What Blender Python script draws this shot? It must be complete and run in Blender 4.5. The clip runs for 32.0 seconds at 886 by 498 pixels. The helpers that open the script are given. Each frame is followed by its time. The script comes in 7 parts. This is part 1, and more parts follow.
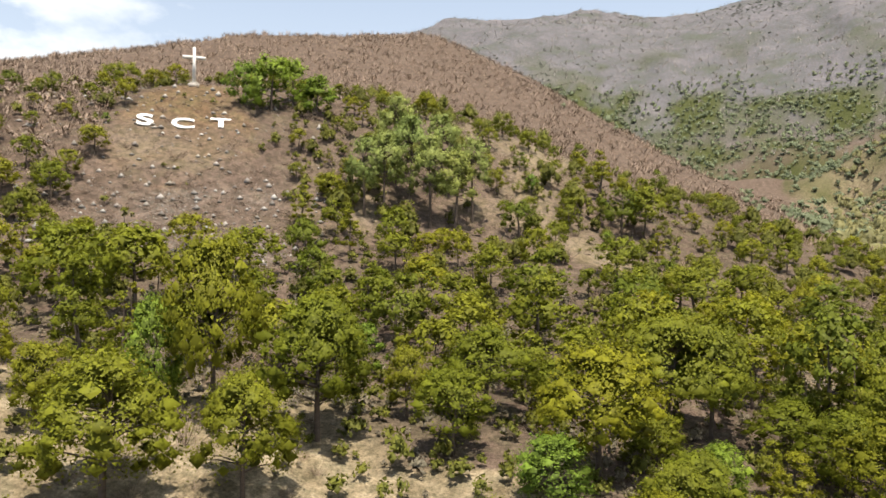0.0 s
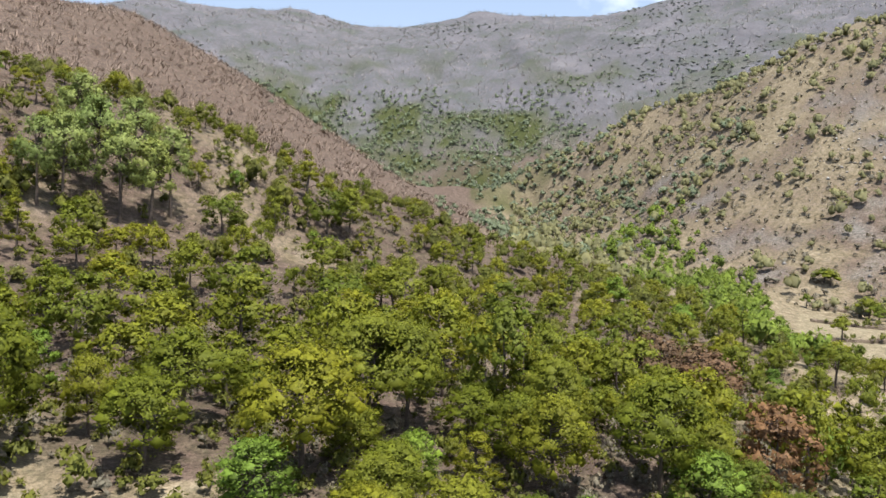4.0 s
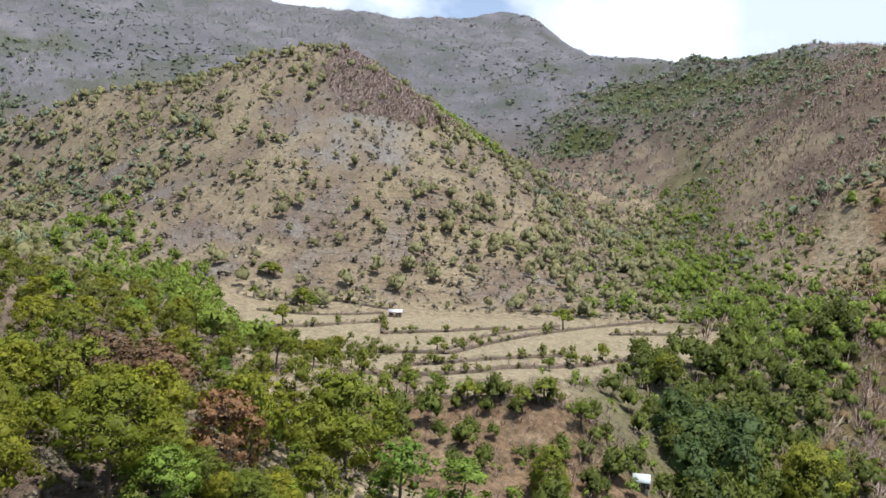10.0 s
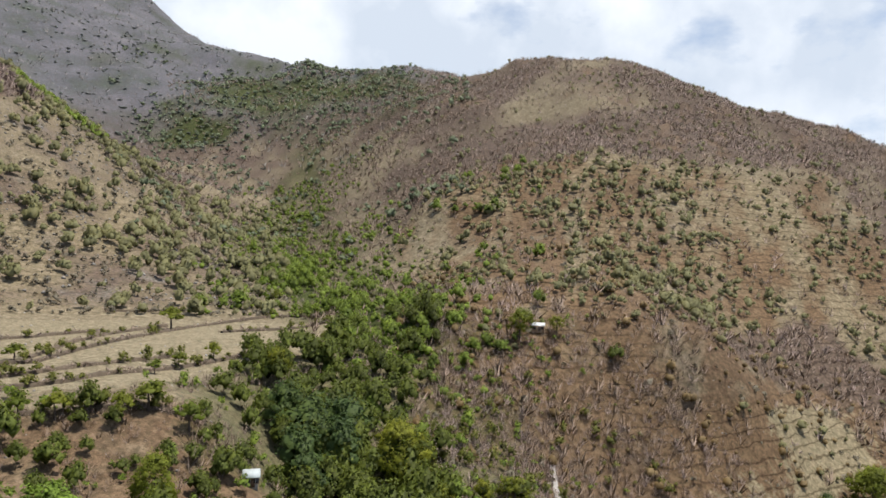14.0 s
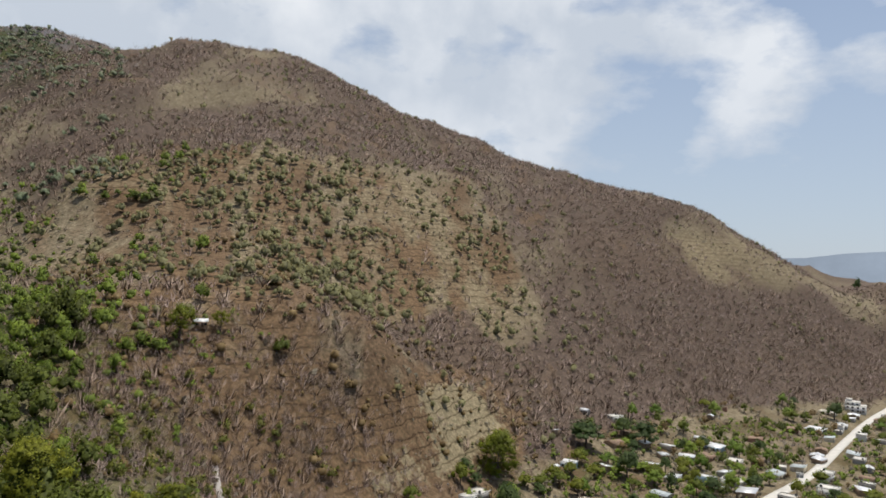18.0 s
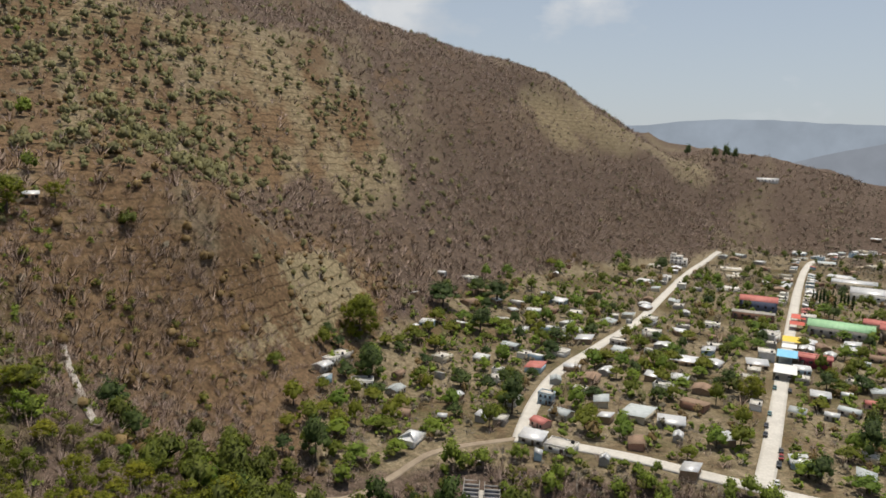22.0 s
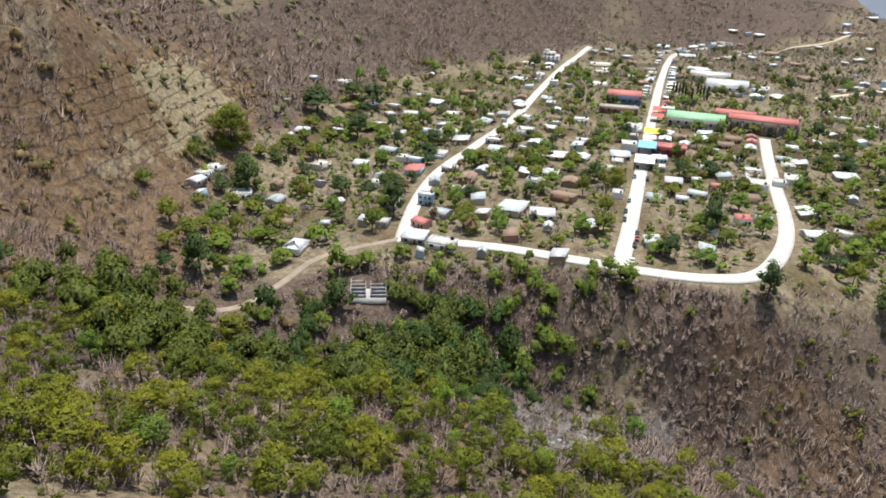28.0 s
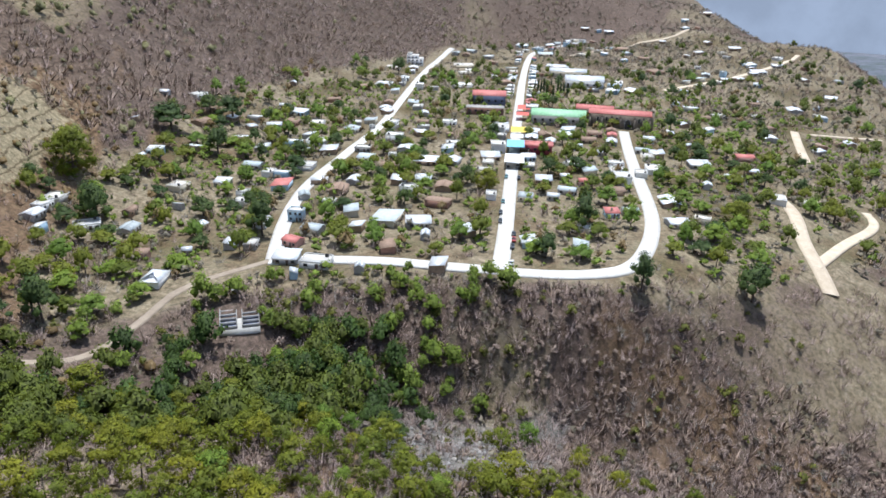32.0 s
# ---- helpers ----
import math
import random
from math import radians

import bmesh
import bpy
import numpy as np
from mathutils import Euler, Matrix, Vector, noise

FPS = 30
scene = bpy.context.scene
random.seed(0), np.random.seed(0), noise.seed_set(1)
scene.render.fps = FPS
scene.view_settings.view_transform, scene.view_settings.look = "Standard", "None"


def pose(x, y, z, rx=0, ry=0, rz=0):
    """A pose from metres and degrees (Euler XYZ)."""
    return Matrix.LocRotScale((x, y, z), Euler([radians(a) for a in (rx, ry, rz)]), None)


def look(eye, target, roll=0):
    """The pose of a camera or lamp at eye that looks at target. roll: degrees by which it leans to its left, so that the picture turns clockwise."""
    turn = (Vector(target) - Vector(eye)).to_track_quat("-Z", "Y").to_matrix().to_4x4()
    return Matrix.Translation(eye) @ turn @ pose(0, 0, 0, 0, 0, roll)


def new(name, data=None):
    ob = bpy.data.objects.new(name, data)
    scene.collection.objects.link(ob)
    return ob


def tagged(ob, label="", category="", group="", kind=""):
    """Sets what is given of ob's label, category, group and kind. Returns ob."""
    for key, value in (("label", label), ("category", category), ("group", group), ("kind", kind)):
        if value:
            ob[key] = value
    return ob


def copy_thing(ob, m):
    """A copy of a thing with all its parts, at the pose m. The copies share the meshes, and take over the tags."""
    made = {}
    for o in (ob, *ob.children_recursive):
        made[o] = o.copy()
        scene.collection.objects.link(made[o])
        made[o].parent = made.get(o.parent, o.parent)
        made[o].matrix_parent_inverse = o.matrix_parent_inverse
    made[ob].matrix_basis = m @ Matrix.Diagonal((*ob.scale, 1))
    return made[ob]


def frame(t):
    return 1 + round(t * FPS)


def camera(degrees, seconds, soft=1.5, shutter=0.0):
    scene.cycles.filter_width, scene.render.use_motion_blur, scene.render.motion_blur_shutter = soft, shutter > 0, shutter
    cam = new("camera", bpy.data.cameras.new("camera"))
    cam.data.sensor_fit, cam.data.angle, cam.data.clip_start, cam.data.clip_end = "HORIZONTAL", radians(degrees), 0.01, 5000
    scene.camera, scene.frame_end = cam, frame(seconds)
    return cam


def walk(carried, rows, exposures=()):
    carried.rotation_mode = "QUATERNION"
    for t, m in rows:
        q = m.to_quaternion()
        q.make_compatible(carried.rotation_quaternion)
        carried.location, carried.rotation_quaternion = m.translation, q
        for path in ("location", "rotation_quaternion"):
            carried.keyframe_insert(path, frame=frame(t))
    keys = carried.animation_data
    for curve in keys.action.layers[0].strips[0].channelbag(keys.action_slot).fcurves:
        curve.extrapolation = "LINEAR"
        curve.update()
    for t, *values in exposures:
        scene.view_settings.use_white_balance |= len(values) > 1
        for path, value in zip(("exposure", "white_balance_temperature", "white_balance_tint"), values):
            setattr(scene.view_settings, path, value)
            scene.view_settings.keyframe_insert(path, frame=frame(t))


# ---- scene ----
cam = camera(65.08, 32.0, soft=1.6)
EYE_Z = 130.0
PATH = [
    (0.0, pose(0.00, 0.00, EYE_Z+0.00, 89.88, -0.39, 1.41)),
    (0.5, pose(0.00, 0.00, EYE_Z+0.00, 89.87, -0.48, -1.55)),
    (1.0, pose(0.00, 0.00, EYE_Z+0.00, 89.89, -0.67, -4.90)),
    (1.5, pose(0.00, 0.00, EYE_Z+0.00, 89.89, -0.80, -8.37)),
    (2.0, pose(0.00, 0.00, EYE_Z+0.00, 89.95, -0.96, -11.75)),
    (2.5, pose(0.00, 0.00, EYE_Z+0.00, 89.95, -1.00, -14.03)),
    (4.5, pose(0.00, 0.00, EYE_Z+0.00, 90.23, -1.35, -26.05)),
    (5.0, pose(0.00, 0.00, EYE_Z+0.00, 90.28, -1.44, -29.78)),
    (5.5, pose(0.00, 0.00, EYE_Z+0.00, 90.32, -1.53, -33.40)),
    (6.0, pose(0.00, 0.00, EYE_Z+0.00, 90.32, -1.61, -36.97)),
    (6.5, pose(0.00, 0.00, EYE_Z+0.00, 90.31, -1.67, -40.51)),
    (7.0, pose(0.00, 0.00, EYE_Z+0.00, 90.33, -1.71, -44.07)),
    (7.5, pose(0.00, 0.00, EYE_Z+0.00, 90.44, -1.78, -47.59)),
    (8.0, pose(0.00, 0.00, EYE_Z+0.00, 90.59, -1.85, -51.13)),
    (8.5, pose(0.00, 0.00, EYE_Z+0.00, 90.70, -1.85, -54.75)),
    (9.0, pose(0.00, 0.00, EYE_Z+0.00, 90.80, -1.90, -58.33)),
    (9.5, pose(0.00, 0.00, EYE_Z+0.00, 90.83, -2.00, -61.77)),
    (10.0, pose(0.00, 0.00, EYE_Z+0.00, 90.89, -2.14, -65.31)),
    (10.5, pose(0.00, 0.00, EYE_Z+0.00, 90.97, -2.16, -69.20)),
    (11.0, pose(0.00, 0.00, EYE_Z+0.00, 91.06, -2.19, -73.15)),
    (11.5, pose(0.00, 0.00, EYE_Z+0.00, 91.11, -2.24, -76.73)),
    (12.0, pose(0.00, 0.00, EYE_Z+0.00, 91.28, -2.28, -80.16)),
    (12.5, pose(0.00, 0.00, EYE_Z+0.00, 91.40, -2.30, -83.75)),
    (13.0, pose(0.00, 0.00, EYE_Z+0.00, 91.61, -2.23, -87.87)),
    (13.5, pose(0.00, 0.00, EYE_Z+0.00, 91.71, -2.31, -91.62)),
    (14.0, pose(0.00, 0.00, EYE_Z+0.00, 91.82, -2.36, -96.44)),
    (14.5, pose(0.00, 0.00, EYE_Z+0.00, 91.97, -2.25, -100.17)),
    (15.0, pose(0.00, 0.00, EYE_Z+0.00, 92.09, -2.17, -104.48)),
    (15.5, pose(0.00, 0.00, EYE_Z+0.00, 92.12, -2.13, -107.82)),
    (17.5, pose(0.00, 0.00, EYE_Z+0.00, 92.26, -2.05, -120.42)),
    (18.0, pose(0.00, 0.00, EYE_Z+0.00, 92.29, -1.94, -123.43)),
    (18.5, pose(0.00, 0.00, EYE_Z+0.00, 92.33, -1.89, -126.61)),
    (19.0, pose(0.00, 0.00, EYE_Z+0.00, 92.35, -1.79, -128.54)),
    (19.5, pose(0.00, 0.00, EYE_Z+0.00, 92.41, -1.79, -130.51)),
    (20.0, pose(0.00, 0.00, EYE_Z+0.00, 92.41, -1.77, -132.37)),
    (20.5, pose(0.00, 0.00, EYE_Z+0.00, 87.69, -1.78, -134.12)),
    (21.0, pose(0.00, 0.00, EYE_Z+0.00, 82.31, -1.78, -134.76)),
    (21.5, pose(0.00, 0.00, EYE_Z+0.00, 82.26, -1.79, -134.90)),
    (22.0, pose(0.00, 0.00, EYE_Z+0.00, 81.75, -1.80, -134.97)),
    (22.5, pose(0.00, 0.00, EYE_Z+0.00, 80.30, -1.81, -134.94)),
    (23.0, pose(0.00, 0.00, EYE_Z+0.00, 78.34, -1.85, -134.93)),
    (23.5, pose(0.00, 0.00, EYE_Z+0.00, 76.01, -1.87, -134.98)),
    (24.0, pose(0.00, 0.00, EYE_Z+0.00, 73.60, -1.83, -135.09)),
    (24.5, pose(0.00, 0.00, EYE_Z+0.00, 71.26, -1.81, -135.21)),
    (25.0, pose(0.00, 0.00, EYE_Z+0.00, 68.93, -1.85, -135.32)),
    (25.5, pose(0.00, 0.00, EYE_Z+0.00, 66.74, -1.81, -135.82)),
    (27.5, pose(0.00, 0.00, EYE_Z+0.00, 65.98, -1.73, -142.79)),
    (28.0, pose(0.00, 0.00, EYE_Z+0.00, 66.06, -1.73, -145.29)),
    (28.5, pose(0.00, 0.00, EYE_Z+0.00, 66.13, -1.65, -147.95)),
    (29.0, pose(0.00, 0.00, EYE_Z+0.00, 66.23, -1.60, -150.81)),
    (29.5, pose(0.00, 0.00, EYE_Z+0.00, 66.31, -1.49, -153.61)),
    (30.0, pose(0.00, 0.00, EYE_Z+0.00, 66.21, -1.45, -153.99)),
    (30.5, pose(0.74, -1.11, EYE_Z-0.12, 66.23, -1.50, -153.96)),
    (31.0, pose(1.50, -2.71, EYE_Z+0.01, 66.27, -1.49, -153.93)),
    (31.5, pose(2.39, -5.39, EYE_Z-0.16, 66.39, -1.41, -154.30)),
    (32.0, pose(3.93, -9.58, EYE_Z-0.31, 66.60, -1.30, -156.20)),
]
EXPOSURES = [(0.0, 0.67, 7150, 10), (6.0, 0.62, 5950, 10), (10.0, 0.43, 6100, 10), (14.0, 0.14, 6400, 10), (18.0, -0.20, 6500, 10), (20.0, -0.33, 6550, 10), (21.0, -0.35, 6950, 10),
             (24.0, -0.05, 6900, 10), (25.5, 0.13, 6900, 10), (28.0, 0.28, 6250, 10), (32.0, 0.33, 5650, 10)]
walk(cam, PATH, EXPOSURES)

# ---- sky and sun ----
SUN_AZ, SUN_EL = 165.0, 74.0      # clockwise from +y, height above the horizon
world = bpy.data.worlds.new("world")
scene.world = world
world.use_nodes = True
wt = world.node_tree
wt.nodes.clear()
w_out = wt.nodes.new("ShaderNodeOutputWorld")
w_bg = wt.nodes.new("ShaderNodeBackground")
w_sky = wt.nodes.new("ShaderNodeTexSky")
w_sky.sky_type = 'NISHITA'
w_sky.sun_disc = False
w_sky.sun_elevation = radians(SUN_EL)
w_sky.sun_rotation = radians(SUN_AZ)
w_sky.air_density, w_sky.dust_density, w_sky.ozone_density = 1.0, 0.8, 2.0
w_tc = wt.nodes.new("ShaderNodeTexCoord")
w_map = wt.nodes.new("ShaderNodeMapping")
w_map.inputs["Scale"].default_value = (1.0, 1.0, 1.9)
w_map.inputs["Location"].default_value = (0.35, 0.1, 0.2)
w_noise = wt.nodes.new("ShaderNodeTexNoise")
w_noise.inputs["Scale"].default_value = 3.4
w_noise.inputs["Detail"].default_value = 9.0
w_noise.inputs["Roughness"].default_value = 0.55
w_ramp = wt.nodes.new("ShaderNodeValToRGB")
w_ramp.color_ramp.elements[0].position = 0.50
w_ramp.color_ramp.elements[1].position = 0.60
w_mix = wt.nodes.new("ShaderNodeMix")
w_mix.data_type = 'RGBA'
w_tone = wt.nodes.new("ShaderNodeMix")
w_tone.data_type = 'RGBA'
w_tone.inputs[6].default_value = (5.8, 6.3, 7.0, 1)
w_tone.inputs[7].default_value = (9.6, 9.7, 9.8, 1)
w_shape = wt.nodes.new("ShaderNodeTexNoise")
w_shape.inputs["Scale"].default_value = 5.5
w_shape.inputs["Detail"].default_value = 6.0
w_part = wt.nodes.new("ShaderNodeValToRGB")
w_part.color_ramp.elements[0].position = 0.42
w_part.color_ramp.elements[1].position = 0.60
wt.links.new(w_tc.outputs["Generated"], w_shape.inputs["Vector"])
wt.links.new(w_shape.outputs["Fac"], w_part.inputs["Fac"])
wt.links.new(w_part.outputs["Color"], w_tone.inputs[0])
wt.links.new(w_tone.outputs[2], w_mix.inputs[7])
wt.links.new(w_tc.outputs["Generated"], w_map.inputs["Vector"])
wt.links.new(w_map.outputs["Vector"], w_noise.inputs["Vector"])
w_bank = wt.nodes.new("ShaderNodeVectorMath")
w_bank.operation = 'DOT_PRODUCT'
w_bank.inputs[1].default_value = (0.924, -0.081, 0.375)      # the cloud bank over the eastern mountain
wt.links.new(w_tc.outputs["Generated"], w_bank.inputs[0])
w_cover = wt.nodes.new("ShaderNodeMapRange")
w_cover.inputs[1].default_value, w_cover.inputs[2].default_value = 0.70, 0.92
w_cover.inputs[3].default_value, w_cover.inputs[4].default_value = -0.05, 0.17
wt.links.new(w_bank.outputs["Value"], w_cover.inputs[0])
w_sum = wt.nodes.new("ShaderNodeMath")
w_sum.operation = 'ADD'
wt.links.new(w_noise.outputs["Fac"], w_sum.inputs[0])
wt.links.new(w_cover.outputs[0], w_sum.inputs[1])
wt.links.new(w_sum.outputs[0], w_ramp.inputs["Fac"])
wt.links.new(w_ramp.outputs["Color"], w_mix.inputs[0])
wt.links.new(w_sky.outputs["Color"], w_mix.inputs[6])
w_sep = wt.nodes.new("ShaderNodeSeparateXYZ")
wt.links.new(w_tc.outputs["Generated"], w_sep.inputs[0])
w_low = wt.nodes.new("ShaderNodeMapRange")
w_low.inputs[1].default_value, w_low.inputs[2].default_value = 0.0, 0.6
w_low.inputs[3].default_value, w_low.inputs[4].default_value = 0.8, 0.1
wt.links.new(w_sep.outputs[2], w_low.inputs[0])
w_haze = wt.nodes.new("ShaderNodeMix")
w_haze.data_type = 'RGBA'
w_haze.inputs[7].default_value = (5.0, 5.7, 6.7, 1)
wt.links.new(w_low.outputs[0], w_haze.inputs[0])
wt.links.new(w_mix.outputs[2], w_haze.inputs[6])
wt.links.new(w_haze.outputs[2], w_bg.inputs["Color"])
wt.links.new(w_bg.outputs["Background"], w_out.inputs["Surface"])
w_bg.inputs["Strength"].default_value = 0.118
sun_data = bpy.data.lights.new("sun", 'SUN')
sun_data.energy, sun_data.angle, sun_data.color = 5.0, radians(1.2), (1.0, 0.95, 0.87)
sun = new("sun", sun_data)
sun.matrix_world = look(
    (math.sin(radians(SUN_AZ)) * math.cos(radians(SUN_EL)) * 400,
     math.cos(radians(SUN_AZ)) * math.cos(radians(SUN_EL)) * 400,
     math.sin(radians(SUN_EL)) * 400 + EYE_Z), (0, 0, EYE_Z))

# ---- materials ----


def mat(name):
    m = bpy.data.materials.new(name)
    m.use_nodes = True
    nt = m.node_tree
    bsdf = nt.nodes["Principled BSDF"]
    bsdf.inputs["Specular IOR Level"].default_value = 0.25
    return m, nt, bsdf


def node(nt, kind, **values):
    n = nt.nodes.new(kind)
    for key, value in values.items():
        n.inputs[key.replace("_", " ")].default_value = value
    return n


def noise_node(nt, scale, detail=4.0, rough=0.6, coord=None):
    n = node(nt, "ShaderNodeTexNoise", Scale=scale, Detail=detail, Roughness=rough)
    if coord is not None:
        nt.links.new(coord, n.inputs["Vector"])
    return n.outputs["Fac"]


def ramp(nt, fac, stops):
    n = nt.nodes.new("ShaderNodeValToRGB")
    els = n.color_ramp.elements
    while len(els) < len(stops):
        els.new(0.5)
    for e, (p, c) in zip(els, stops):
        e.position = p
        e.color = (*c, 1) if len(c) == 3 else c
    nt.links.new(fac, n.inputs["Fac"])
    return n.outputs["Color"]


def mix(nt, fac, a, b, how='MIX'):
    n = nt.nodes.new("ShaderNodeMix")
    n.data_type = 'RGBA'
    n.blend_type = how
    for sock, v in ((n.inputs[0], fac), (n.inputs[6], a), (n.inputs[7], b)):
        if isinstance(v, bpy.types.NodeSocket):
            nt.links.new(v, sock)
        elif isinstance(v, (int, float)):
            sock.default_value = v
        else:
            sock.default_value = (*v, 1)
    return n.outputs[2]


def bump(nt, bsdf, height, strength, distance):
    b = node(nt, "ShaderNodeBump", Strength=strength, Distance=distance)
    nt.links.new(height, b.inputs["Height"])
    nt.links.new(b.outputs["Normal"], bsdf.inputs["Normal"])


def position(nt):
    return nt.nodes.new("ShaderNodeNewGeometry").outputs["Position"]


def leaf_mat(name, dark, mid, light, per_object=True, translucent=0.35):
    """Foliage: per-leaf and per-tree variation, part of the light passing through."""
    m, nt, bsdf = mat(name)
    geo = nt.nodes.new("ShaderNodeNewGeometry")
    leaf = ramp(nt, geo.outputs["Random Per Island"], [(0.0, dark), (0.55, mid), (1.0, light)])
    if per_object:
        info = nt.nodes.new("ShaderNodeObjectInfo")
        vary = info.outputs["Random"]
    else:
        vary = noise_node(nt, 0.09, 3.0, 0.7, geo.outputs["Position"])
    tone = ramp(nt, vary, [(0.15, (0.78, 0.85, 0.82)), (0.5, (1.0, 1.0, 1.0)), (0.85, (1.15, 1.09, 0.92))])
    col = mix(nt, 1.0, leaf, tone, 'MULTIPLY')
    nt.links.new(col, bsdf.inputs["Base Color"])
    bsdf.inputs["Roughness"].default_value = 0.6
    bsdf.inputs["Specular IOR Level"].default_value = 0.15
    tr = nt.nodes.new("ShaderNodeBsdfTranslucent")
    nt.links.new(col, tr.inputs["Color"])
    ms = nt.nodes.new("ShaderNodeMixShader")
    ms.inputs[0].default_value = translucent
    nt.links.new(bsdf.outputs[0], ms.inputs[1])
    nt.links.new(tr.outputs[0], ms.inputs[2])
    nt.links.new(ms.outputs[0], nt.nodes["Material Output"].inputs["Surface"])
    return m


def plain_mat(name, a, b, scale=1.5, rough=0.8, metal=0.0, spec=0.25, bumps=0.15):
    """A weathered surface: two tones mixed at two scales, varied from piece to piece."""
    m, nt, bsdf = mat(name)
    pos = position(nt)
    n1 = noise_node(nt, scale, 5.0, 0.65, pos)
    n2 = noise_node(nt, scale * 9, 3.0, 0.6, pos)
    col = ramp(nt, n1, [(0.3, a), (0.7, b)])
    fine = ramp(nt, n2, [(0.3, (0.86, 0.86, 0.86)), (0.7, (1.08, 1.08, 1.08))])
    col = mix(nt, 1.0, col, fine, 'MULTIPLY')
    info = nt.nodes.new("ShaderNodeObjectInfo")
    tone = ramp(nt, info.outputs["Random"], [(0.0, (0.86, 0.86, 0.86)), (1.0, (1.1, 1.1, 1.1))])
    col = mix(nt, 1.0, col, tone, 'MULTIPLY')
    nt.links.new(col, bsdf.inputs["Base Color"])
    bsdf.inputs["Roughness"].default_value = rough
    bsdf.inputs["Metallic"].default_value = metal
    bsdf.inputs["Specular IOR Level"].default_value = spec
    if bumps:
        bump(nt, bsdf, n2, bumps, 0.05)
    return m


def ground_mat():
    """Soil, dry grass, leaf litter, stones, stubble and a painted distance haze, laid out by the cover attributes."""
    m, nt, bsdf = mat("hillside_ground")
    pos = position(nt)
    ca = nt.nodes.new("ShaderNodeAttribute")
    ca.attribute_name = "cover_a"
    cb = nt.nodes.new("ShaderNodeAttribute")
    cb.attribute_name = "cover_b"
    sa = nt.nodes.new("ShaderNodeSeparateColor")
    sb = nt.nodes.new("ShaderNodeSeparateColor")
    nt.links.new(ca.outputs["Color"], sa.inputs[0])
    nt.links.new(cb.outputs["Color"], sb.inputs[0])
    big = noise_node(nt, 0.045, 5.0, 0.6, pos)
    med = noise_node(nt, 0.25, 5.0, 0.65, pos)
    fine = noise_node(nt, 1.7, 4.0, 0.7, pos)
    grass = ramp(nt, med, [(0.3, (0.13, 0.103, 0.065)), (0.5, (0.22, 0.178, 0.118)), (0.72, (0.34, 0.285, 0.20))])
    litter = ramp(nt, med, [(0.3, (0.08, 0.057, 0.045)), (0.55, (0.135, 0.099, 0.079)), (0.75, (0.205, 0.157, 0.127))])
    rock = ramp(nt, fine, [(0.3, (0.10, 0.092, 0.084)), (0.52, (0.19, 0.174, 0.157)), (0.7, (0.31, 0.29, 0.268))])
    field = ramp(nt, med, [(0.3, (0.20, 0.163, 0.105)), (0.7, (0.295, 0.25, 0.17))])
    green = ramp(nt, fine, [(0.3, (0.03, 0.04, 0.013)), (0.6, (0.075, 0.085, 0.026)), (0.8, (0.14, 0.135, 0.05))])
    soil = ramp(nt, med, [(0.3, (0.105, 0.066, 0.040)), (0.7, (0.215, 0.148, 0.092))])
    # Grey leafless woods and fields, with distance haze painted into their colour.
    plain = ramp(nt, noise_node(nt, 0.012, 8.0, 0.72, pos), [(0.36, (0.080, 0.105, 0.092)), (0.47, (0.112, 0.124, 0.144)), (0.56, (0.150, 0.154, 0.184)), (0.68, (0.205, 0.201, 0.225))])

    def edged(mask, n, width=0.35):
        """A mask whose border is broken up by noise."""
        add = nt.nodes.new("ShaderNodeMath")
        add.operation = 'ADD'
        sub = nt.nodes.new("ShaderNodeMath")
        sub.operation = 'SUBTRACT'
        nt.links.new(n, sub.inputs[0])
        sub.inputs[1].default_value = 0.5
        nt.links.new(mask, add.inputs[0])
        nt.links.new(sub.outputs[0], add.inputs[1])
        mr = nt.nodes.new("ShaderNodeMapRange")
        nt.links.new(add.outputs[0], mr.inputs[0])
        mr.inputs[1].default_value = 0.5 - width / 2
        mr.inputs[2].default_value = 0.5 + width / 2
        return mr.outputs[0]

    col = mix(nt, edged(sa.outputs[0], med), grass, litter)
    col = mix(nt, edged(sb.outputs[1], big), col, soil)
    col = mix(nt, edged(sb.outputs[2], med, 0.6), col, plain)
    col = mix(nt, edged(sb.outputs[0], med, 0.6), col, green)
    col = mix(nt, edged(sa.outputs[1], fine), col, rock)
    col = mix(nt, edged(sa.outputs[2], med, 0.15), col, field)
    sep = nt.nodes.new("ShaderNodeSeparateXYZ")
    nt.links.new(pos, sep.inputs[0])
    step = nt.nodes.new("ShaderNodeMath")
    step.operation = 'MULTIPLY_ADD'
    nt.links.new(big, step.inputs[0])
    step.inputs[1].default_value = 9.0
    nt.links.new(sep.outputs[2], step.inputs[2])
    saw = nt.nodes.new("ShaderNodeMath")
    saw.operation = 'PINGPONG'
    nt.links.new(step.outputs[0], saw.inputs[0])
    saw.inputs[1].default_value = 2.6
    wall = ramp(nt, saw.outputs[0], [(0.0, (0.5, 0.47, 0.42)), (0.28, (0.62, 0.58, 0.52)), (0.45, (1.1, 1.08, 1.02))])
    terrace = nt.nodes.new("ShaderNodeMath")
    terrace.operation = 'MULTIPLY'
    nt.links.new(ca.outputs["Alpha"], terrace.inputs[0])
    nt.links.new(ramp(nt, med, [(0.25, (0, 0, 0)), (0.45, (1, 1, 1))]), terrace.inputs[1])
    col = mix(nt, terrace.outputs[0], col, mix(nt, 1.0, col, wall, 'MULTIPLY'))
    speck = ramp(nt, noise_node(nt, 3.0, 4.0, 0.75, pos), [(0.32, (0.55, 0.55, 0.55)), (0.68, (1.4, 1.4, 1.4))])
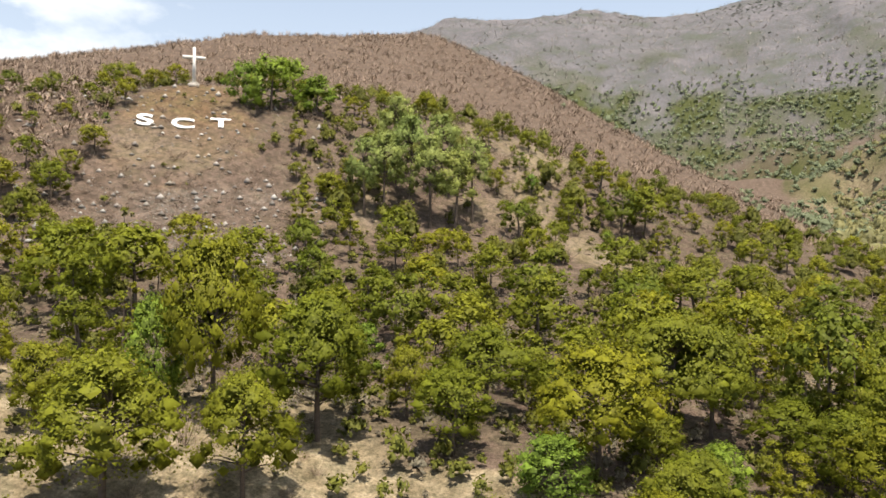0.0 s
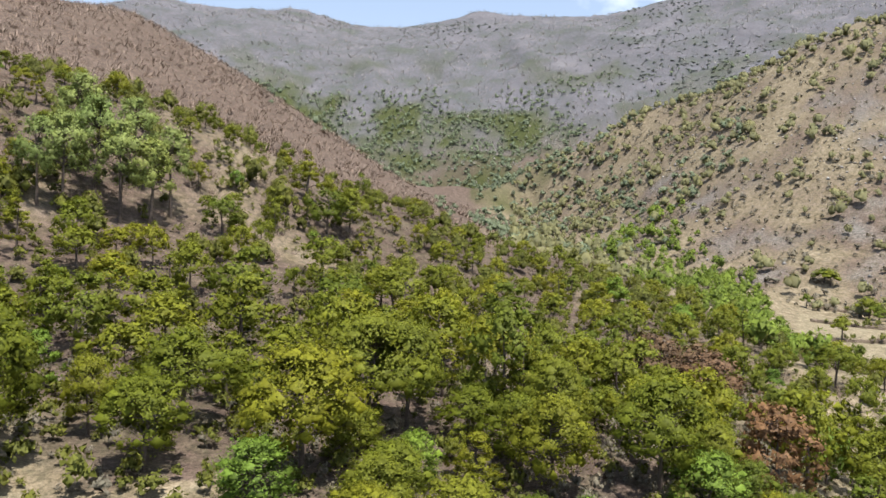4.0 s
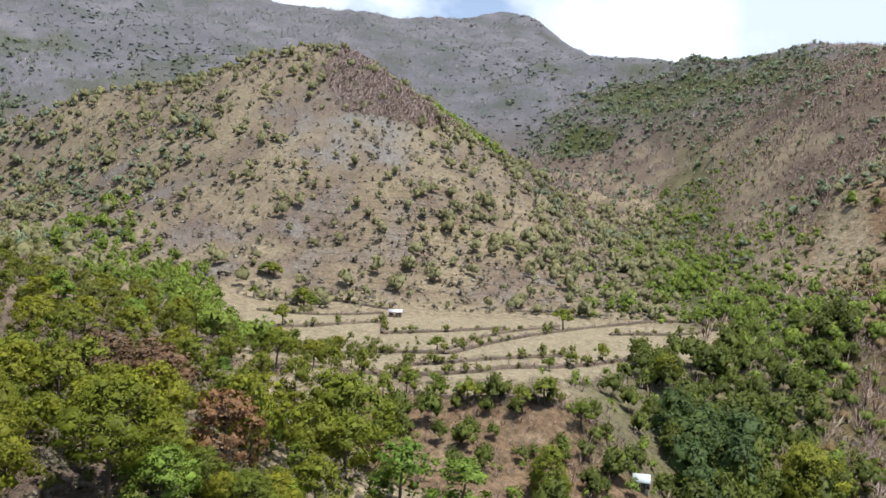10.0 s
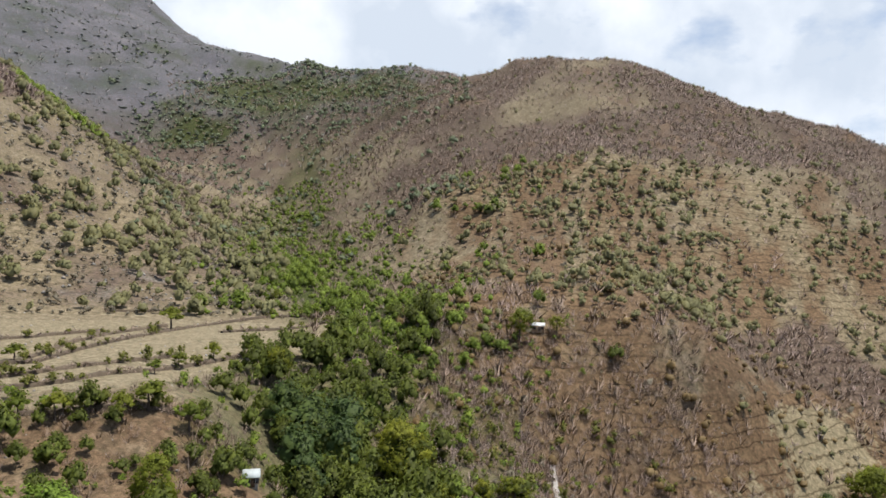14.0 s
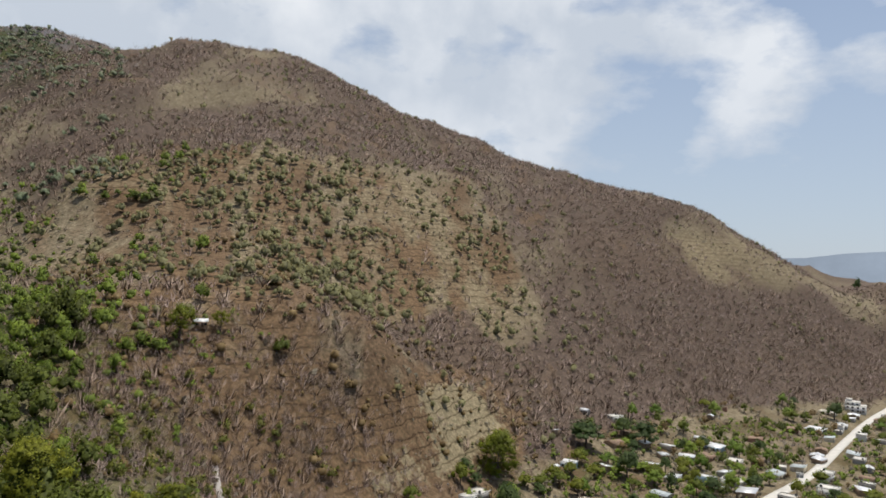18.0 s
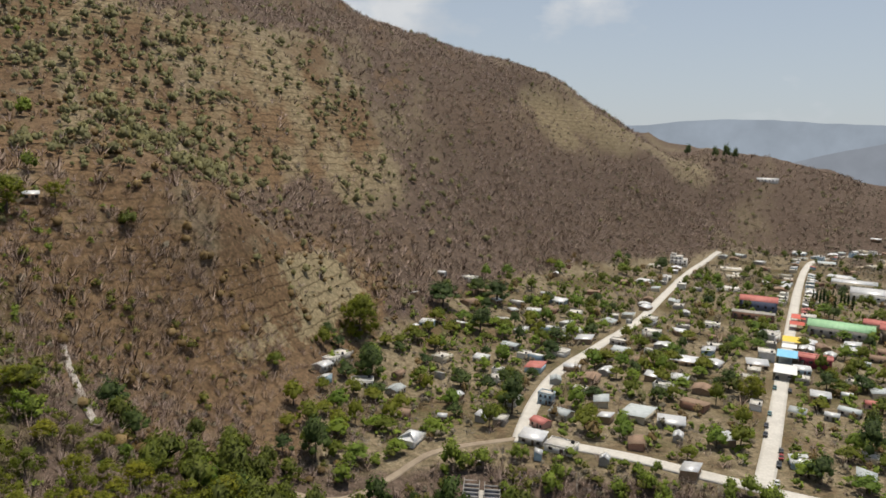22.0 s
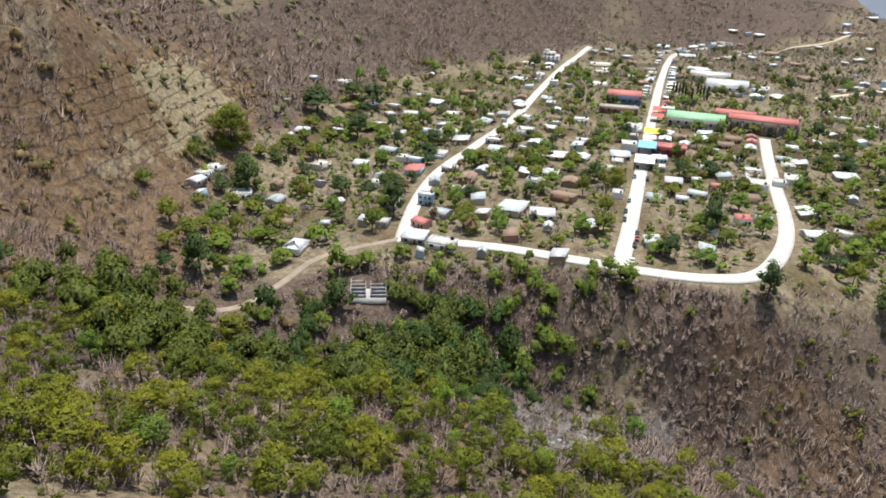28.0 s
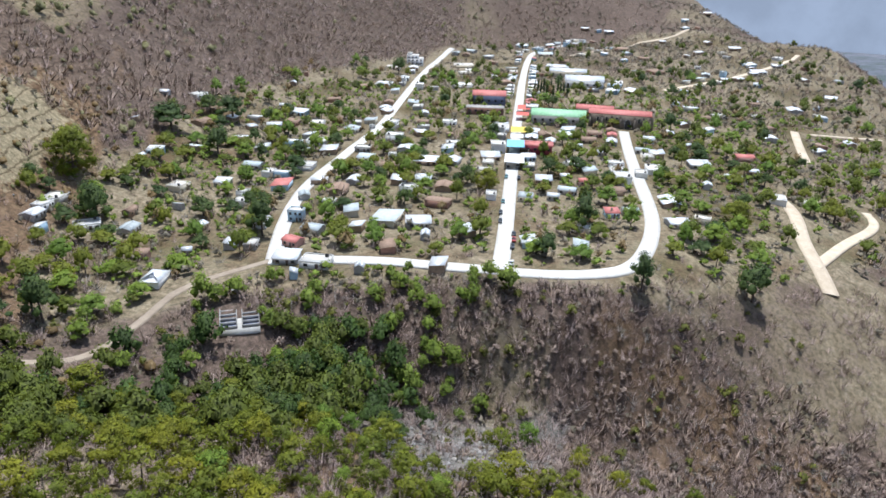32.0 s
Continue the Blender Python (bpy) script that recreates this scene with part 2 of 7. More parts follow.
    col = mix(nt, 1.0, col, speck, 'MULTIPLY')
    clump = ramp(nt, noise_node(nt, 0.6, 3.0, 0.7, pos), [(0.38, (0.62, 0.64, 0.6)), (0.6, (1.12, 1.1, 1.08))])
    col = mix(nt, 1.0, col, clump, 'MULTIPLY')
    nt.links.new(col, bsdf.inputs["Base Color"])
    bsdf.inputs["Roughness"].default_value = 0.95
    bsdf.inputs["Specular IOR Level"].default_value = 0.1
    bump(nt, bsdf, fine, 0.6, 0.5)
    return m


M_GROUND = ground_mat()
M_PINE = leaf_mat("pine_foliage", (0.121, 0.126, 0.012), (0.178, 0.186, 0.017), (0.24, 0.251, 0.023))
M_TALL = leaf_mat("tall_tree_foliage", (0.163, 0.189, 0.055), (0.25, 0.29, 0.085), (0.338, 0.392, 0.115))
M_BROAD = leaf_mat("broadleaf_foliage", (0.094, 0.107, 0.012), (0.138, 0.158, 0.018), (0.186, 0.213, 0.024))
M_BRIGHT = leaf_mat("bright_foliage", (0.09, 0.129, 0.018), (0.15, 0.215, 0.03), (0.225, 0.323, 0.045))
M_DEEP = leaf_mat("deep_green_foliage", (0.02, 0.035, 0.01), (0.045, 0.075, 0.02), (0.095, 0.135, 0.04))
M_YELLOW = leaf_mat("yellow_green_foliage", (0.133, 0.14, 0.014), (0.205, 0.215, 0.022), (0.277, 0.29, 0.03))
M_RUST = leaf_mat("rust_foliage", (0.09, 0.051, 0.027), (0.15, 0.085, 0.045), (0.225, 0.128, 0.068), True, 0.15)
M_WOOD_S = leaf_mat("woodland_foliage", (0.075, 0.078, 0.014), (0.125, 0.13, 0.024), (0.188, 0.195, 0.036), False)
M_BUSH_S = leaf_mat("bush_foliage", (0.155, 0.148, 0.068), (0.215, 0.205, 0.095), (0.269, 0.256, 0.119), False)
M_SHRUB_S = leaf_mat("dry_shrub_foliage", (0.129, 0.112, 0.082), (0.19, 0.165, 0.12), (0.27, 0.234, 0.17), False)
M_LUSH_S = leaf_mat("valley_foliage", (0.085, 0.113, 0.017), (0.155, 0.205, 0.03), (0.232, 0.307, 0.045), False)
M_GORGE_S = leaf_mat("gorge_foliage", (0.052, 0.063, 0.01), (0.095, 0.115, 0.019), (0.143, 0.173, 0.028), False)
M_DEEP_S = leaf_mat("dark_tree_foliage", (0.031, 0.051, 0.011), (0.052, 0.085, 0.018), (0.083, 0.136, 0.029), False)
# Next two: leaf greens paled and greyed, distance haze put into the colour.
M_FAR_S = leaf_mat("hazed_oak_foliage", (0.162, 0.174, 0.149), (0.19, 0.205, 0.175), (0.218, 0.236, 0.201), False)
M_VALE_S = leaf_mat("hazed_wood_foliage", (0.128, 0.15, 0.09), (0.17, 0.2, 0.12), (0.221, 0.26, 0.156), False)
M_BARK = plain_mat("bark", (0.06, 0.045, 0.035), (0.13, 0.10, 0.08), 2.0)
M_TWIG = leaf_mat("bare_twigs", (0.15, 0.112, 0.09), (0.22, 0.165, 0.132), (0.312, 0.234, 0.187), False, 0.0)
M_MAUVE = leaf_mat("mauve_twigs", (0.177, 0.135, 0.121), (0.26, 0.198, 0.178), (0.369, 0.281, 0.253), False, 0.0)
M_DRY_S = leaf_mat("dry_orange_foliage", (0.11, 0.072, 0.03), (0.185, 0.125, 0.052), (0.26, 0.185, 0.085), False, 0.2)
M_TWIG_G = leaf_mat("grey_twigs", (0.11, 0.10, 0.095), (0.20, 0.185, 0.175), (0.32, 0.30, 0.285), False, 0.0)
M_CONCRETE = plain_mat("street_concrete", (0.47, 0.445, 0.40), (0.60, 0.575, 0.52), 0.12)
M_DIRT = plain_mat("dirt_road", (0.47, 0.375, 0.26), (0.60, 0.50, 0.37), 0.2)
M_TRACK = plain_mat("dirt_track", (0.27, 0.21, 0.15), (0.38, 0.31, 0.23), 0.25)
M_WHITE = plain_mat("white_paint", (0.72, 0.71, 0.68), (0.82, 0.81, 0.79), 0.8)
M_RED_ROOF = plain_mat("red_painted_metal", (0.42, 0.13, 0.11), (0.52, 0.20, 0.17), 0.6, 0.55)
M_GREEN_ROOF = plain_mat("green_painted_metal", (0.25, 0.47, 0.26), (0.36, 0.57, 0.35), 0.4, 0.5)
M_ZINC = plain_mat("zinc_sheet", (0.55, 0.56, 0.57), (0.74, 0.74, 0.73), 0.7, 0.45, 0.25, 0.5)
M_GREY_ROOF = plain_mat("grey_asbestos_sheet", (0.34, 0.38, 0.38), (0.50, 0.53, 0.53), 0.6, 0.75)
M_BROWN_ROOF = plain_mat("brown_clay_tile", (0.20, 0.135, 0.095), (0.32, 0.22, 0.155), 1.2, 0.9)
M_BLOCK = plain_mat("grey_concrete_block", (0.30, 0.29, 0.275), (0.42, 0.405, 0.38), 0.9)
M_CREAM = plain_mat("cream_render", (0.56, 0.49, 0.37), (0.66, 0.60, 0.47), 0.7)
M_BLUE = plain_mat("pale_blue_render", (0.35, 0.50, 0.62), (0.46, 0.60, 0.70), 0.7)
M_PINK = plain_mat("faded_pink_render", (0.52, 0.30, 0.26), (0.62, 0.40, 0.35), 0.7)
M_ADOBE = plain_mat("adobe", (0.26, 0.185, 0.125), (0.36, 0.265, 0.185), 0.8)
M_BRICK = plain_mat("brick_wall", (0.27, 0.15, 0.11), (0.36, 0.21, 0.155), 1.4)
M_STONE = plain_mat("old_church_stone", (0.19, 0.15, 0.115), (0.32, 0.265, 0.205), 0.5)
M_NAVY = plain_mat("slate_blue_render", (0.10, 0.12, 0.19), (0.15, 0.17, 0.25), 0.6)
M_MAROON = plain_mat("maroon_paint", (0.20, 0.035, 0.055), (0.28, 0.06, 0.08), 0.8)
M_DARK = plain_mat("dark_opening", (0.02, 0.02, 0.022), (0.05, 0.05, 0.05), 1.0, 0.4, 0.0, 0.4, 0)
M_DOOR = plain_mat("weathered_door_wood", (0.10, 0.07, 0.05), (0.17, 0.12, 0.09), 2.0)
M_STEEL = plain_mat("galvanised_post", (0.30, 0.30, 0.30), (0.42, 0.42, 0.42), 2.0, 0.5, 0.6)
M_TYRE = plain_mat("tyre_rubber", (0.02, 0.02, 0.02), (0.035, 0.035, 0.035), 3.0)
M_GLASS = plain_mat("dark_window_glass", (0.03, 0.035, 0.04), (0.06, 0.065, 0.07), 1.0, 0.12, 0.0, 0.6, 0)
M_STONES = leaf_mat("loose_stones", (0.12, 0.11, 0.10), (0.22, 0.205, 0.19), (0.36, 0.34, 0.32), False, 0.0)
M_BANK = plain_mat("earth_bank", (0.075, 0.056, 0.038), (0.15, 0.115, 0.08), 0.5, 0.95)
M_SCREE = plain_mat("pale_scoured_rock", (0.28, 0.255, 0.225), (0.44, 0.41, 0.37), 0.4)
M_TARP_R = plain_mat("red_tarpaulin", (0.50, 0.09, 0.06), (0.60, 0.14, 0.09), 0.5, 0.5)
M_TARP_Y = plain_mat("yellow_tarpaulin", (0.78, 0.55, 0.06), (0.85, 0.63, 0.10), 0.5, 0.5)
M_TARP_B = plain_mat("sky_blue_tarpaulin", (0.20, 0.55, 0.80), (0.28, 0.63, 0.86), 0.5, 0.5)

# ---- the lie of the land ----
# Heights are given against the lookout; lines of (bearing, distance, height).
LAND = {
    "brow": [(-60, 70, -18), (-30, 70, -21), (-10, 70, -23), (10, 66, -24), (30, 70, -27), (48, 80, -31), (65, 95, -40), (85, 95, -56)],
    "underfoot": [(0, 8, -46), (120, 40, -66), (150, 60, -84), (180, 60, -84), (210, 90, -100), (300, 60, -34)],
    "upper_slope": [(-60, 150, -2), (-34, 110, -14), (-20, 110, -17), (0, 115, -17), (20, 125, -18), (40, 135, -25), (52, 130, -34)],
    "bank": [(-60, 200, 12), (-30, 165, 4), (-20, 165, 2), (-5, 172, 3), (8, 190, 4), (20, 205, -3), (32, 210, -12), (45, 195, -22), (52, 180, -28)],
    "cross_spur": [(-60, 270, 40), (-40, 250, 44), (-30, 240, 46), (-21, 238, 51.5), (-14, 236, 50), (-8, 232, 44), (4, 240, 38), (12, 250, 23), (20, 262, 14), (27, 272, 2), (34, 280, -6), (39, 285, -13), (45, 270, -24), (51, 240, -32)],
    "behind_spur": [(-30, 300, 52), (-15, 320, 62), (0, 330, 60), (15, 330, 26), (26, 340, 4)],
    "cross_hill": [(-70, 420, 60), (-45, 410, 75), (-34, 410, 88), (-25, 430, 97), (-21.8, 480, 108), (-17.2, 560, 166), (-11.9, 640, 189), (-5.4, 720, 218), (-2.5, 730, 225), (0.6, 700, 196), (6.2, 640, 147), (12.1, 560, 96), (16.4, 500, 60), (19.3, 460, 37), (26, 430, 4)],
    "left_range": [(-70, 1100, 200), (-40, 1300, 230), (-25, 1300, 235), (-12, 1250, 260)],
    "back_valley": [(34, 600, 2), (30, 850, 50), (24, 1100, 105), (12, 1250, 150), (5, 1150, 170)],
    "cone_foot": [(40, 460, -14), (46, 400, -18), (54, 400, -27), (62, 385, -28), (70, 400, -27), (78, 420, -24), (84, 500, -18)],
    "cone_left": [(28, 860, 70), (32.6, 880, 119), (37.7, 870, 158), (42.7, 850, 182), (47.5, 830, 217)],
    "cone_top": [(50, 815, 230), (53.4, 805, 237), (58.1, 810, 228), (61.9, 820, 203), (64.7, 830, 180), (68.4, 840, 151), (71.6, 850, 118), (74.7, 850, 92), (78, 840, 60)],
    "cone_face": [(50, 600, 94), (58, 600, 96), (66, 600, 72), (42, 640, 72)],
    "cone_back": [(40, 1150, 170), (55, 1150, 200), (68, 1150, 150)],
    "fields": [(49, 262, -33), (56, 225, -33.5), (64, 200, -34), (72, 188, -34), (78, 190, -36), (56, 320, -31), (66, 300, -32), (76, 290, -33), (85, 310, -33), (88, 350, -32), (82, 480, -21)],
    "field_bank": [(60, 150, -44), (67, 150, -45), (74, 155, -47), (81, 165, -49)],
    "gorge": [(84, 190, -60), (92, 195, -64), (100, 205, -66), (104, 212, -66), (107.5, 206, -79), (114.7, 215, -98), (122, 190, -112), (133, 185, -124), (147, 195, -130), (161, 215, -146), (180, 205, -158), (200, 215, -175), (225, 260, -205)],
    "near_ridge": [(100, 110, -68), (112, 125, -84), (124, 150, -101), (134, 130, -104), (146, 152, -116), (156, 160, -127), (168, 180, -138), (180, 150, -130)],
    "stream": [(90, 330, -34), (86.5, 520, -15), (85, 700, 13), (84, 850, 48), (84.6, 1000, 110)],
    "far_saddle": [(74, 1700, 492), (78, 1600, 455), (81.4, 1520, 380), (84.2, 1510, 436), (87.5, 1500, 411), (92.6, 1450, 428), (97, 1300, 366)],
    "east_wall": [(88, 700, 30), (89, 900, 150), (93, 1100, 262)],
    "east_crest": [(98.5, 1150, 301), (102, 1110, 348), (106, 1090, 327), (110, 1070, 337), (113.4, 1040, 312), (117, 1020, 253), (121.4, 1010, 218), (127, 1010, 167), (133.7, 1030, 160), (138, 1060, 130), (143, 1090, 112), (146, 1120, 80), (149.3, 1170, 44), (152.5, 1230, -6), (156.2, 1290, 10), (161, 1340, -14), (166, 1400, -36), (172, 1480, -70)],
    "east_face": [(96, 600, 70), (104, 620, 92), (112, 640, 100), (120, 680, 84), (128, 740, 60), (136, 800, 40), (144, 880, 0)],
    "east_terrace": [(95, 340, -22), (104, 330, -25), (112, 340, -24), (118, 360, -30)],
    "east_foot": [(112, 262, -92), (119, 290, -95), (125, 370, -90), (133, 430, -100), (141, 580, -98), (148, 710, -100), (154, 850, -112), (160, 980, -112), (168, 1020, -106)],
    "village": [(124, 290, -106), (132, 250, -111), (138, 232, -113), (142, 258, -112.5), (150, 250, -112), (156, 245, -112), (162, 244, -112), (168, 246, -112), (173, 252, -112), (175.5, 300, -113), (171.4, 480, -112), (162.5, 450, -112), (150, 420, -112), (162.6, 650, -113), (163, 880, -115), (180, 330, -117), (186, 345, -124), (184, 480, -120), (178, 620, -113), (172, 800, -113), (191, 340, -134), (146, 290, -112), (154, 282, -112), (162, 290, -112), (168, 290, -112), (150, 330, -112), (158, 360, -112), (167, 370, -112), (156, 560, -112.5), (168, 560, -112.5)],
    "village_scarp": [(146, 222, -122), (152, 222, -124), (160, 220, -126), (168, 221, -127), (176, 234, -130), (184, 256, -140)],
    "front_shelf": [(134, 212, -119), (139, 213, -117.5), (144, 222, -116.5), (146, 240, -113.5), (154, 238, -113), (162, 235, -113), (169, 236, -113), (175, 248, -114), (180, 282, -117)],
    "last_spur": [(174.4, 1500, -81), (176.6, 1350, -106), (179.4, 1250, -105), (182, 1060, -116), (184, 1040, -113), (186, 900, -123), (187.2, 850, -128), (189, 800, -134), (195, 780, -160), (205, 700, -200)],
    "low_plain": [(168, 2200, -380), (176, 2000, -400), (184, 1700, -400), (192, 1400, -390), (205, 1300, -390), (225, 1200, -380), (160, 2600, -360), (170, 3600, -420), (190, 3600, -420), (215, 3600, -420), (150, 3600, -380)],
    "far_crest": [(-12, 2150, 639), (-3.4, 2200, 661), (-0.8, 2200, 729), (3.8, 2200, 706), (10.7, 2220, 746), (14.2, 2200, 697), (18, 2200, 680), (22.4, 2220, 727), (25.2, 2230, 777), (33.9, 2230, 727), (41.8, 2250, 799), (50.4, 2250, 797), (56.1, 2250, 770), (65.4, 2200, 759), (69.5, 2150, 765), (71.7, 2100, 743), (74.4, 2050, 636), (78.7, 2000, 559)],
    "beyond": [(-40, 3200, 420), (0, 3400, 700), (45, 3400, 760), (85, 3000, 520), (115, 2600, 200), (135, 2600, -100), (250, 2200, -100), (300, 2200, 160), (300, 700, 40), (260, 600, -120), (240, 3600, -300), (290, 3800, 200)],
}


def polar(bearing, distance):
    a = np.radians(bearing)
    return distance * np.sin(a), distance * np.cos(a)


def along(line, n):
    """A line with n steps between its corners."""
    out = [np.array(line[0], float)]
    for p, q in zip(line[:-1], line[1:]):
        p, q = np.array(p, float), np.array(q, float)
        out += [p + (q - p) * k / n for k in range(1, n + 1)]
    return np.array(out)


SCATTERED = ("underfoot", "behind_spur", "cone_face", "cone_back", "fields", "village", "low_plain", "beyond", "east_face")
knots = np.concatenate([along(v, 1 if k in SCATTERED else 2) for k, v in LAND.items()])
kx, ky = polar(knots[:, 0], knots[:, 1])
kz = knots[:, 2]
SOFT = 14.0
dist = np.sqrt((kx[:, None] - kx) ** 2 + (ky[:, None] - ky) ** 2 + SOFT ** 2)
weights = np.linalg.solve(dist - 1.5 * np.eye(len(kx)), kz - kz.mean())
bearings = np.concatenate([np.arange(-36.0, 198.0, 0.4), np.arange(198.0, 324.0, 2.0)])
RING_STEP = math.log(4900 / 8.0) / 349
rings = 8.0 * np.exp(np.arange(0, 350) * RING_STEP)
BB, RR = np.meshgrid(bearings, rings)
GX, GY = polar(BB, RR)
GZ = np.empty_like(GX)
for i in range(len(rings)):
    d = np.sqrt((GX[i][:, None] - kx) ** 2 + (GY[i][:, None] - ky) ** 2 + SOFT ** 2)
    GZ[i] = d @ weights + kz.mean()


def lattice(n, seed):
    return np.random.RandomState(seed).rand(n, n)


def fbm(x, y, size, octaves=4, seed=0, ridged=False):
    """Fractal noise about 0, features `size` metres wide."""
    total, amp, norm = np.zeros_like(np.asarray(x, float)), 1.0, 0.0
    for o in range(octaves):
        g = lattice(64, seed * 17 + o)
        u, v = np.asarray(x, float) / size + 13.7 * o, np.asarray(y, float) / size + 7.1 * o
        iu, iv = np.floor(u).astype(int), np.floor(v).astype(int)
        fu, fv = u - iu, v - iv
        fu, fv = fu * fu * (3 - 2 * fu), fv * fv * (3 - 2 * fv)
        a, b = g[iu % 64, iv % 64], g[(iu + 1) % 64, iv % 64]
        c, e = g[iu % 64, (iv + 1) % 64], g[(iu + 1) % 64, (iv + 1) % 64]
        n = (a * (1 - fu) + b * fu) * (1 - fv) + (c * (1 - fu) + e * fu) * fv
        n = 1 - 2 * np.abs(n - 0.5) if ridged else n
        total += amp * (n - 0.5)
        norm += amp
        amp, size = amp * 0.5, size * 0.5
    return total / norm


def smooth(a, b, v):
    t = np.clip((np.asarray(v, float) - a) / (b - a), 0, 1)
    return t * t * (3 - 2 * t)


def bearing_of(x, y):
    b = np.degrees(np.arctan2(x, y))
    return np.where(b < -36, b + 360, b)


def band(v, a, b, soft):
    return smooth(a - soft, a + soft, v) * (1 - smooth(b - soft, b + soft, v))


def clear_slope(b, r):
    """The cleared, narrowing slope below the cross."""
    left = np.interp(r, [160, 190, 225, 245], [-30.5, -29, -26, -24.5])
    right = np.interp(r, [160, 190, 225, 245], [-13, -15, -17, -17.5])
    return smooth(-1.2, 1.2, b - left) * (1 - smooth(-1.2, 1.2, b - right)) * band(r, 160, 246, 5)


def village_zone(b, r):
    foot = np.interp(b, [112, 119, 125, 133, 141, 148, 154, 160, 168], [250, 275, 350, 415, 560, 690, 830, 960, 1010])
    edge = np.interp(b, [118, 150, 172, 178, 186, 195], [236, 238, 246, 264, 322, 420])
    return band(b, 118, 200, 4) * smooth(-9, 9, r - edge) * (1 - smooth(-30, 30, r - foot))


def field_front(b):
    return np.interp(b, [50, 62, 72, 78, 82, 88], [225, 200, 195, 235, 280, 305])


def flat_zone(b, r):
    f = band(b, 48, 90, 3) * band(r, 185, 400, 18)
    return np.maximum(f, band(b, 136, 192, 4) * band(r, 240, 950, 14))


rough = 1 - 0.93 * flat_zone(BB, RR)
GZ += rough * fbm(GX, GY, 26, 4, 3) * 5.0
GZ += rough * smooth(380, 900, RR) * (fbm(GX, GY, 190, 3, 5, True) - 0.16) * np.clip(RR * 0.038, 0, 52) * (1 - smooth(1400, 1700, RR) * band(BB, 150, 240, 5))


def ground_z(x, y):
    """The height of the ground sheet at plan points."""
    x, y = np.asarray(x, float), np.asarray(y, float)
    r = np.hypot(x, y)
    u = np.interp(bearing_of(x, y), bearings, np.arange(len(bearings)))
    v = np.clip(np.log(np.maximum(r, 8.01) / 8.0) / RING_STEP, 0, 348.9)
    iu, iv = np.minimum(u.astype(int), len(bearings) - 2), v.astype(int)
    fu, fv = u - iu, v - iv
    z = (GZ[iv, iu] * (1 - fu) + GZ[iv, iu + 1] * fu) * (1 - fv) + (GZ[iv + 1, iu] * (1 - fu) + GZ[iv + 1, iu + 1] * fu) * fv
    return z + EYE_Z


def spot(bearing, distance):
    x, y = polar(bearing, distance)
    return float(x), float(y), float(ground_z(x, y))


def near_line(b, r, name, width):
    """1 along a line of the land, 0 past its width."""
    p = along(LAND[name], 12)
    px, py = polar(p[:, 0], p[:, 1])
    x, y = polar(b, r)
    x, y = np.ravel(x), np.ravel(y)
    best = np.full(x.shape, 1e9)
    for a, c in zip(px, py):
        best = np.minimum(best, (x - a) ** 2 + (y - c) ** 2)
    return np.reshape(1 - smooth(0.5, 1.0, np.sqrt(best) / width), np.shape(b))


# ---- cover: which ground lies where ----
# Stretches of the land in plan, as corners (bearing, distance).
PATCHES = {
    "cone_wood": [(56, 795), (59, 830), (63.2, 812), (66.5, 775), (64.2, 700), (61.4, 675), (56.6, 656), (55.5, 710)],
    "cone_green_rib": [(63.4, 850), (66, 850), (70, 870), (70, 790), (68, 775), (65, 772), (63.4, 790)],
    "cone_scree": [(52.4, 623), (62.3, 687), (66.1, 663), (62.5, 584), (53.4, 561)],
    "east_open": [(88.9, 516), (93.9, 581), (100.2, 620), (114.2, 658), (125.1, 804), (128.4, 702), (131.9, 558), (128.5, 518), (125.3, 550), (116.8, 366), (107.7, 341), (96.9, 418)],
    "east_knob": [(101.8, 957), (106, 1000), (109.3, 1040), (110.8, 877), (114, 875), (108.5, 816), (100.1, 797)],
    "thicket_low": [(96.2, 315), (105.4, 335), (119, 403), (123.4, 412), (120.5, 343), (115, 290), (107.2, 255), (101, 268), (96.4, 271)],
    "tan_plot": [(117, 345), (121, 395), (126.6, 430), (130.5, 400), (129, 345), (126, 315), (122.5, 268), (113.5, 250), (113.5, 292), (118, 318)],
    "flank_tan": [(120, 670), (124.7, 755), (128.8, 692), (131.1, 645), (134, 580), (128.4, 500), (124.8, 537), (120.8, 575)],
    "flank_spot": [(140.1, 990), (144.1, 1052), (148.3, 1098), (153.5, 1240), (157, 1117), (149.3, 993), (144.8, 917), (141.1, 947)],
    "dark_flank": [(135.3, 677), (142.7, 809), (149.6, 869), (158, 1037), (154.2, 784), (145.4, 623), (138.3, 597)],
    "valley_green": [(77, 627), (83.9, 733), (88.7, 431), (98, 344), (102, 325), (100.3, 299), (93.5, 292), (88.8, 336), (84, 497)],
    "saddle_green": [(80.5, 1607), (94.5, 1361), (93.7, 993), (88.2, 1090), (85.5, 1029), (80.8, 1177), (73.2, 1142), (71.3, 1259), (76.9, 1502)],
    "back_green": [(7.1, 1539), (15.6, 1473), (21, 1478), (33.5, 1358), (32.7, 883), (26.7, 764), (24, 900), (20, 900), (12.2, 1150)],
    "knob": [(148, 183), (154.8, 202), (169.3, 205), (169.2, 154), (153.9, 139), (149.5, 163)],
    "lush": [(119, 225), (131.2, 235), (146, 246), (160, 247), (159.8, 228), (145.6, 214), (145.3, 170), (132.7, 174), (119, 177)],
    "bare_gap": [(-37, 100), (-28, 92), (-22, 84), (-16, 80), (-8, 70), (8, 74), (8, 60), (-37, 60)],
}


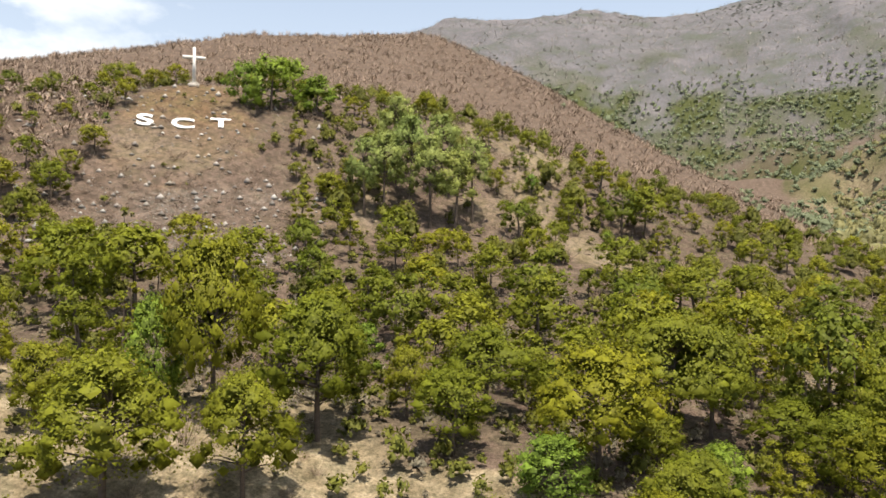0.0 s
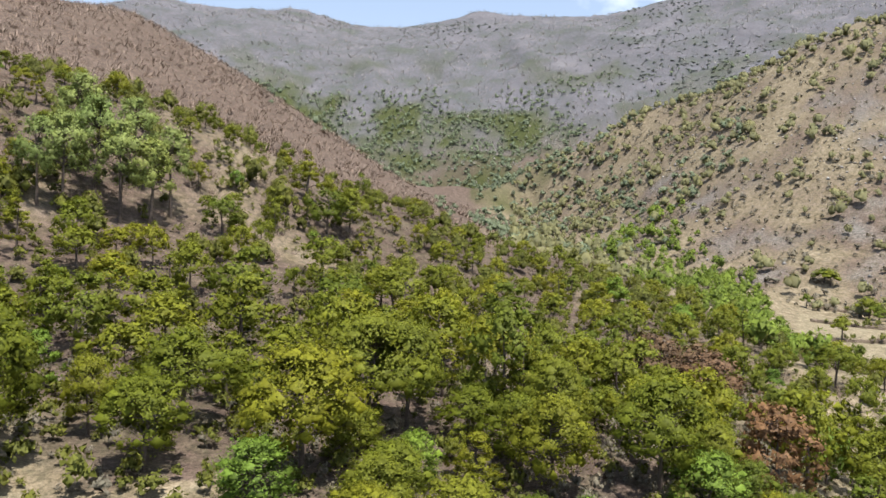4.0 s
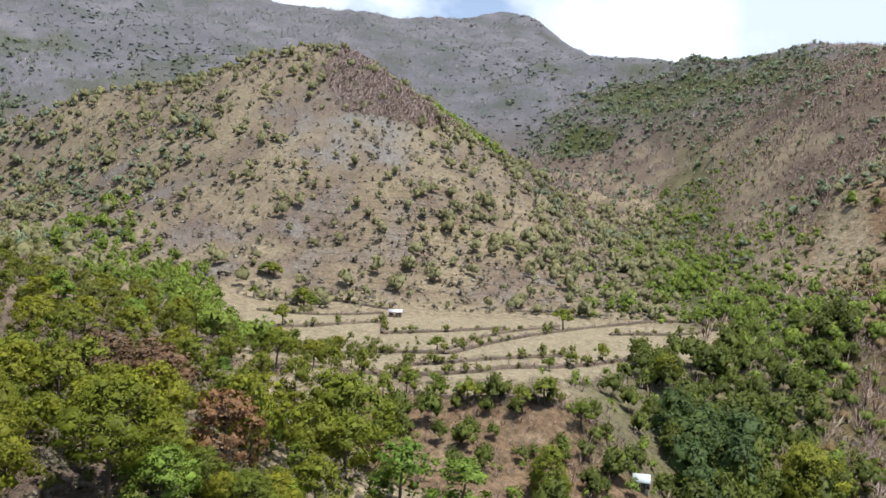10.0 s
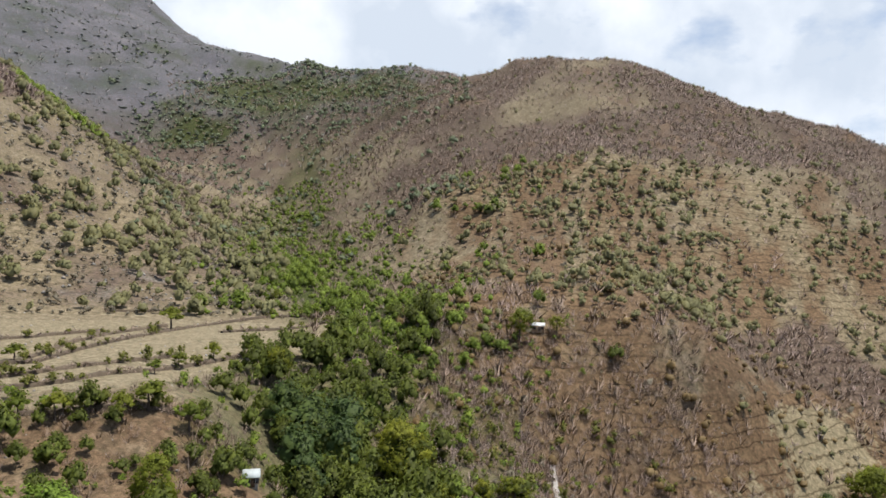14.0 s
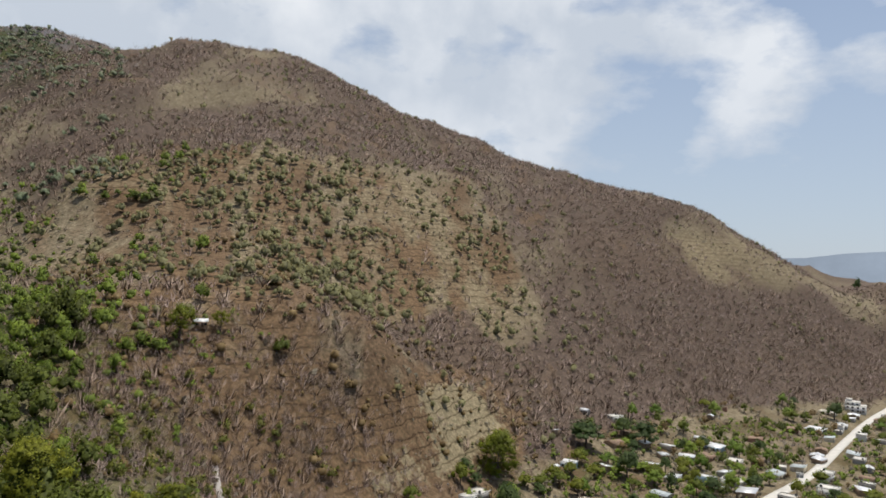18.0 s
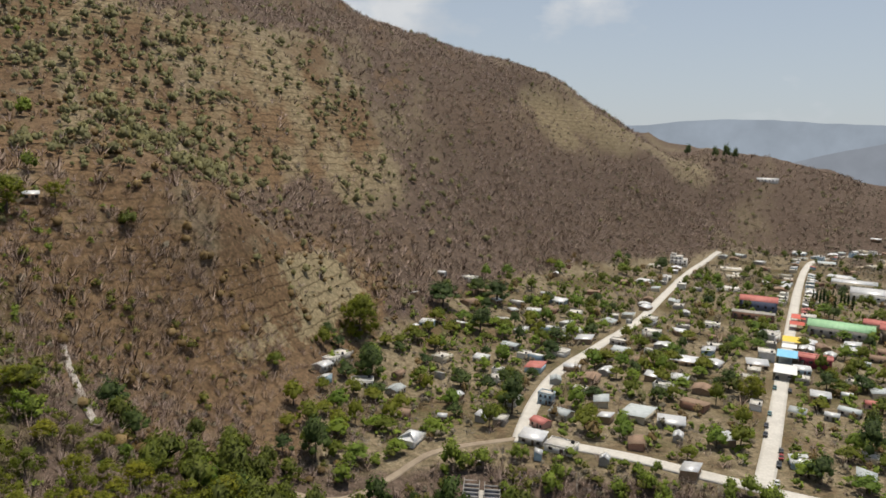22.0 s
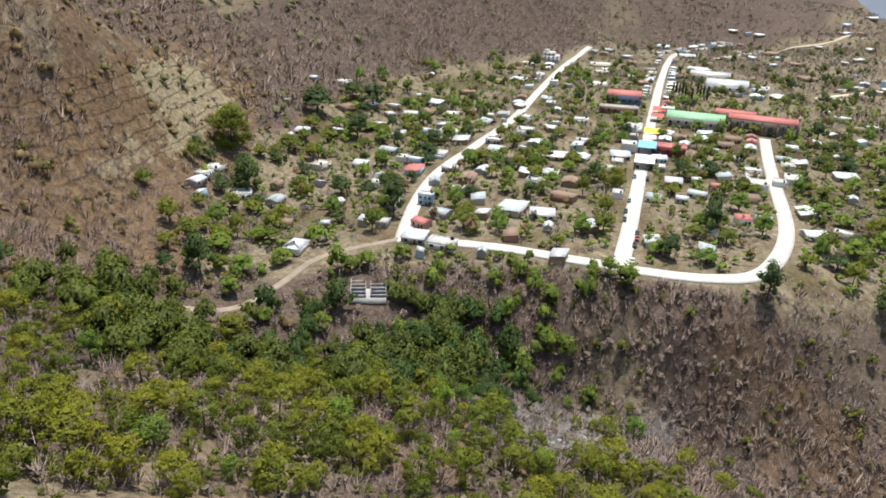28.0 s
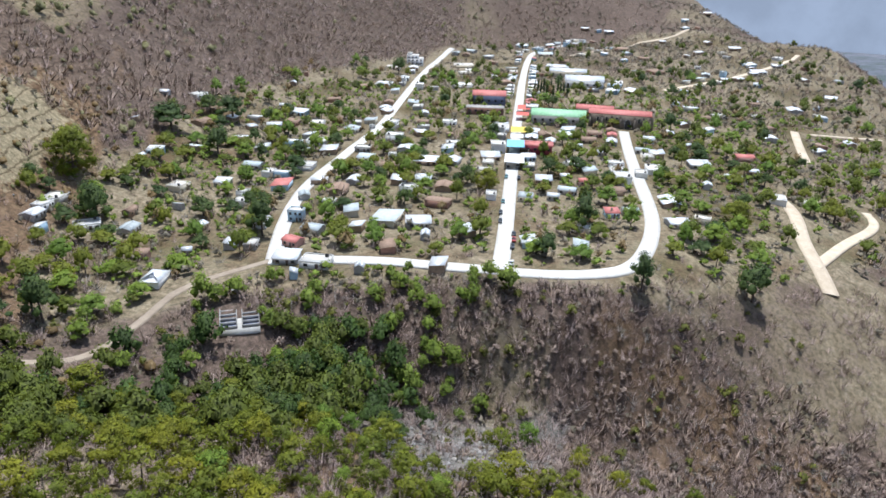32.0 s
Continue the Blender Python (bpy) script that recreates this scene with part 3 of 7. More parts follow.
def patch(b, r, name):
    """1 within a stretch of the land, 0 outside, with a ragged border."""
    b, r = np.asarray(b, float), np.asarray(r, float)
    corners = PATCHES[name]
    cb, cr = [c[0] for c in corners], [c[1] for c in corners]
    near = (b > min(cb) - 1.5) & (b < max(cb) + 1.5) & (r > min(cr) * 0.93) & (r < max(cr) * 1.07)
    total = np.zeros(b.shape)
    nb, nr = b[near], r[near]
    x, y = polar(nb, nr)
    for k in range(3):
        pb = nb + 2.6 * fbm(x, y, 45, 3, 81 + k)
        pr = nr * (1 + 0.13 * fbm(x, y, 45, 3, 91 + k))
        odd = np.zeros(nb.shape, bool)
        for (b0, r0), (b1, r1) in zip(corners, corners[1:] + corners[:1]):
            if r0 != r1:
                odd ^= ((r0 > pr) != (r1 > pr)) & (pb < (b1 - b0) * (pr - r0) / (r1 - r0) + b0)
        total[near] += odd / 3.0
    return total


def cover(b, r, z):
    x, y = polar(b, r)
    n1, n2 = fbm(x, y, 90, 3, 11), fbm(x, y, 30, 3, 12)
    nearhill = (1 - smooth(40, 62, b + 12 * n1)) * (1 - smooth(270, 330, r))
    brown_hill = (1 - smooth(22, 30, b)) * smooth(270, 330, r) * (1 - smooth(900, 1200, r))
    cone = band(b, 30, 82, 3) * band(r, 400, 1000, 25)
    east = smooth(88, 96, b) * (1 - smooth(168, 176, b)) * smooth(300, 420, r) * (1 - smooth(1500, 1800, r))
    far = smooth(900, 1200, r) * (1 - smooth(92, 98, b))
    gorge_slope = smooth(92, 106, b) * (1 - smooth(250, 330, r) * (1 - smooth(176, 184, b)))
    dry = (0.74 + 1.2 * n2 - 0.5 * (1 - smooth(-10, 5, b)) * (1 - smooth(85, 110, r))) * nearhill + 0.95 * brown_hill + (0.46 + 0.8 * n2) * cone + 0.75 * far + (0.42 + 1.2 * n2) * gorge_slope
    upper = smooth(60, 120, z + 40 * n1)
    streak = fbm(b * 10, r * 0.12, 16, 3, 14)
    bare = np.clip(patch(b, r, "east_open") + 0.7 * patch(b, r, "flank_tan") + 0.7 * patch(b, r, "flank_spot") + 0.5 * patch(b, r, "east_knob") + patch(b, r, "tan_plot"), 0, 1)
    dry = dry + east * (0.72 + 0.7 * n1 + 0.6 * streak + 0.5 * n2 - 0.58 * bare)
    dry = dry + (0.1 + 1.2 * n2) * band(b, 74, 93, 4) * smooth(620, 760, r) * (1 - smooth(1300, 1500, r))
    dry = dry + 0.7 * smooth(160, 168, b) * smooth(640, 760, r) * (1 - smooth(1600, 1800, r)) * (0.7 + 1.2 * n2)
    dry = dry + 0.5 * smooth(99, 105, b) * (1 - smooth(150, 160, b)) * (1 - smooth(-60, -10, z)) * (1 - village_zone(b, r))
    dry = dry + 0.9 * patch(b, r, "cone_wood")
    rock = cone * (0.22 + 0.7 * n2 + 0.6 * fbm(x, y, 14, 2, 13) + 0.30 * patch(b, r, "cone_scree"))
    rock = rock + 0.72 * patch(b, r, "knob")
    rock = rock + (0.50 + 0.8 * n2) * band(b, -30, -13, 3) * band(r, 150, 188, 8) + far * 0.28
    field = band(b, 49.5, 88, 1.2) * smooth(-8, 8, r - field_front(b)) * (1 - smooth(362, 382, r)) * 0.9
    soil = 0.7 * band(b, 117, 131, 1.5) * band(z, -98, -58, 6) * band(r, 285, 470, 20)
    field = field + 0.6 * band(b, 118, 130, 1.5) * band(z, -97, -62, 6) * band(r, 285, 460, 20) * (0.8 + 1.2 * n2)
    green = 0.32 * nearhill * (0.6 + 1.2 * n2) + 0.5 * near_line(b, r, "stream", 50) + 0.45 * far * smooth(-0.05, 0.15, n1) * (1 - smooth(420, 560, z))
    dry = dry + 0.6 * (1 - smooth(-30, -27, b)) * band(r, 175, 270, 10)
    soil = soil + 0.7 * band(b, 58, 84, 3) * band(r, 130, 185, 12) + (0.5 + 0.9 * n2) * clear_slope(b, r) * smooth(172, 185, r)
    soil = soil + (0.36 + 1.0 * n2) * village_zone(b, r) + (0.72 + 0.9 * n2) * band(b, 94, 124, 3) * (1 - smooth(330, 420, r)) * smooth(200, 235, r)
    dry = dry - 0.45 * band(b, 98, 140, 4) * band(r, 80, 165, 8)
    dry = dry + (0.55 + 1.0 * n2) * clear_slope(b, r) * (1 - smooth(182, 200, r))
    ravine = band(b, 140, 200, 5) * band(r, 110, 242, 10) * (1 - village_zone(b, r))
    dry = dry + ravine * (1.6 * streak + 0.15 + 0.5 * smooth(160, 175, b))
    soil = soil + ravine * (0.3 + 1.2 * n1 + 1.0 * streak)
    soil = soil + east * (0.18 + 0.34 * patch(b, r, "east_open") + 1.0 * streak + 0.8 * n2) * (1 - smooth(132, 146, b))
    green = green + 0.5 * band(b, 76, 104, 3) * band(r, 160, 290, 15) + 0.42 * patch(b, r, "valley_green") + 0.6 * patch(b, r, "cone_green_rib")
    green = green + (0.42 + 0.8 * n2) * (patch(b, r, "back_green") + 0.8 * patch(b, r, "saddle_green"))
    dry = dry - 1.0 * patch(b, r, "tan_plot") - 0.9 * patch(b, r, "bare_gap")
    green = green - 0.4 * patch(b, r, "bare_gap")
    field = field + 0.22 * patch(b, r, "tan_plot") * (1 + 3 * n2)
    soil = soil + 0.3 * patch(b, r, "tan_plot")
    green = green + (0.35 + 0.8 * n2) * band(b, 64, 82, 1.5) * (1 - smooth(8, 26, r - field_front(b))) * smooth(-12, -4, r - field_front(b))
    # Share of the haze-tinted colour: all of the low plain, part of the far range.
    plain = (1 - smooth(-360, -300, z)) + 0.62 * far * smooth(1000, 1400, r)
    green = green + (0.22 + 1.0 * n2) * village_zone(b, r)
    dry = dry - 0.6 * village_zone(b, r)
    steep = band(b, 94, 130, 3) * band(z, -85, 120, 15) * band(r, 280, 700, 20) * smooth(-0.1, 0.1, n1 + 0.1)
    steep = steep + 1.0 * band(b, 116, 131, 1.5) * band(z, -98, -55, 6)
    steep = steep + 0.8 * band(b, 134, 150, 4) * band(z, 0, 70, 15) + 0.6 * band(b, 54, 78, 4) * band(z, -26, 60, 10) * band(r, 385, 620, 20)
    return dry, rock, field, green, soil, plain, steep


def build_ground():
    nr, nb = GX.shape
    idx = np.arange(nr * nb).reshape(nr, nb)
    a, b2 = idx[:-1, :], np.roll(idx, -1, axis=1)[:-1, :]
    c, d2 = np.roll(idx, -1, axis=1)[1:, :], idx[1:, :]
    faces = np.stack([a, d2, c, b2], -1).reshape(-1, 4)
    verts = np.stack([GX, GY, GZ + EYE_Z], -1).reshape(-1, 3)
    centre = np.array([[0, 0, GZ[0].mean() + EYE_Z]])
    me = bpy.data.meshes.new("ground")
    n = len(verts)
    fan = np.stack([np.full(nb, n), idx[0], np.roll(idx[0], -1)], -1)
    me.vertices.add(n + 1)
    me.vertices.foreach_set("co", np.concatenate([verts, centre]).ravel())
    loops = np.concatenate([faces.ravel(), fan.ravel()])
    me.loops.add(len(loops))
    me.loops.foreach_set("vertex_index", loops.astype(np.int32))
    me.polygons.add(len(faces) + nb)
    starts = np.concatenate([np.arange(len(faces)) * 4, len(faces) * 4 + np.arange(nb) * 3])
    me.polygons.foreach_set("loop_start", starts.astype(np.int32))
    me.update(calc_edges=True)
    me.polygons.foreach_set("use_smooth", np.ones(len(faces) + nb, bool))
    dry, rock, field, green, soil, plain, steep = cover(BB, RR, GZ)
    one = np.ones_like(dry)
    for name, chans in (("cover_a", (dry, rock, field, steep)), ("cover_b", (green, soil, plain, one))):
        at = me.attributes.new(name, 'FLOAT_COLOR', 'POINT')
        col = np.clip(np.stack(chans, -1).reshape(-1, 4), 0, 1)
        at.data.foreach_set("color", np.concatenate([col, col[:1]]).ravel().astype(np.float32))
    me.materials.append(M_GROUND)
    ob = new("ground", me)
    return tagged(ob, "dry hillsides, valley floor and mountain slopes of tan soil", "ground", kind="structure")


build_ground()

# ---- building blocks ----


def mesh_from(name, verts, faces, material, smooth_shade=False, normals=None):
    """A mesh from arrays; faces all have the same number of corners."""
    verts, faces = np.asarray(verts, np.float32), np.asarray(faces, np.int32)
    me = bpy.data.meshes.new(name)
    me.vertices.add(len(verts))
    me.vertices.foreach_set("co", verts.ravel())
    k = faces.shape[1]
    me.loops.add(faces.size)
    me.loops.foreach_set("vertex_index", faces.ravel())
    me.polygons.add(len(faces))
    me.polygons.foreach_set("loop_start", np.arange(len(faces), dtype=np.int32) * k)
    me.update(calc_edges=True)
    if len(faces) < 200:
        me.validate()
    if smooth_shade or normals is not None:
        me.polygons.foreach_set("use_smooth", np.ones(len(me.polygons), bool))
    if normals is not None:
        me.normals_split_custom_set_from_vertices(np.asarray(normals, np.float32))
    me.materials.append(material)
    return me


def tube(points, radii, sides=6):
    """Verts and quads of a tapering tube through the points."""
    points = [np.array(p, float) for p in points]
    verts, faces = [], []
    for i, (p, r) in enumerate(zip(points, radii)):
        d = points[min(i + 1, len(points) - 1)] - points[max(i - 1, 0)]
        d /= np.linalg.norm(d) + 1e-9
        side = np.cross(d, [0.3, 0.9, 0.2])
        side /= np.linalg.norm(side)
        up = np.cross(d, side)
        for k in range(sides):
            a = 2 * math.pi * k / sides
            verts.append(p + r * (math.cos(a) * side + math.sin(a) * up))
    for i in range(len(points) - 1):
        for k in range(sides):
            a, b = i * sides + k, i * sides + (k + 1) % sides
            faces.append((a, b, b + sides, a + sides))
    return np.array(verts), np.array(faces)


def joined(pieces):
    verts, faces, n = [], [], 0
    for v, f in pieces:
        verts.append(v)
        faces.append(np.asarray(f) + n)
        n += len(v)
    return np.concatenate(verts), np.concatenate(faces)


def leaves(rng, centres, normals, size, spread=0.8, corners=4, slim=(0.4, 0.8), lift=0.6):
    """A leaf tuft at each centre, turned roughly along its normal: verts, faces, soft normals."""
    n = len(centres)
    d = normals + rng.normal(0, spread, (n, 3))
    d /= np.linalg.norm(d, axis=1)[:, None] + 1e-9
    u = np.cross(d, rng.normal(0, 1, (n, 3)))
    u /= np.linalg.norm(u, axis=1)[:, None] + 1e-9
    v = np.cross(d, u)
    s = (size * rng.uniform(0.6, 1.35, n))[:, None]
    w = s * rng.uniform(*slim, n)[:, None]
    soft = normals + d * 0.25 + np.array([0, 0, lift])
    soft /= np.linalg.norm(soft, axis=1)[:, None] + 1e-9
    if corners == 4:
        bend = d * s * 0.22
        verts = np.stack([centres - u * s - bend, centres - v * w + bend, centres + u * s - bend, centres + v * w + bend], 1)
    else:
        verts = np.stack([centres - u * s, centres + u * s * 0.7 - v * w * 1.5, centres + u * s * 0.7 + v * w * 1.5], 1)
    return verts.reshape(-1, 3), np.arange(corners * n).reshape(-1, corners), np.repeat(soft, corners, axis=0)


def crown_points(rng, blobs, count):
    """Points and outward normals over a set of blobs (x, y, z, rx, rz)."""
    blobs = np.array(blobs)
    area = blobs[:, 3] * (blobs[:, 3] + blobs[:, 4])
    pick = rng.choice(len(blobs), count, p=area / area.sum())
    d = rng.normal(0, 1, (count, 3))
    d /= np.linalg.norm(d, axis=1)[:, None]
    d[:, 2] = np.where(d[:, 2] < -0.2, -d[:, 2], d[:, 2])
    b = blobs[pick]
    shell = rng.uniform(0.72, 1.24, count)[:, None]
    return b[:, :3] + d * np.stack([b[:, 3], b[:, 3], b[:, 4]], 1) * shell, d


ICO = np.array([(0, 0.526, 0.851), (0, -0.526, 0.851), (0.526, 0.851, 0), (-0.526, 0.851, 0), (0.851, 0, 0.526), (-0.851, 0, 0.526), (0.851, 0, -0.526), (-0.851, 0, -0.526), (0.526, -0.851, 0), (-0.526, -0.851, 0), (0, 0.526, -0.851), (0, -0.526, -0.851)])
ICO_F = np.array([(0, 1, 4), (0, 4, 2), (0, 2, 3), (0, 3, 5), (0, 5, 1), (1, 8, 4), (4, 6, 2), (2, 10, 3), (3, 7, 5), (5, 9, 1), (1, 9, 8), (4, 8, 6), (2, 6, 10), (3, 10, 7), (5, 7, 9), (11, 8, 9), (11, 6, 8), (11, 10, 6), (11, 7, 10), (11, 9, 7)])
OCT = np.array([(1, 0, 0), (0, 1, 0), (-1, 0, 0), (0, -1, 0), (0, 0, 1), (0, 0, -1)], float)
OCT_F = np.array([(0, 1, 4), (1, 2, 4), (2, 3, 4), (3, 0, 4), (1, 0, 5), (2, 1, 5), (3, 2, 5), (0, 3, 5)])


def leafy(rng, blobs, count, leaf, spread=0.7, slim=(0.4, 0.8), shape=(ICO, ICO_F), fill=0.74, heart=None):
    """Foliage over blobs: one ragged inner mass closing the crown, and leaf tufts over its outside."""
    p, d = crown_points(rng, blobs, count * 2)
    arr = np.array(blobs)
    inside = np.zeros(len(p), bool)
    for x, y, z, rx, rz in blobs:
        q = (p - (x, y, z)) / (rx, rx, rz)
        inside |= (q ** 2).sum(1) < 0.36
    keep = np.nonzero(~inside)[0][:count]
    p, d = p[keep], d[keep]
    if heart is not None:
        w = (p - heart[:3]) / heart[3:]
        w /= np.linalg.norm(w, axis=1)[:, None] + 1e-9
        d = d * 0.6 + w * 0.7
        d /= np.linalg.norm(d, axis=1)[:, None] + 1e-9
    v, f, n = leaves(rng, p, d, leaf, spread, 3, slim)
    vs, fs, ns, base, last = [v], [f], [n], len(v), None
    if fill:
        for x, y, z, rx, rz in blobs:
            q = shape[0] * rng.uniform(0.86, 1.1, (len(shape[0]), 1))
            vs.append(q * (rx * fill, rx * fill, rz * fill) + (x, y, z))
            fs.append(shape[1] + base)
            if last is not None:
                fs.append(np.array([(last, last + 1, base)]))
            last = base
            soft = shape[0] + (0, 0, 0.6)
            if heart is not None:
                w = (vs[-1] - heart[:3]) / heart[3:]
                soft = soft * 0.6 + 0.7 * w / (np.linalg.norm(w, axis=1)[:, None] + 1e-9)
            ns.append(soft / np.linalg.norm(soft, axis=1)[:, None])
            base += len(q)
    return np.concatenate(vs), np.concatenate(fs), np.concatenate(ns)


def dome(rng, low, top, width, lobes):
    """Overlapping lobes making one domed crown between two heights, and its heart."""
    tall = top - low
    blobs = [(rng.uniform(-0.05, 0.05) * width, rng.uniform(-0.05, 0.05) * width, low + tall * 0.60, width * 0.27, tall * 0.36)]
    for i in range(lobes):
        a = 2.4 * i + rng.uniform(-0.3, 0.3)
        f = math.sqrt((i + 0.6) / lobes)
        rx = width * rng.uniform(0.13, 0.23)
        out = f * (width * 0.52 - rx) * rng.uniform(0.7, 1.2)
        z = low + tall * (0.34 + 0.38 * (1 - f * f) + rng.uniform(-0.13, 0.13))
        blobs.append((math.cos(a) * out, math.sin(a) * out, z, rx, min(rx * rng.uniform(0.9, 1.25), tall * 0.36)))
    return blobs, np.array([0, 0, low + tall * 0.30, width * 0.5, width * 0.5, tall * 0.62])


def crown_clusters(rng, low, top, width, kind, clusters):
    """Twig clusters (x, y, z, rx, rz) filling an uneven crown between two heights, and the crown's heart."""
    tall = top - low
    ph = rng.uniform(0, 6.28, 4)
    out = []
    for i in range(clusters):
        f = rng.rand() ** (1.25 if kind == "pine" else 0.75)
        a = 2.4 * i + rng.uniform(-0.5, 0.5)
        if kind == "pine":
            f = (math.floor(f * 7) + rng.uniform(0.1, 0.5)) / 7
            reach = 0.5 * (1 - f) ** 0.8 + 0.05
        elif kind == "umbrella":
            reach = 0.5 * math.sqrt(max(0.04, 1 - ((f - 0.1) / 0.92) ** 2))
        else:
            reach = 0.5 * math.sqrt(max(0.03, 1 - ((f - 0.18) / 0.84) ** 2)) * (0.72 + 0.28 * min(1.0, f / 0.18))
        reach *= 1 + 0.14 * math.sin(2 * a + ph[0] + 2 * f) + 0.10 * math.sin(3 * a + ph[1] - 4 * f)
        d = reach * math.sqrt(rng.uniform(0.35 if f < 0.6 else 0.05, 1.0)) * 0.92
        rx = width * rng.uniform(0.06, 0.125) * (0.8 if kind == "pine" else 1.0)
        sag = 0.06 * math.sin(a * 2 + ph[2]) if kind == "round" else 0.0
        out.append((math.cos(a) * d * width, math.sin(a) * d * width, low + tall * min(0.97, max(0.03, f + sag)), rx, rx * rng.uniform(0.7, 1.0)))
    return out, np.array([0, 0, low + tall * 0.32, width * 0.5, width * 0.5, tall * 0.62])


def tree_parts(seed, height, width, bare, kind, count, leaf, corners=3):
    """Trunk with limbs and a leafy crown, base at the origin. kind: round, pine, umbrella, column."""
    rng = np.random.RandomState(seed)
    lean = rng.uniform(-0.06, 0.06, 2) * height
    r0 = 0.017 * height + 0.05
    top = height * (0.93 if kind == "pine" else 0.72)
    trunk = [np.array([0, 0, -0.6]), np.array([lean[0] * 0.2, lean[1] * 0.1, height * 0.3]), np.array([lean[0] * 0.6, lean[1] * 0.7, height * 0.55]), np.array([lean[0], lean[1], top])]
    pieces = [tube(trunk, [r0 * 1.25, r0 * 0.9, r0 * 0.6, r0 * 0.12], 5)]
    if count < 1000 and kind == "round":
        blobs, heart = dome(rng, height * bare, height, width, 12)
        return joined(pieces), leafy(rng, blobs, count, leaf, 0.5, (0.3, 0.6), (ICO, ICO_F), 0.7, heart)
    if kind == "column":
        blobs = []
        for i in range(10):
            f = i / 9
            blobs.append((rng.uniform(-0.1, 0.1) * width, rng.uniform(-0.1, 0.1) * width, height * (0.1 + 0.84 * f), width * 0.5 * math.sin(math.pi * (0.2 + 0.75 * f)) ** 0.8 + 0.1, height * 0.09))
        return joined(pieces), leafy(rng, blobs, count, leaf, 0.5, (0.25, 0.5), (ICO, ICO_F), 0.68, None)
    clusters = int(min(120, max(34, count / 70)))
    blobs, heart = crown_clusters(rng, height * bare, height, width, kind, clusters)
    for i, bl in enumerate(blobs):
        if i % (3 if count > 2000 else 6) == 0:
            c = np.array(bl[:3])
            f = min(0.95, max(0.25, (c[2] - 0.25 * math.hypot(c[0], c[1])) / height))
            s = np.array([np.interp(f, [0, 0.3, 0.55, top / height], [p[k] for p in trunk]) for k in range(3)])
            m = s + (c - s) * 0.55 + np.array([0, 0, 0.02 * height])
            pieces.append(tube([s, m, c], [r0 * 0.42, r0 * 0.24, r0 * 0.06], 4))
    n = count // clusters
    vs, fs, ns, base = [], [], [], 0
    for x, y, z, rx, rz in blobs:
        d = rng.normal(0, 1, (n, 3))
        d /= np.linalg.norm(d, axis=1)[:, None]
        p = np.array([x, y, z]) + d * (rx, rx, rz) * rng.uniform(0.5, 1.65, (n, 1))
        w = (p - heart[:3]) / heart[3:]
        w /= np.linalg.norm(w, axis=1)[:, None] + 1e-9
        v, f, nn = leaves(rng, p, d * 0.35 + w * 0.75, leaf, 0.5, 3, (0.35, 0.65), 0.22)
        vs.append(v)
        fs.append(f + base)
        ns.append(nn)
        base += len(v)
        q = OCT * rng.uniform(0.7, 1.05, (6, 1))
        vs.append(q * (rx * 0.72, rx * 0.72, rz * 0.72) + (x, y, z))
        fs.append(OCT_F + base)
        c = (np.array([x, y, z]) - heart[:3]) / heart[3:]
        soft = OCT * 0.6 + c / (np.linalg.norm(c) + 1e-9) * 0.8 + (0, 0, 0.15)
        ns.append(soft / (np.linalg.norm(soft, axis=1)[:, None] + 1e-9))
        base += 6
    return joined(pieces), (np.concatenate(vs), np.concatenate(fs), np.concatenate(ns))


def bare_parts(seed, height, width, count, thick=0.035):
    """Leafless branching twigs as thin slivers, base at the origin."""
    rng = np.random.RandomState(seed)
    tips = np.stack([rng.normal(0, 0.30 * width, count), rng.normal(0, 0.30 * width, count), height * rng.uniform(0.45, 1.0, count)], 1)
    base = np.stack([tips[:, 0] * 0.35, tips[:, 1] * 0.35, tips[:, 2] * rng.uniform(0.0, 0.5, count)], 1)
    base[: count // 4] *= 0.05
    side = np.cross(tips - base, rng.normal(0, 1, (count, 3)))
    side *= (thick * rng.uniform(0.6, 1.6, count) / (np.linalg.norm(side, axis=1) + 1e-9))[:, None]
    verts = np.stack([base - side, base + side, tips], 1).reshape(-1, 3)
    soft = np.repeat(tips * (1, 1, 0.3) + np.array([0, 0, 0.5]), 3, axis=0)
    return verts, np.arange(3 * count).reshape(-1, 3), soft / (np.linalg.norm(soft, axis=1)[:, None] + 1e-9)


def part(name, me, parent, label=""):
    ob = new(name, me)
    ob.parent = parent
    if label:
        ob["label"] = label
    return ob


def scatter(rng, b0, b1, r0, r1, density, keep, limit=20000):
    """Random plan points in a sector, density per square metre, thinned by keep(b, r, x, y)."""
    area = radians(b1 - b0) * (r1 * r1 - r0 * r0) / 2
    n = min(int(area * density), 400000)
    b = rng.uniform(b0, b1, n)
    r = np.sqrt(rng.uniform(r0 * r0, r1 * r1, n))
    x, y = polar(b, r)
    ok = rng.rand(n) < keep(b, r, x, y)
    b, r, x, y = b[ok][:limit], r[ok][:limit], x[ok][:limit], y[ok][:limit]
    return b, r, x, y, ground_z(x, y)


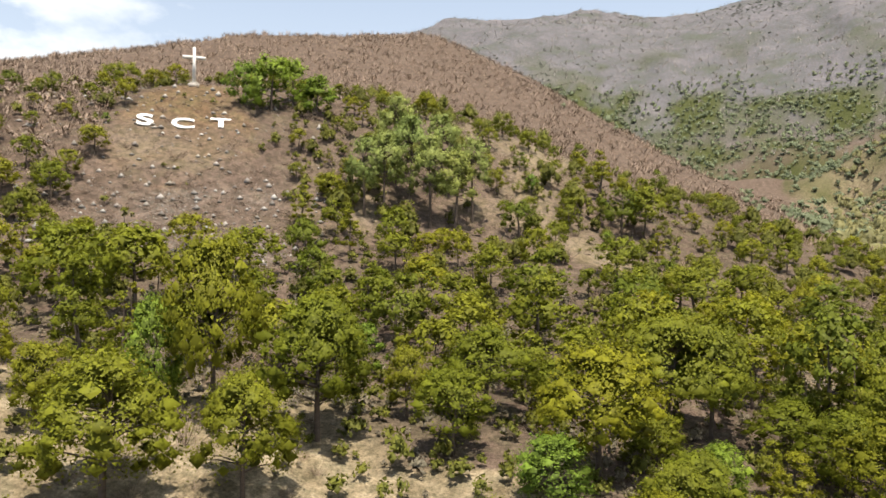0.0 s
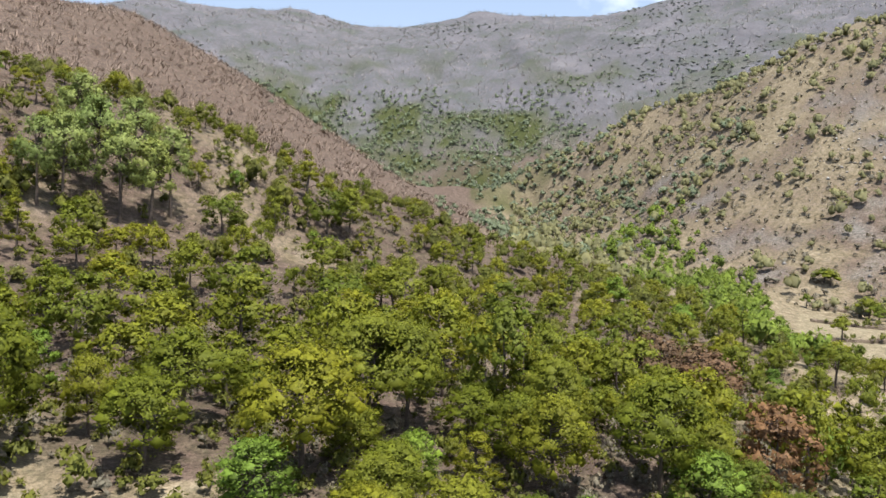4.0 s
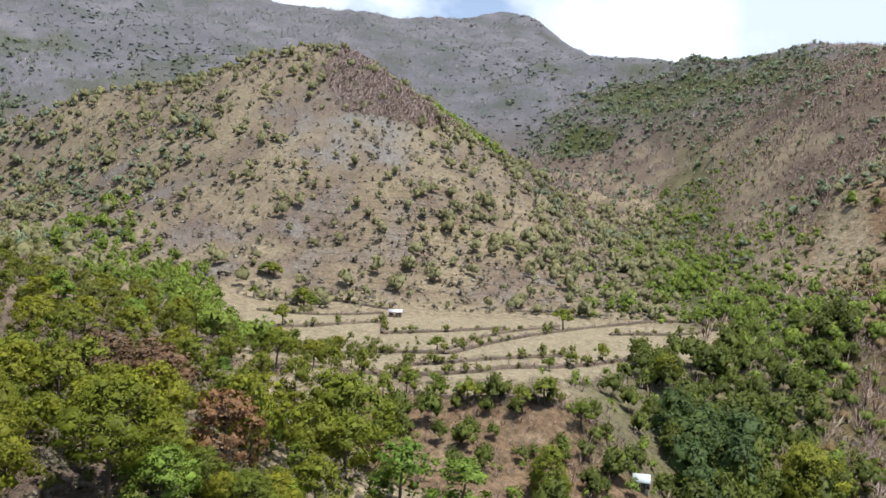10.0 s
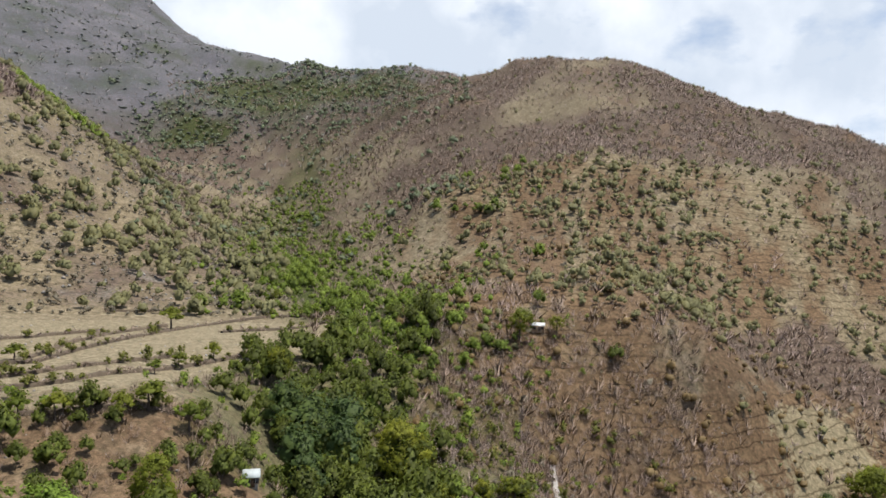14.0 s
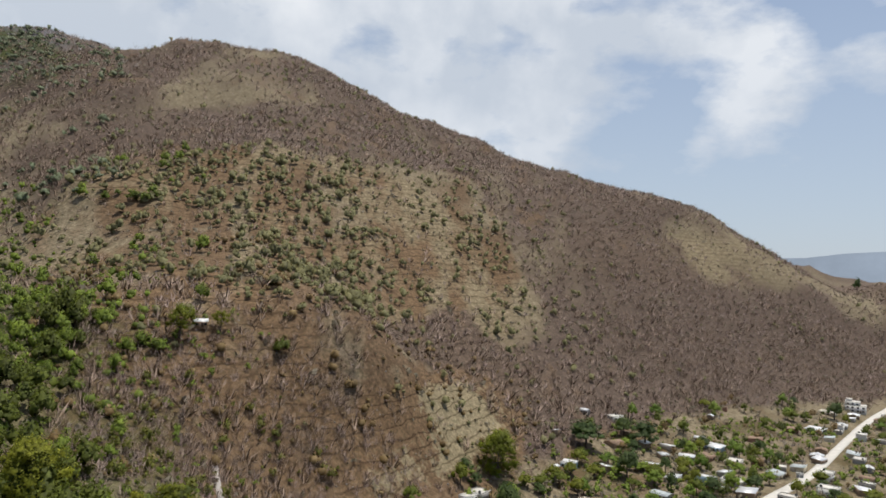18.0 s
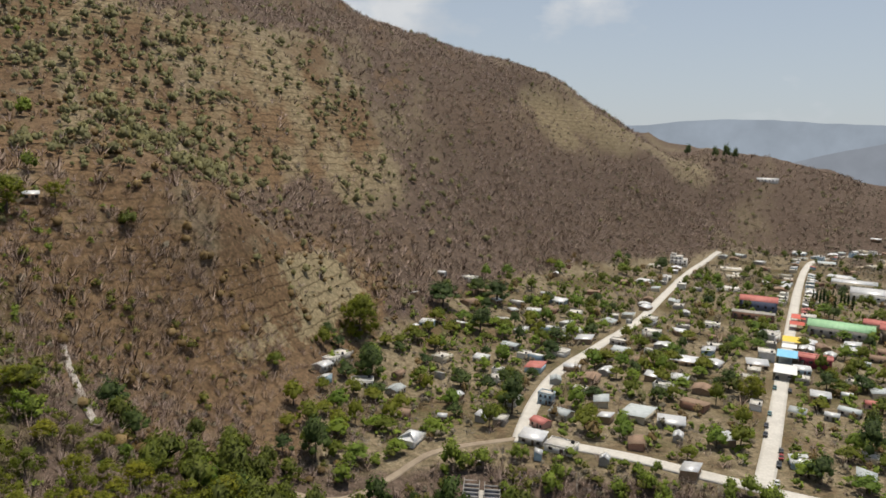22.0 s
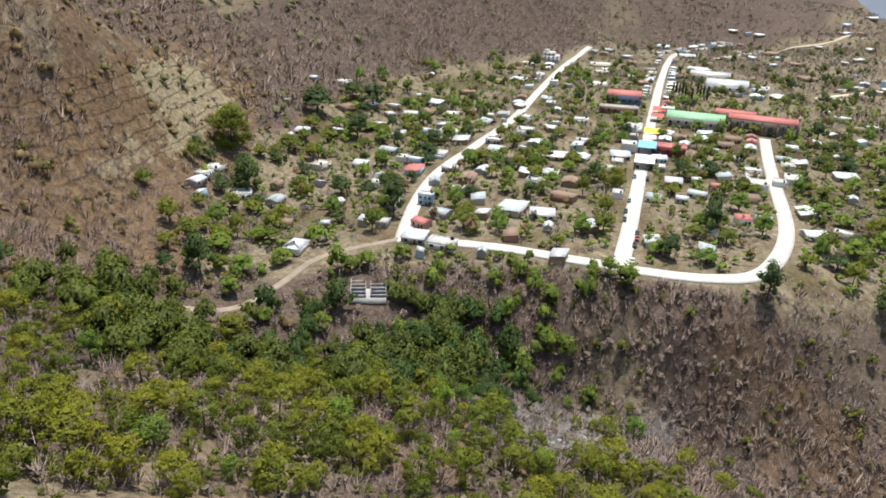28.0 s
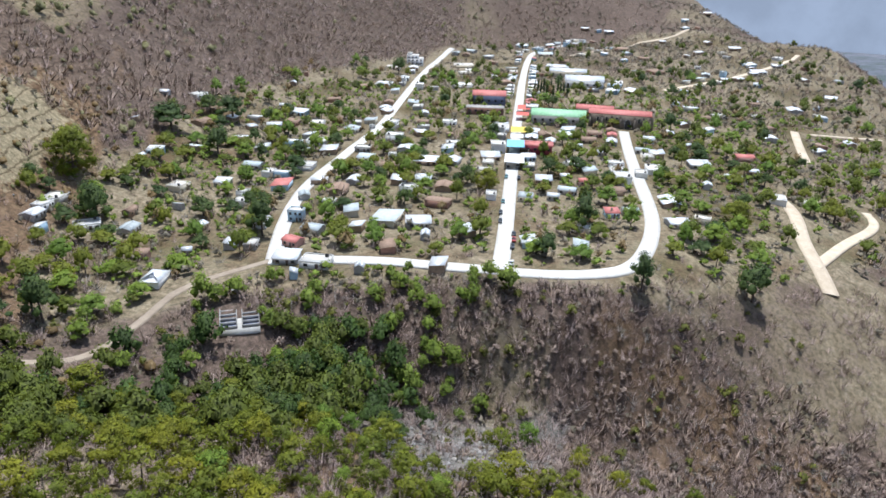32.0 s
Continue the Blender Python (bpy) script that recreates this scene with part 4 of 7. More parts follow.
def stuff(name, label, category, templates, points, material, scales, rng, squash=(0.8, 1.2)):
    """One mesh of many copies of the templates, set on the ground."""
    x, y, z = points
    n = len(x)
    which = rng.randint(0, len(templates), n)
    allv, allf, alln, base = [], [], [], 0
    turn = rng.uniform(0, 2 * math.pi, n)
    sz = scales * rng.uniform(*squash, n)
    for k, (tv, tf, tn) in enumerate(templates):
        sel = np.nonzero(which == k)[0]
        if not len(sel):
            continue
        c, s = np.cos(turn[sel])[:, None], np.sin(turn[sel])[:, None]
        sc = scales[sel][:, None]
        vx = (tv[:, 0] * c - tv[:, 1] * s) * sc + x[sel][:, None]
        vy = (tv[:, 0] * s + tv[:, 1] * c) * sc + y[sel][:, None]
        vz = tv[:, 2] * sz[sel][:, None] + z[sel][:, None] - 0.1
        allv.append(np.stack([vx, vy, vz], -1).reshape(-1, 3))
        if tn is not None:
            nx, ny = tn[:, 0] * c - tn[:, 1] * s, tn[:, 0] * s + tn[:, 1] * c
            alln.append(np.stack([nx, ny, np.broadcast_to(tn[:, 2], nx.shape)], -1).reshape(-1, 3))
        allf.append((tf[None] + (np.arange(len(sel)) * len(tv))[:, None, None]).reshape(-1, tf.shape[1]) + base)
        base += len(sel) * len(tv)
    ob = new(name, mesh_from(name, np.concatenate(allv), np.concatenate(allf), material, False, np.concatenate(alln) if alln else None))
    return tagged(ob, label, category, kind="stuff")


def bush_template(seed, count, leaf, wide=1.0, tall=0.95, slim=(0.4, 0.8), fill=0.9, parts=7, shape=(OCT, OCT_F)):
    rng = np.random.RandomState(seed)
    blobs, heart = dome(rng, 0.0, tall, wide, parts - 1)
    if parts < 3:
        u = rng.uniform(-0.1, 0.1, 4)
        blobs = [(u[0], u[1], 0.42 * tall, 0.44 * wide, 0.46 * tall), (0.2 + u[2], u[3], 0.30 * tall, 0.34 * wide, 0.34 * tall)][:parts]
    return leafy(rng, blobs, count, leaf, 0.6, slim, shape, fill, heart)

# ---- streets ----


def ribbon(name, line, width, material, label, lift=0.22, steps=10, widths=None):
    """A paved strip with a real edge, draped over the ground along (bearing, distance) corners."""
    p = along([(b, r, 0) for b, r in line], steps)
    x, y = polar(p[:, 0], p[:, 1])
    k = 4
    for _ in range(2):
        xs, ys = x.copy(), y.copy()
        for i in range(1, len(x) - 1):
            a, c = max(0, i - k), min(len(x), i + k + 1)
            m = min(i - a, c - 1 - i)
            xs[i], ys[i] = x[i - m:i + m + 1].mean(), y[i - m:i + m + 1].mean()
        x, y = xs, ys
    tx, ty = np.gradient(x), np.gradient(y)
    ln = np.hypot(tx, ty) + 1e-9
    nx, ny = -ty / ln, tx / ln
    across = np.array([-0.5, -0.5, -0.25, 0, 0.25, 0.5, 0.5]) * width
    px = x[:, None] + nx[:, None] * across
    py = y[:, None] + ny[:, None] * across
    pz = ground_z(px, py)
    crown = pz[:, 1:6].max(axis=1, keepdims=True) * 0.5 + pz * 0.5
    pz = np.maximum(crown, pz) + lift
    pz[:, 0] -= lift + 0.8
    pz[:, 6] -= lift + 0.8
    n, m = px.shape
    idx = np.arange(n * m).reshape(n, m)
    faces = np.stack([idx[:-1, :-1], idx[1:, :-1], idx[1:, 1:], idx[:-1, 1:]], -1).reshape(-1, 4)
    ob = new(name, mesh_from(name, np.stack([px, py, pz], -1).reshape(-1, 3), faces, material))
    return tagged(ob, label, "road", kind="structure")


MAIN = [(161.8, 247), (162.1, 285), (162.3, 361), (162.5, 464), (162.8, 740), (163.1, 886), (165.2, 965), (167.6, 1010)]
LEFT = [(142.4, 263), (143.3, 302), (145.2, 360), (149.0, 412), (152.7, 522), (155.3, 800), (157.1, 900)]
FRONT = [(142.0, 262), (149.8, 257), (155.7, 251), (161.8, 247), (167.4, 248), (171.6, 254), (173.3, 264), (174.0, 287), (174.2, 317), (173.6, 346), (172.3, 395), (171.4, 450), (171.0, 492)]
TRACK = [(122.0, 214), (126.4, 216), (129.3, 222), (131.2, 229), (133.0, 238), (137, 250), (142.0, 262)]
YARD = [(138.3, 224), (139.3, 219), (140.3, 214)]
STREETS = {"MAIN": MAIN, "LEFT": LEFT, "FRONT": FRONT}
ribbon("road_main", MAIN, 6.8, M_CONCRETE, "pale concrete main street running through the village")
ribbon("road_upper", LEFT, 6.4, M_CONCRETE, "pale concrete street climbing towards the hillside houses", 0.26)
ribbon("road_front", FRONT, 6.8, M_CONCRETE, "pale concrete street curving round the village edge", 0.30)
ribbon("road_track", TRACK, 3.0, M_TRACK, "tan dirt track at the foot of the village")
DIRT = {
    "road_yard": ([(183.2, 590), (183.7, 543), (184.4, 500)], 6.0, "pale dirt yard lane between the last houses"),
    "road_lower": ([(182.4, 413), (183.7, 402), (184.5, 385), (185.1, 353), (186.2, 337), (187.8, 317)], 7.0, "pale dirt road beside the last houses"),
    "road_bend": ([(186.4, 333), (187.2, 351), (188.1, 380), (189.4, 414), (189.6, 432), (188.8, 442)], 5.0, "pale dirt road bending over the slope"),
    "road_side": ([(184.3, 597), (186.7, 630), (188.8, 666)], 3.5, "narrow dirt track over the brown slope"),
    "road_spur": ([(173.7, 668), (176.3, 723), (179.7, 815), (182.5, 949)], 5.0, "dirt road along the far spur"),
    "road_top": ([(166.4, 877), (168.5, 923), (170.6, 970), (171.6, 982), (174.2, 984), (175.7, 1060)], 6.0, "dirt road climbing above the village"),
}
for name, (line, width, label) in DIRT.items():
    ribbon(name, line, width, M_DIRT, label, 0.3)




# ---- vegetation too dense to count ----
veg = np.random.RandomState(7)
BUSH = [bush_template(s, 46, 0.10, 1.0, 0.9, (0.3, 0.6), 0.66, 5) for s in range(6)]
KNOLL = [bush_template(80 + s, 10, 0.13, 1.0, 0.85, parts=1, shape=(ICO, ICO_F)) for s in range(8)]
SHRUB = [bush_template(10 + s, 9, 0.28, 1.0, 0.8, fill=0, parts=3) for s in range(4)]
WOOD = [bush_template(20 + s, 230, 0.048, 1.0, 1.0, (0.35, 0.7), 0.84, 9) for s in range(8)]
WOOD_FAR = [bush_template(30 + s, 90, 0.07, 1.0, 1.0, (0.35, 0.7), 0.82, 6) for s in range(6)]
SOFT_BUSH = [bush_template(110 + s, 26, 0.09, 1.0, 0.8, (0.4, 0.8), 0.95, 3, (ICO, ICO_F)) for s in range(8)]
SOFT_BUSH_S = [bush_template(130 + s, 14, 0.13, 1.0, 0.75, (0.4, 0.8), 0.95, 3) for s in range(6)]
THICK = [bush_template(50 + s, 26, 0.15, 1.0, 0.9, (0.16, 0.4), 0) for s in range(4)] + [bare_parts(55 + s, 1.1, 1.1, 20, 0.014) for s in range(3)]
BRUSH = [bare_parts(90 + s, 1.0, 1.3, 32, 0.012) for s in range(6)]
BRUSH_NEAR = [bare_parts(140 + s, 0.9, 1.7, 130, 0.0045) for s in range(6)]
FUZZ = [bare_parts(100 + s, 1.05, 1.3, 13, 0.040) for s in range(8)]
CLUMP = [bush_template(60 + s, 4, 0.2, 1.0, 0.75, parts=1) for s in range(5)]


def on_street(x, y, clear=6.0):
    hit = np.zeros(len(x), bool)
    for line in (MAIN, LEFT, FRONT, TRACK, YARD, *(d[0] for d in DIRT.values())):
        p = along([(b, r, 0) for b, r in line], 30)
        px, py = polar(p[:, 0], p[:, 1])
        for a, c in zip(px, py):
            hit |= (x - a) ** 2 + (y - c) ** 2 < clear ** 2
    return hit


def rel(x, y):
    return ground_z(x, y) - EYE_Z


def fields_zone(b, r):
    return band(b, 50, 88, 0.8) * smooth(-8, 8, r - field_front(b)) * (1 - smooth(377, 393, r))


def grow(name, label, category, sector, density, keep, templates, material, size, limit=20000, squash=(0.8, 1.2)):
    b, r, x, y, z = scatter(veg, *sector, density, keep, limit)
    ok = ~on_street(x, y, 7.0)
    x, y, z = x[ok], y[ok], z[ok]
    return stuff(name, label, category, templates, (x, y, z), material, size[0] + (size[1] - size[0]) * veg.rand(len(x)) ** 1.8 * 1.12, veg, squash)


def forest(b, r, x, y):
    return np.clip(0.85 + 1.6 * fbm(x, y, 35, 3, 31), 0.05, 1) * (1 - clear_slope(b, r)) * (1 - smooth(52, 60, b + 8 * fbm(x, y, 40, 2, 32)))


OPEN = ("east_open", "flank_tan", "flank_spot", "east_knob", "tan_plot")


def bare_slope(b, r):
    return np.clip(sum(patch(b, r, k) for k in OPEN), 0, 1)


# cone hill
grow("hill_bushes", "scattered olive-green bushes on the stony cone hill", "bushes", (28, 84, 385, 900), 0.010,
     lambda b, r, x, y: np.clip(0.34 + 1.5 * fbm(x, y, 70, 3, 21) + 0.25 * (1 - smooth(36, 45, b)) + 0.35 * smooth(150, 200, rel(x, y)) + 0.40 * smooth(66, 76, b), 0.05, 1) * (1 - 0.75 * patch(b, r, "cone_scree")) * (1 - 0.8 * patch(b, r, "cone_wood")),
     SOFT_BUSH, M_BUSH_S, (6.0, 14.0), 1700)
grow("hill_bushes", "small grey-olive bushes on the stony cone hill", "bushes", (28, 84, 385, 900), 0.02,
     lambda b, r, x, y: np.clip(0.5 + 1.5 * fbm(x, y, 40, 3, 74), 0.05, 1), SOFT_BUSH_S, M_SHRUB_S, (2.4, 6.0), 2600)
grow("hill_scrub", "low dry scrub between the stones of the cone hill", "scrub", (28, 86, 385, 900), 0.05,
     lambda b, r, x, y: np.clip(0.5 + 1.2 * fbm(x, y, 45, 3, 23), 0.05, 1), SHRUB, M_SHRUB_S, (1.2, 3.4), 4500)
grow("bare_woodland", "leafless mauve-brown woodland near the cone hill's top", "woodland", (54, 72, 630, 860), 0.16,
     lambda b, r, x, y: patch(b, r, "cone_wood"), FUZZ, M_MAUVE, (3.5, 6.5))
grow("ridge_wood", "bright green wood along the cone hill's rib", "wood", (62, 72, 740, 880), 0.05,
     lambda b, r, x, y: patch(b, r, "cone_green_rib"), SOFT_BUSH, M_LUSH_S, (5, 9), 700)
# east mountain
grow("mountain_bushes", "olive bushes on the terraced mountain slope", "bushes", (86, 136, 300, 900), 0.022,
     lambda b, r, x, y: np.clip(0.50 + 2.0 * fbm(x, y, 60, 3, 22), 0.05, 1) * patch(b, r, "east_open") * (1 - 0.5 * smooth(112, 126, b)), SOFT_BUSH, M_BUSH_S, (3.5, 10.0), 1500)
grow("mountain_bushes", "scattered olive bushes over the mountain slopes", "bushes", (86, 165, 300, 1250), 0.010,
     lambda b, r, x, y: np.clip(0.22 + 1.8 * fbm(x, y, 60, 3, 64) - 0.15 * smooth(70, 130, rel(x, y)) - 0.15 * smooth(118, 134, b), 0.02, 1) * (1 - 0.8 * village_zone(b, r)), SOFT_BUSH, M_BUSH_S, (2.6, 8.0), 2200)
grow("mountain_scrub", "low dry scrub and thorn on the mountain slope", "scrub", (88, 170, 240, 1250), 0.05,
     lambda b, r, x, y: np.clip(0.6 + 1.2 * fbm(x, y, 45, 3, 27), 0.1, 1) * (1 - 0.85 * village_zone(b, r)), SHRUB, M_SHRUB_S, (1.4, 4.0), 5500)
grow("bare_woodland", "leafless brown woodland on the upper mountain slopes", "woodland", (86, 166, 250, 1300), 0.06,
     lambda b, r, x, y: np.clip(0.62 + 1.0 * fbm(x, y, 90, 3, 11), 0.03, 1) * (1 - 0.88 * bare_slope(b, r)) * (1 - 0.9 * village_zone(b, r)),
     FUZZ, M_TWIG, (3.5, 7.0), 14000)
grow("bare_thicket", "dense leafless thicket at the mountain foot", "thicket", (94, 160, 215, 1040), 0.10,
     lambda b, r, x, y: np.clip(0.25 * (1 - smooth(-70, -20, rel(x, y))) + 0.7 * patch(b, r, "thicket_low") + 0.6 * patch(b, r, "dark_flank") + 0.7 * fbm(x, y, 60, 3, 28), 0, 1) * (1 - 0.93 * village_zone(b, r)) * (1 - 0.9 * patch(b, r, "tan_plot")),
     BRUSH, M_TWIG, (2.8, 5.5), 5200)
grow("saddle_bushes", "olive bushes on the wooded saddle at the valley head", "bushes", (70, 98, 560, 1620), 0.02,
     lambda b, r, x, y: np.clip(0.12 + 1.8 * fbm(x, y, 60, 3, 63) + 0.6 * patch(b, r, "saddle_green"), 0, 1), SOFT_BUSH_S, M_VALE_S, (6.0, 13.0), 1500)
grow("bare_woodland", "grey-brown leafless woodland on the valley head", "woodland", (74, 98, 560, 1500), 0.04,
     lambda b, r, x, y: np.clip(0.8 - 1.2 * fbm(x, y, 80, 3, 63), 0, 1), FUZZ, M_TWIG, (4, 7), 4200)
grow("bare_thicket", "mauve leafless thicket covering the long mountain flank", "thicket", (100, 158, 340, 1150), 0.05,
     lambda b, r, x, y: np.clip(0.5 + 1.5 * fbm(x, y, 70, 3, 67), 0, 1) * (1 - village_zone(b, r)) * (1 - 0.85 * bare_slope(b, r)), FUZZ, M_MAUVE, (3.0, 6.0), 8000)
grow("bare_shrubs", "rounded leafless brown shrubs on the ravine sides", "shrubs", (118, 200, 120, 258), 0.10,
     lambda b, r, x, y: np.clip(0.55 + 1.8 * fbm(x, y, 30, 3, 60), 0, 1) * (1 - village_zone(b, r)) * (1 - 0.6 * patch(b, r, "knob")) * (1 - 0.6 * patch(b, r, "lush")), BUSH, M_TWIG, (1.4, 3.8), 2600)
# hill behind the cross
grow("bare_woodland", "leafless reddish-brown woodland on the hill behind the cross", "woodland", (-36, 32, 262, 760), 0.06,
     lambda b, r, x, y: np.clip(0.85 + 1.0 * fbm(x, y, 60, 3, 24), 0, 1), FUZZ, M_TWIG, (2.6, 5.0), 9000)
# ravine under the lookout
grow("ravine_scrub", "leafless brown scrub covering the ravine sides", "scrub", (96, 200, 95, 330), 0.20,
     lambda b, r, x, y: np.clip(0.8 + 1.2 * fbm(x, y, 30, 3, 25), 0, 1) * (1 - 0.85 * village_zone(b, r)) * (1 - 0.85 * band(b, 150, 166, 3) * band(r, 150, 188, 8)),
     BRUSH, M_MAUVE, (2.2, 5.5), 5000)
grow("ravine_shrubs", "small olive and tan shrubs on the ravine sides", "shrubs", (96, 200, 95, 262), 0.07,
     lambda b, r, x, y: np.clip(0.5 + 1.5 * fbm(x, y, 25, 3, 29), 0, 1) * (1 - 0.7 * village_zone(b, r)), SHRUB, M_SHRUB_S, (1.0, 3.0), 3000)
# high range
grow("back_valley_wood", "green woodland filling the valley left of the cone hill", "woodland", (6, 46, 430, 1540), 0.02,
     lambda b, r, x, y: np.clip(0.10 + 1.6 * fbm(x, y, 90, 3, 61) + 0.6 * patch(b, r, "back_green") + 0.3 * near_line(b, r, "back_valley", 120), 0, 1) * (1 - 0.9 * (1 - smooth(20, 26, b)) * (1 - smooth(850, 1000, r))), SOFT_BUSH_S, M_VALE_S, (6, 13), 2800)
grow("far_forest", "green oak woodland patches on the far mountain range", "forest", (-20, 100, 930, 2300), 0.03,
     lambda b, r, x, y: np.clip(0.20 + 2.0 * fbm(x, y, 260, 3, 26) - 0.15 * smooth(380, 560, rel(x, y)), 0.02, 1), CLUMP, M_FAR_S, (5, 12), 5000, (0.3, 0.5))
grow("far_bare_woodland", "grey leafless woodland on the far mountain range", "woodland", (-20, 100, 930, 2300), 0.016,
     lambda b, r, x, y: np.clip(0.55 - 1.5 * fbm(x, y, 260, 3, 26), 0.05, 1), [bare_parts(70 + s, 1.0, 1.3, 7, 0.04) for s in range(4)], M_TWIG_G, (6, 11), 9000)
# lush belts
grow("valley_trees", "lush green trees along the valley stream", "trees", (78, 96, 300, 1000), 0.018,
     lambda b, r, x, y: near_line(b, r, "stream", 50) * np.clip(0.6 + 1.5 * fbm(x, y, 30, 2, 35), 0, 1) * (1 - fields_zone(b, r)), WOOD_FAR, M_LUSH_S, (5, 10), 260)
grow("valley_thicket", "leafy undergrowth along the valley stream", "thicket", (76, 108, 260, 1000), 0.03,
     lambda b, r, x, y: np.clip(1.2 * near_line(b, r, "stream", 100) * (0.45 + 2 * fbm(x, y, 40, 2, 36)), 0, 1) * (1 - fields_zone(b, r)), KNOLL, M_LUSH_S, (2.5, 6), 1300)
grow("valley_trees", "lush green trees along the lower valley edge", "trees", (34, 56, 190, 620), 0.024,
     lambda b, r, x, y: np.clip(1.3 - np.abs(b - 49 + (r - 200) * 0.032) / 4.0, 0, 1) * (1 - fields_zone(b, r)), WOOD_FAR, M_LUSH_S, (5, 10), 300)
grow("gorge_trees", "lush green trees along the gorge", "trees", (86, 150, 160, 250), 0.03,
     lambda b, r, x, y: (1 - 0.85 * band(b, 96, 106, 1)) * near_line(b, r, "gorge", 32) * np.clip(0.6 + 2.0 * fbm(x, y, 25, 2, 37), 0, 1) * (1 - band(b, 104.5, 109, 0.5)), WOOD, M_GORGE_S, (7, 13), 170)
grow("gorge_wood", "mixed green wood in the side valley below the fields", "wood", (75, 112, 158, 345), 0.032,
     lambda b, r, x, y: np.clip(0.42 + 2.2 * fbm(x, y, 35, 3, 46), 0, 1) * smooth(78, 82, b) * (1 - fields_zone(b, r)) * (1 - band(b, 104.5, 109, 0.5)) * (1 - 0.95 * smooth(94, 98, b)), WOOD, M_GORGE_S, (7, 13), 110)
grow("gorge_wood", "bright yellow-green trees in the side valley", "wood", (76, 108, 165, 640), 0.03,
     lambda b, r, x, y: np.clip(0.35 + 2.2 * fbm(x, y, 30, 3, 62), 0, 1) * (0.15 + patch(b, r, "valley_green")) * (1 - fields_zone(b, r)) * (1 - band(b, 104.5, 109, 0.5)), WOOD, M_LUSH_S, (6, 11), 200)
grow("gorge_thicket", "grey leafless thicket in the side valley", "thicket", (76, 130, 150, 345), 0.05,
     lambda b, r, x, y: np.clip(0.7 + 1.6 * fbm(x, y, 30, 3, 47), 0, 1) * (1 - fields_zone(b, r)), BRUSH, M_TWIG, (2.4, 5.5), 2200)
grow("gorge_shrubs", "green shrubs in the side valley", "shrubs", (58, 112, 110, 345), 0.03,
     lambda b, r, x, y: np.clip(0.5 + 1.8 * fbm(x, y, 30, 3, 48), 0, 1) * (1 - fields_zone(b, r)), BUSH, M_LUSH_S, (1.6, 4.5), 450)
grow("bare_woodland", "leafless brown woodland beside the cleared slope", "woodland", (-36, -25, 182, 275), 0.09,
     lambda b, r, x, y: (0.9 + 0 * b) * (1 - clear_slope(b, r)), THICK, M_TWIG, (2.5, 5.0), 700)
grow("gorge_dark_trees", "dark green dense trees in the gorge below the village", "trees", (118, 156, 172, 224), 0.02,
     lambda b, r, x, y: np.clip(0.5 + 2.2 * fbm(x, y, 30, 3, 73), 0, 1) * (1 - 0.7 * smooth(148, 154, b)), WOOD, M_DEEP_S, (6, 12), 150)
grow("village_edge_trees", "green trees on the bank below the front street", "trees", (126, 164, 198, 246), 0.03,
     lambda b, r, x, y: np.clip(0.75 + 1.8 * fbm(x, y, 25, 3, 65), 0, 1) * (1 - smooth(156, 164, b)) * (1 - band(b, 146, 151, 1) * band(r, 218, 240, 4)), WOOD, M_LUSH_S, (4.5, 9.5), 80)
grow("ravine_thicket", "brown leafless thicket on the ravine sides", "thicket", (138, 198, 125, 255), 0.12,
     lambda b, r, x, y: np.clip(0.55 + 1.8 * fbm(x, y, 22, 3, 68), 0, 1) * (1 - village_zone(b, r)) * (1 - 0.8 * band(b, 150, 166, 3) * band(r, 150, 188, 8)), BRUSH, M_MAUVE, (2.5, 5.5), 2600)
grow("ravine_mauve_thicket", "mauve leafless bushes on the ravine sides", "thicket", (150, 198, 150, 262), 0.12,
     lambda b, r, x, y: np.clip(0.4 + 2.2 * fbm(x, y, 26, 3, 71), 0, 1) * (1 - village_zone(b, r)) * (1 - 0.9 * band(b, 150, 166, 3) * band(r, 150, 188, 8)), FUZZ, M_TWIG, (2.4, 5.0), 4200)
grow("ravine_grey_thicket", "pale grey leafless thicket on the ravine sides", "thicket", (140, 198, 120, 255), 0.06,
     lambda b, r, x, y: np.clip(0.35 + 2.2 * fbm(x, y, 28, 3, 66), 0, 1) * (1 - village_zone(b, r)), BRUSH, M_TWIG_G, (2.2, 5.0), 1500)
grow("ravine_bushes", "olive and green bushes on the ravine sides", "bushes", (96, 190, 92, 300), 0.04,
     lambda b, r, x, y: np.clip(0.45 + 2.0 * fbm(x, y, 35, 3, 55), 0, 1) * (1 - village_zone(b, r)) * (1 - 0.6 * smooth(160, 172, b)) * (1 - 0.85 * band(b, 150, 166, 2) * band(r, 148, 190, 6)), BUSH, M_WOOD_S, (2.0, 5.6), 800)
# forest on the near hillside, past the trees that stand singly
grow("near_forest", "olive-green pine and oak forest on the hillside", "forest", (-36, 62, 128, 285), 0.022,
     lambda b, r, x, y: forest(b, r, x, y) * (1 - 0.75 * (1 - smooth(-29, -27, b)) * smooth(180, 205, r)), WOOD, M_WOOD_S, (3.5, 8), 330)
grow("forest_scrub", "leafless grey-brown scrub between the forest trees", "scrub", (-36, 66, 48, 285), 0.05,
     lambda b, r, x, y: np.clip(0.35 + 0.4 * smooth(105, 140, r) + 1.5 * fbm(x, y, 30, 3, 38), 0, 1) * (1 - smooth(50, 54, b))  * (1 - 0.8 * clear_slope(b, r)), BRUSH_NEAR, M_TWIG, (1.6, 4.0), 1000)
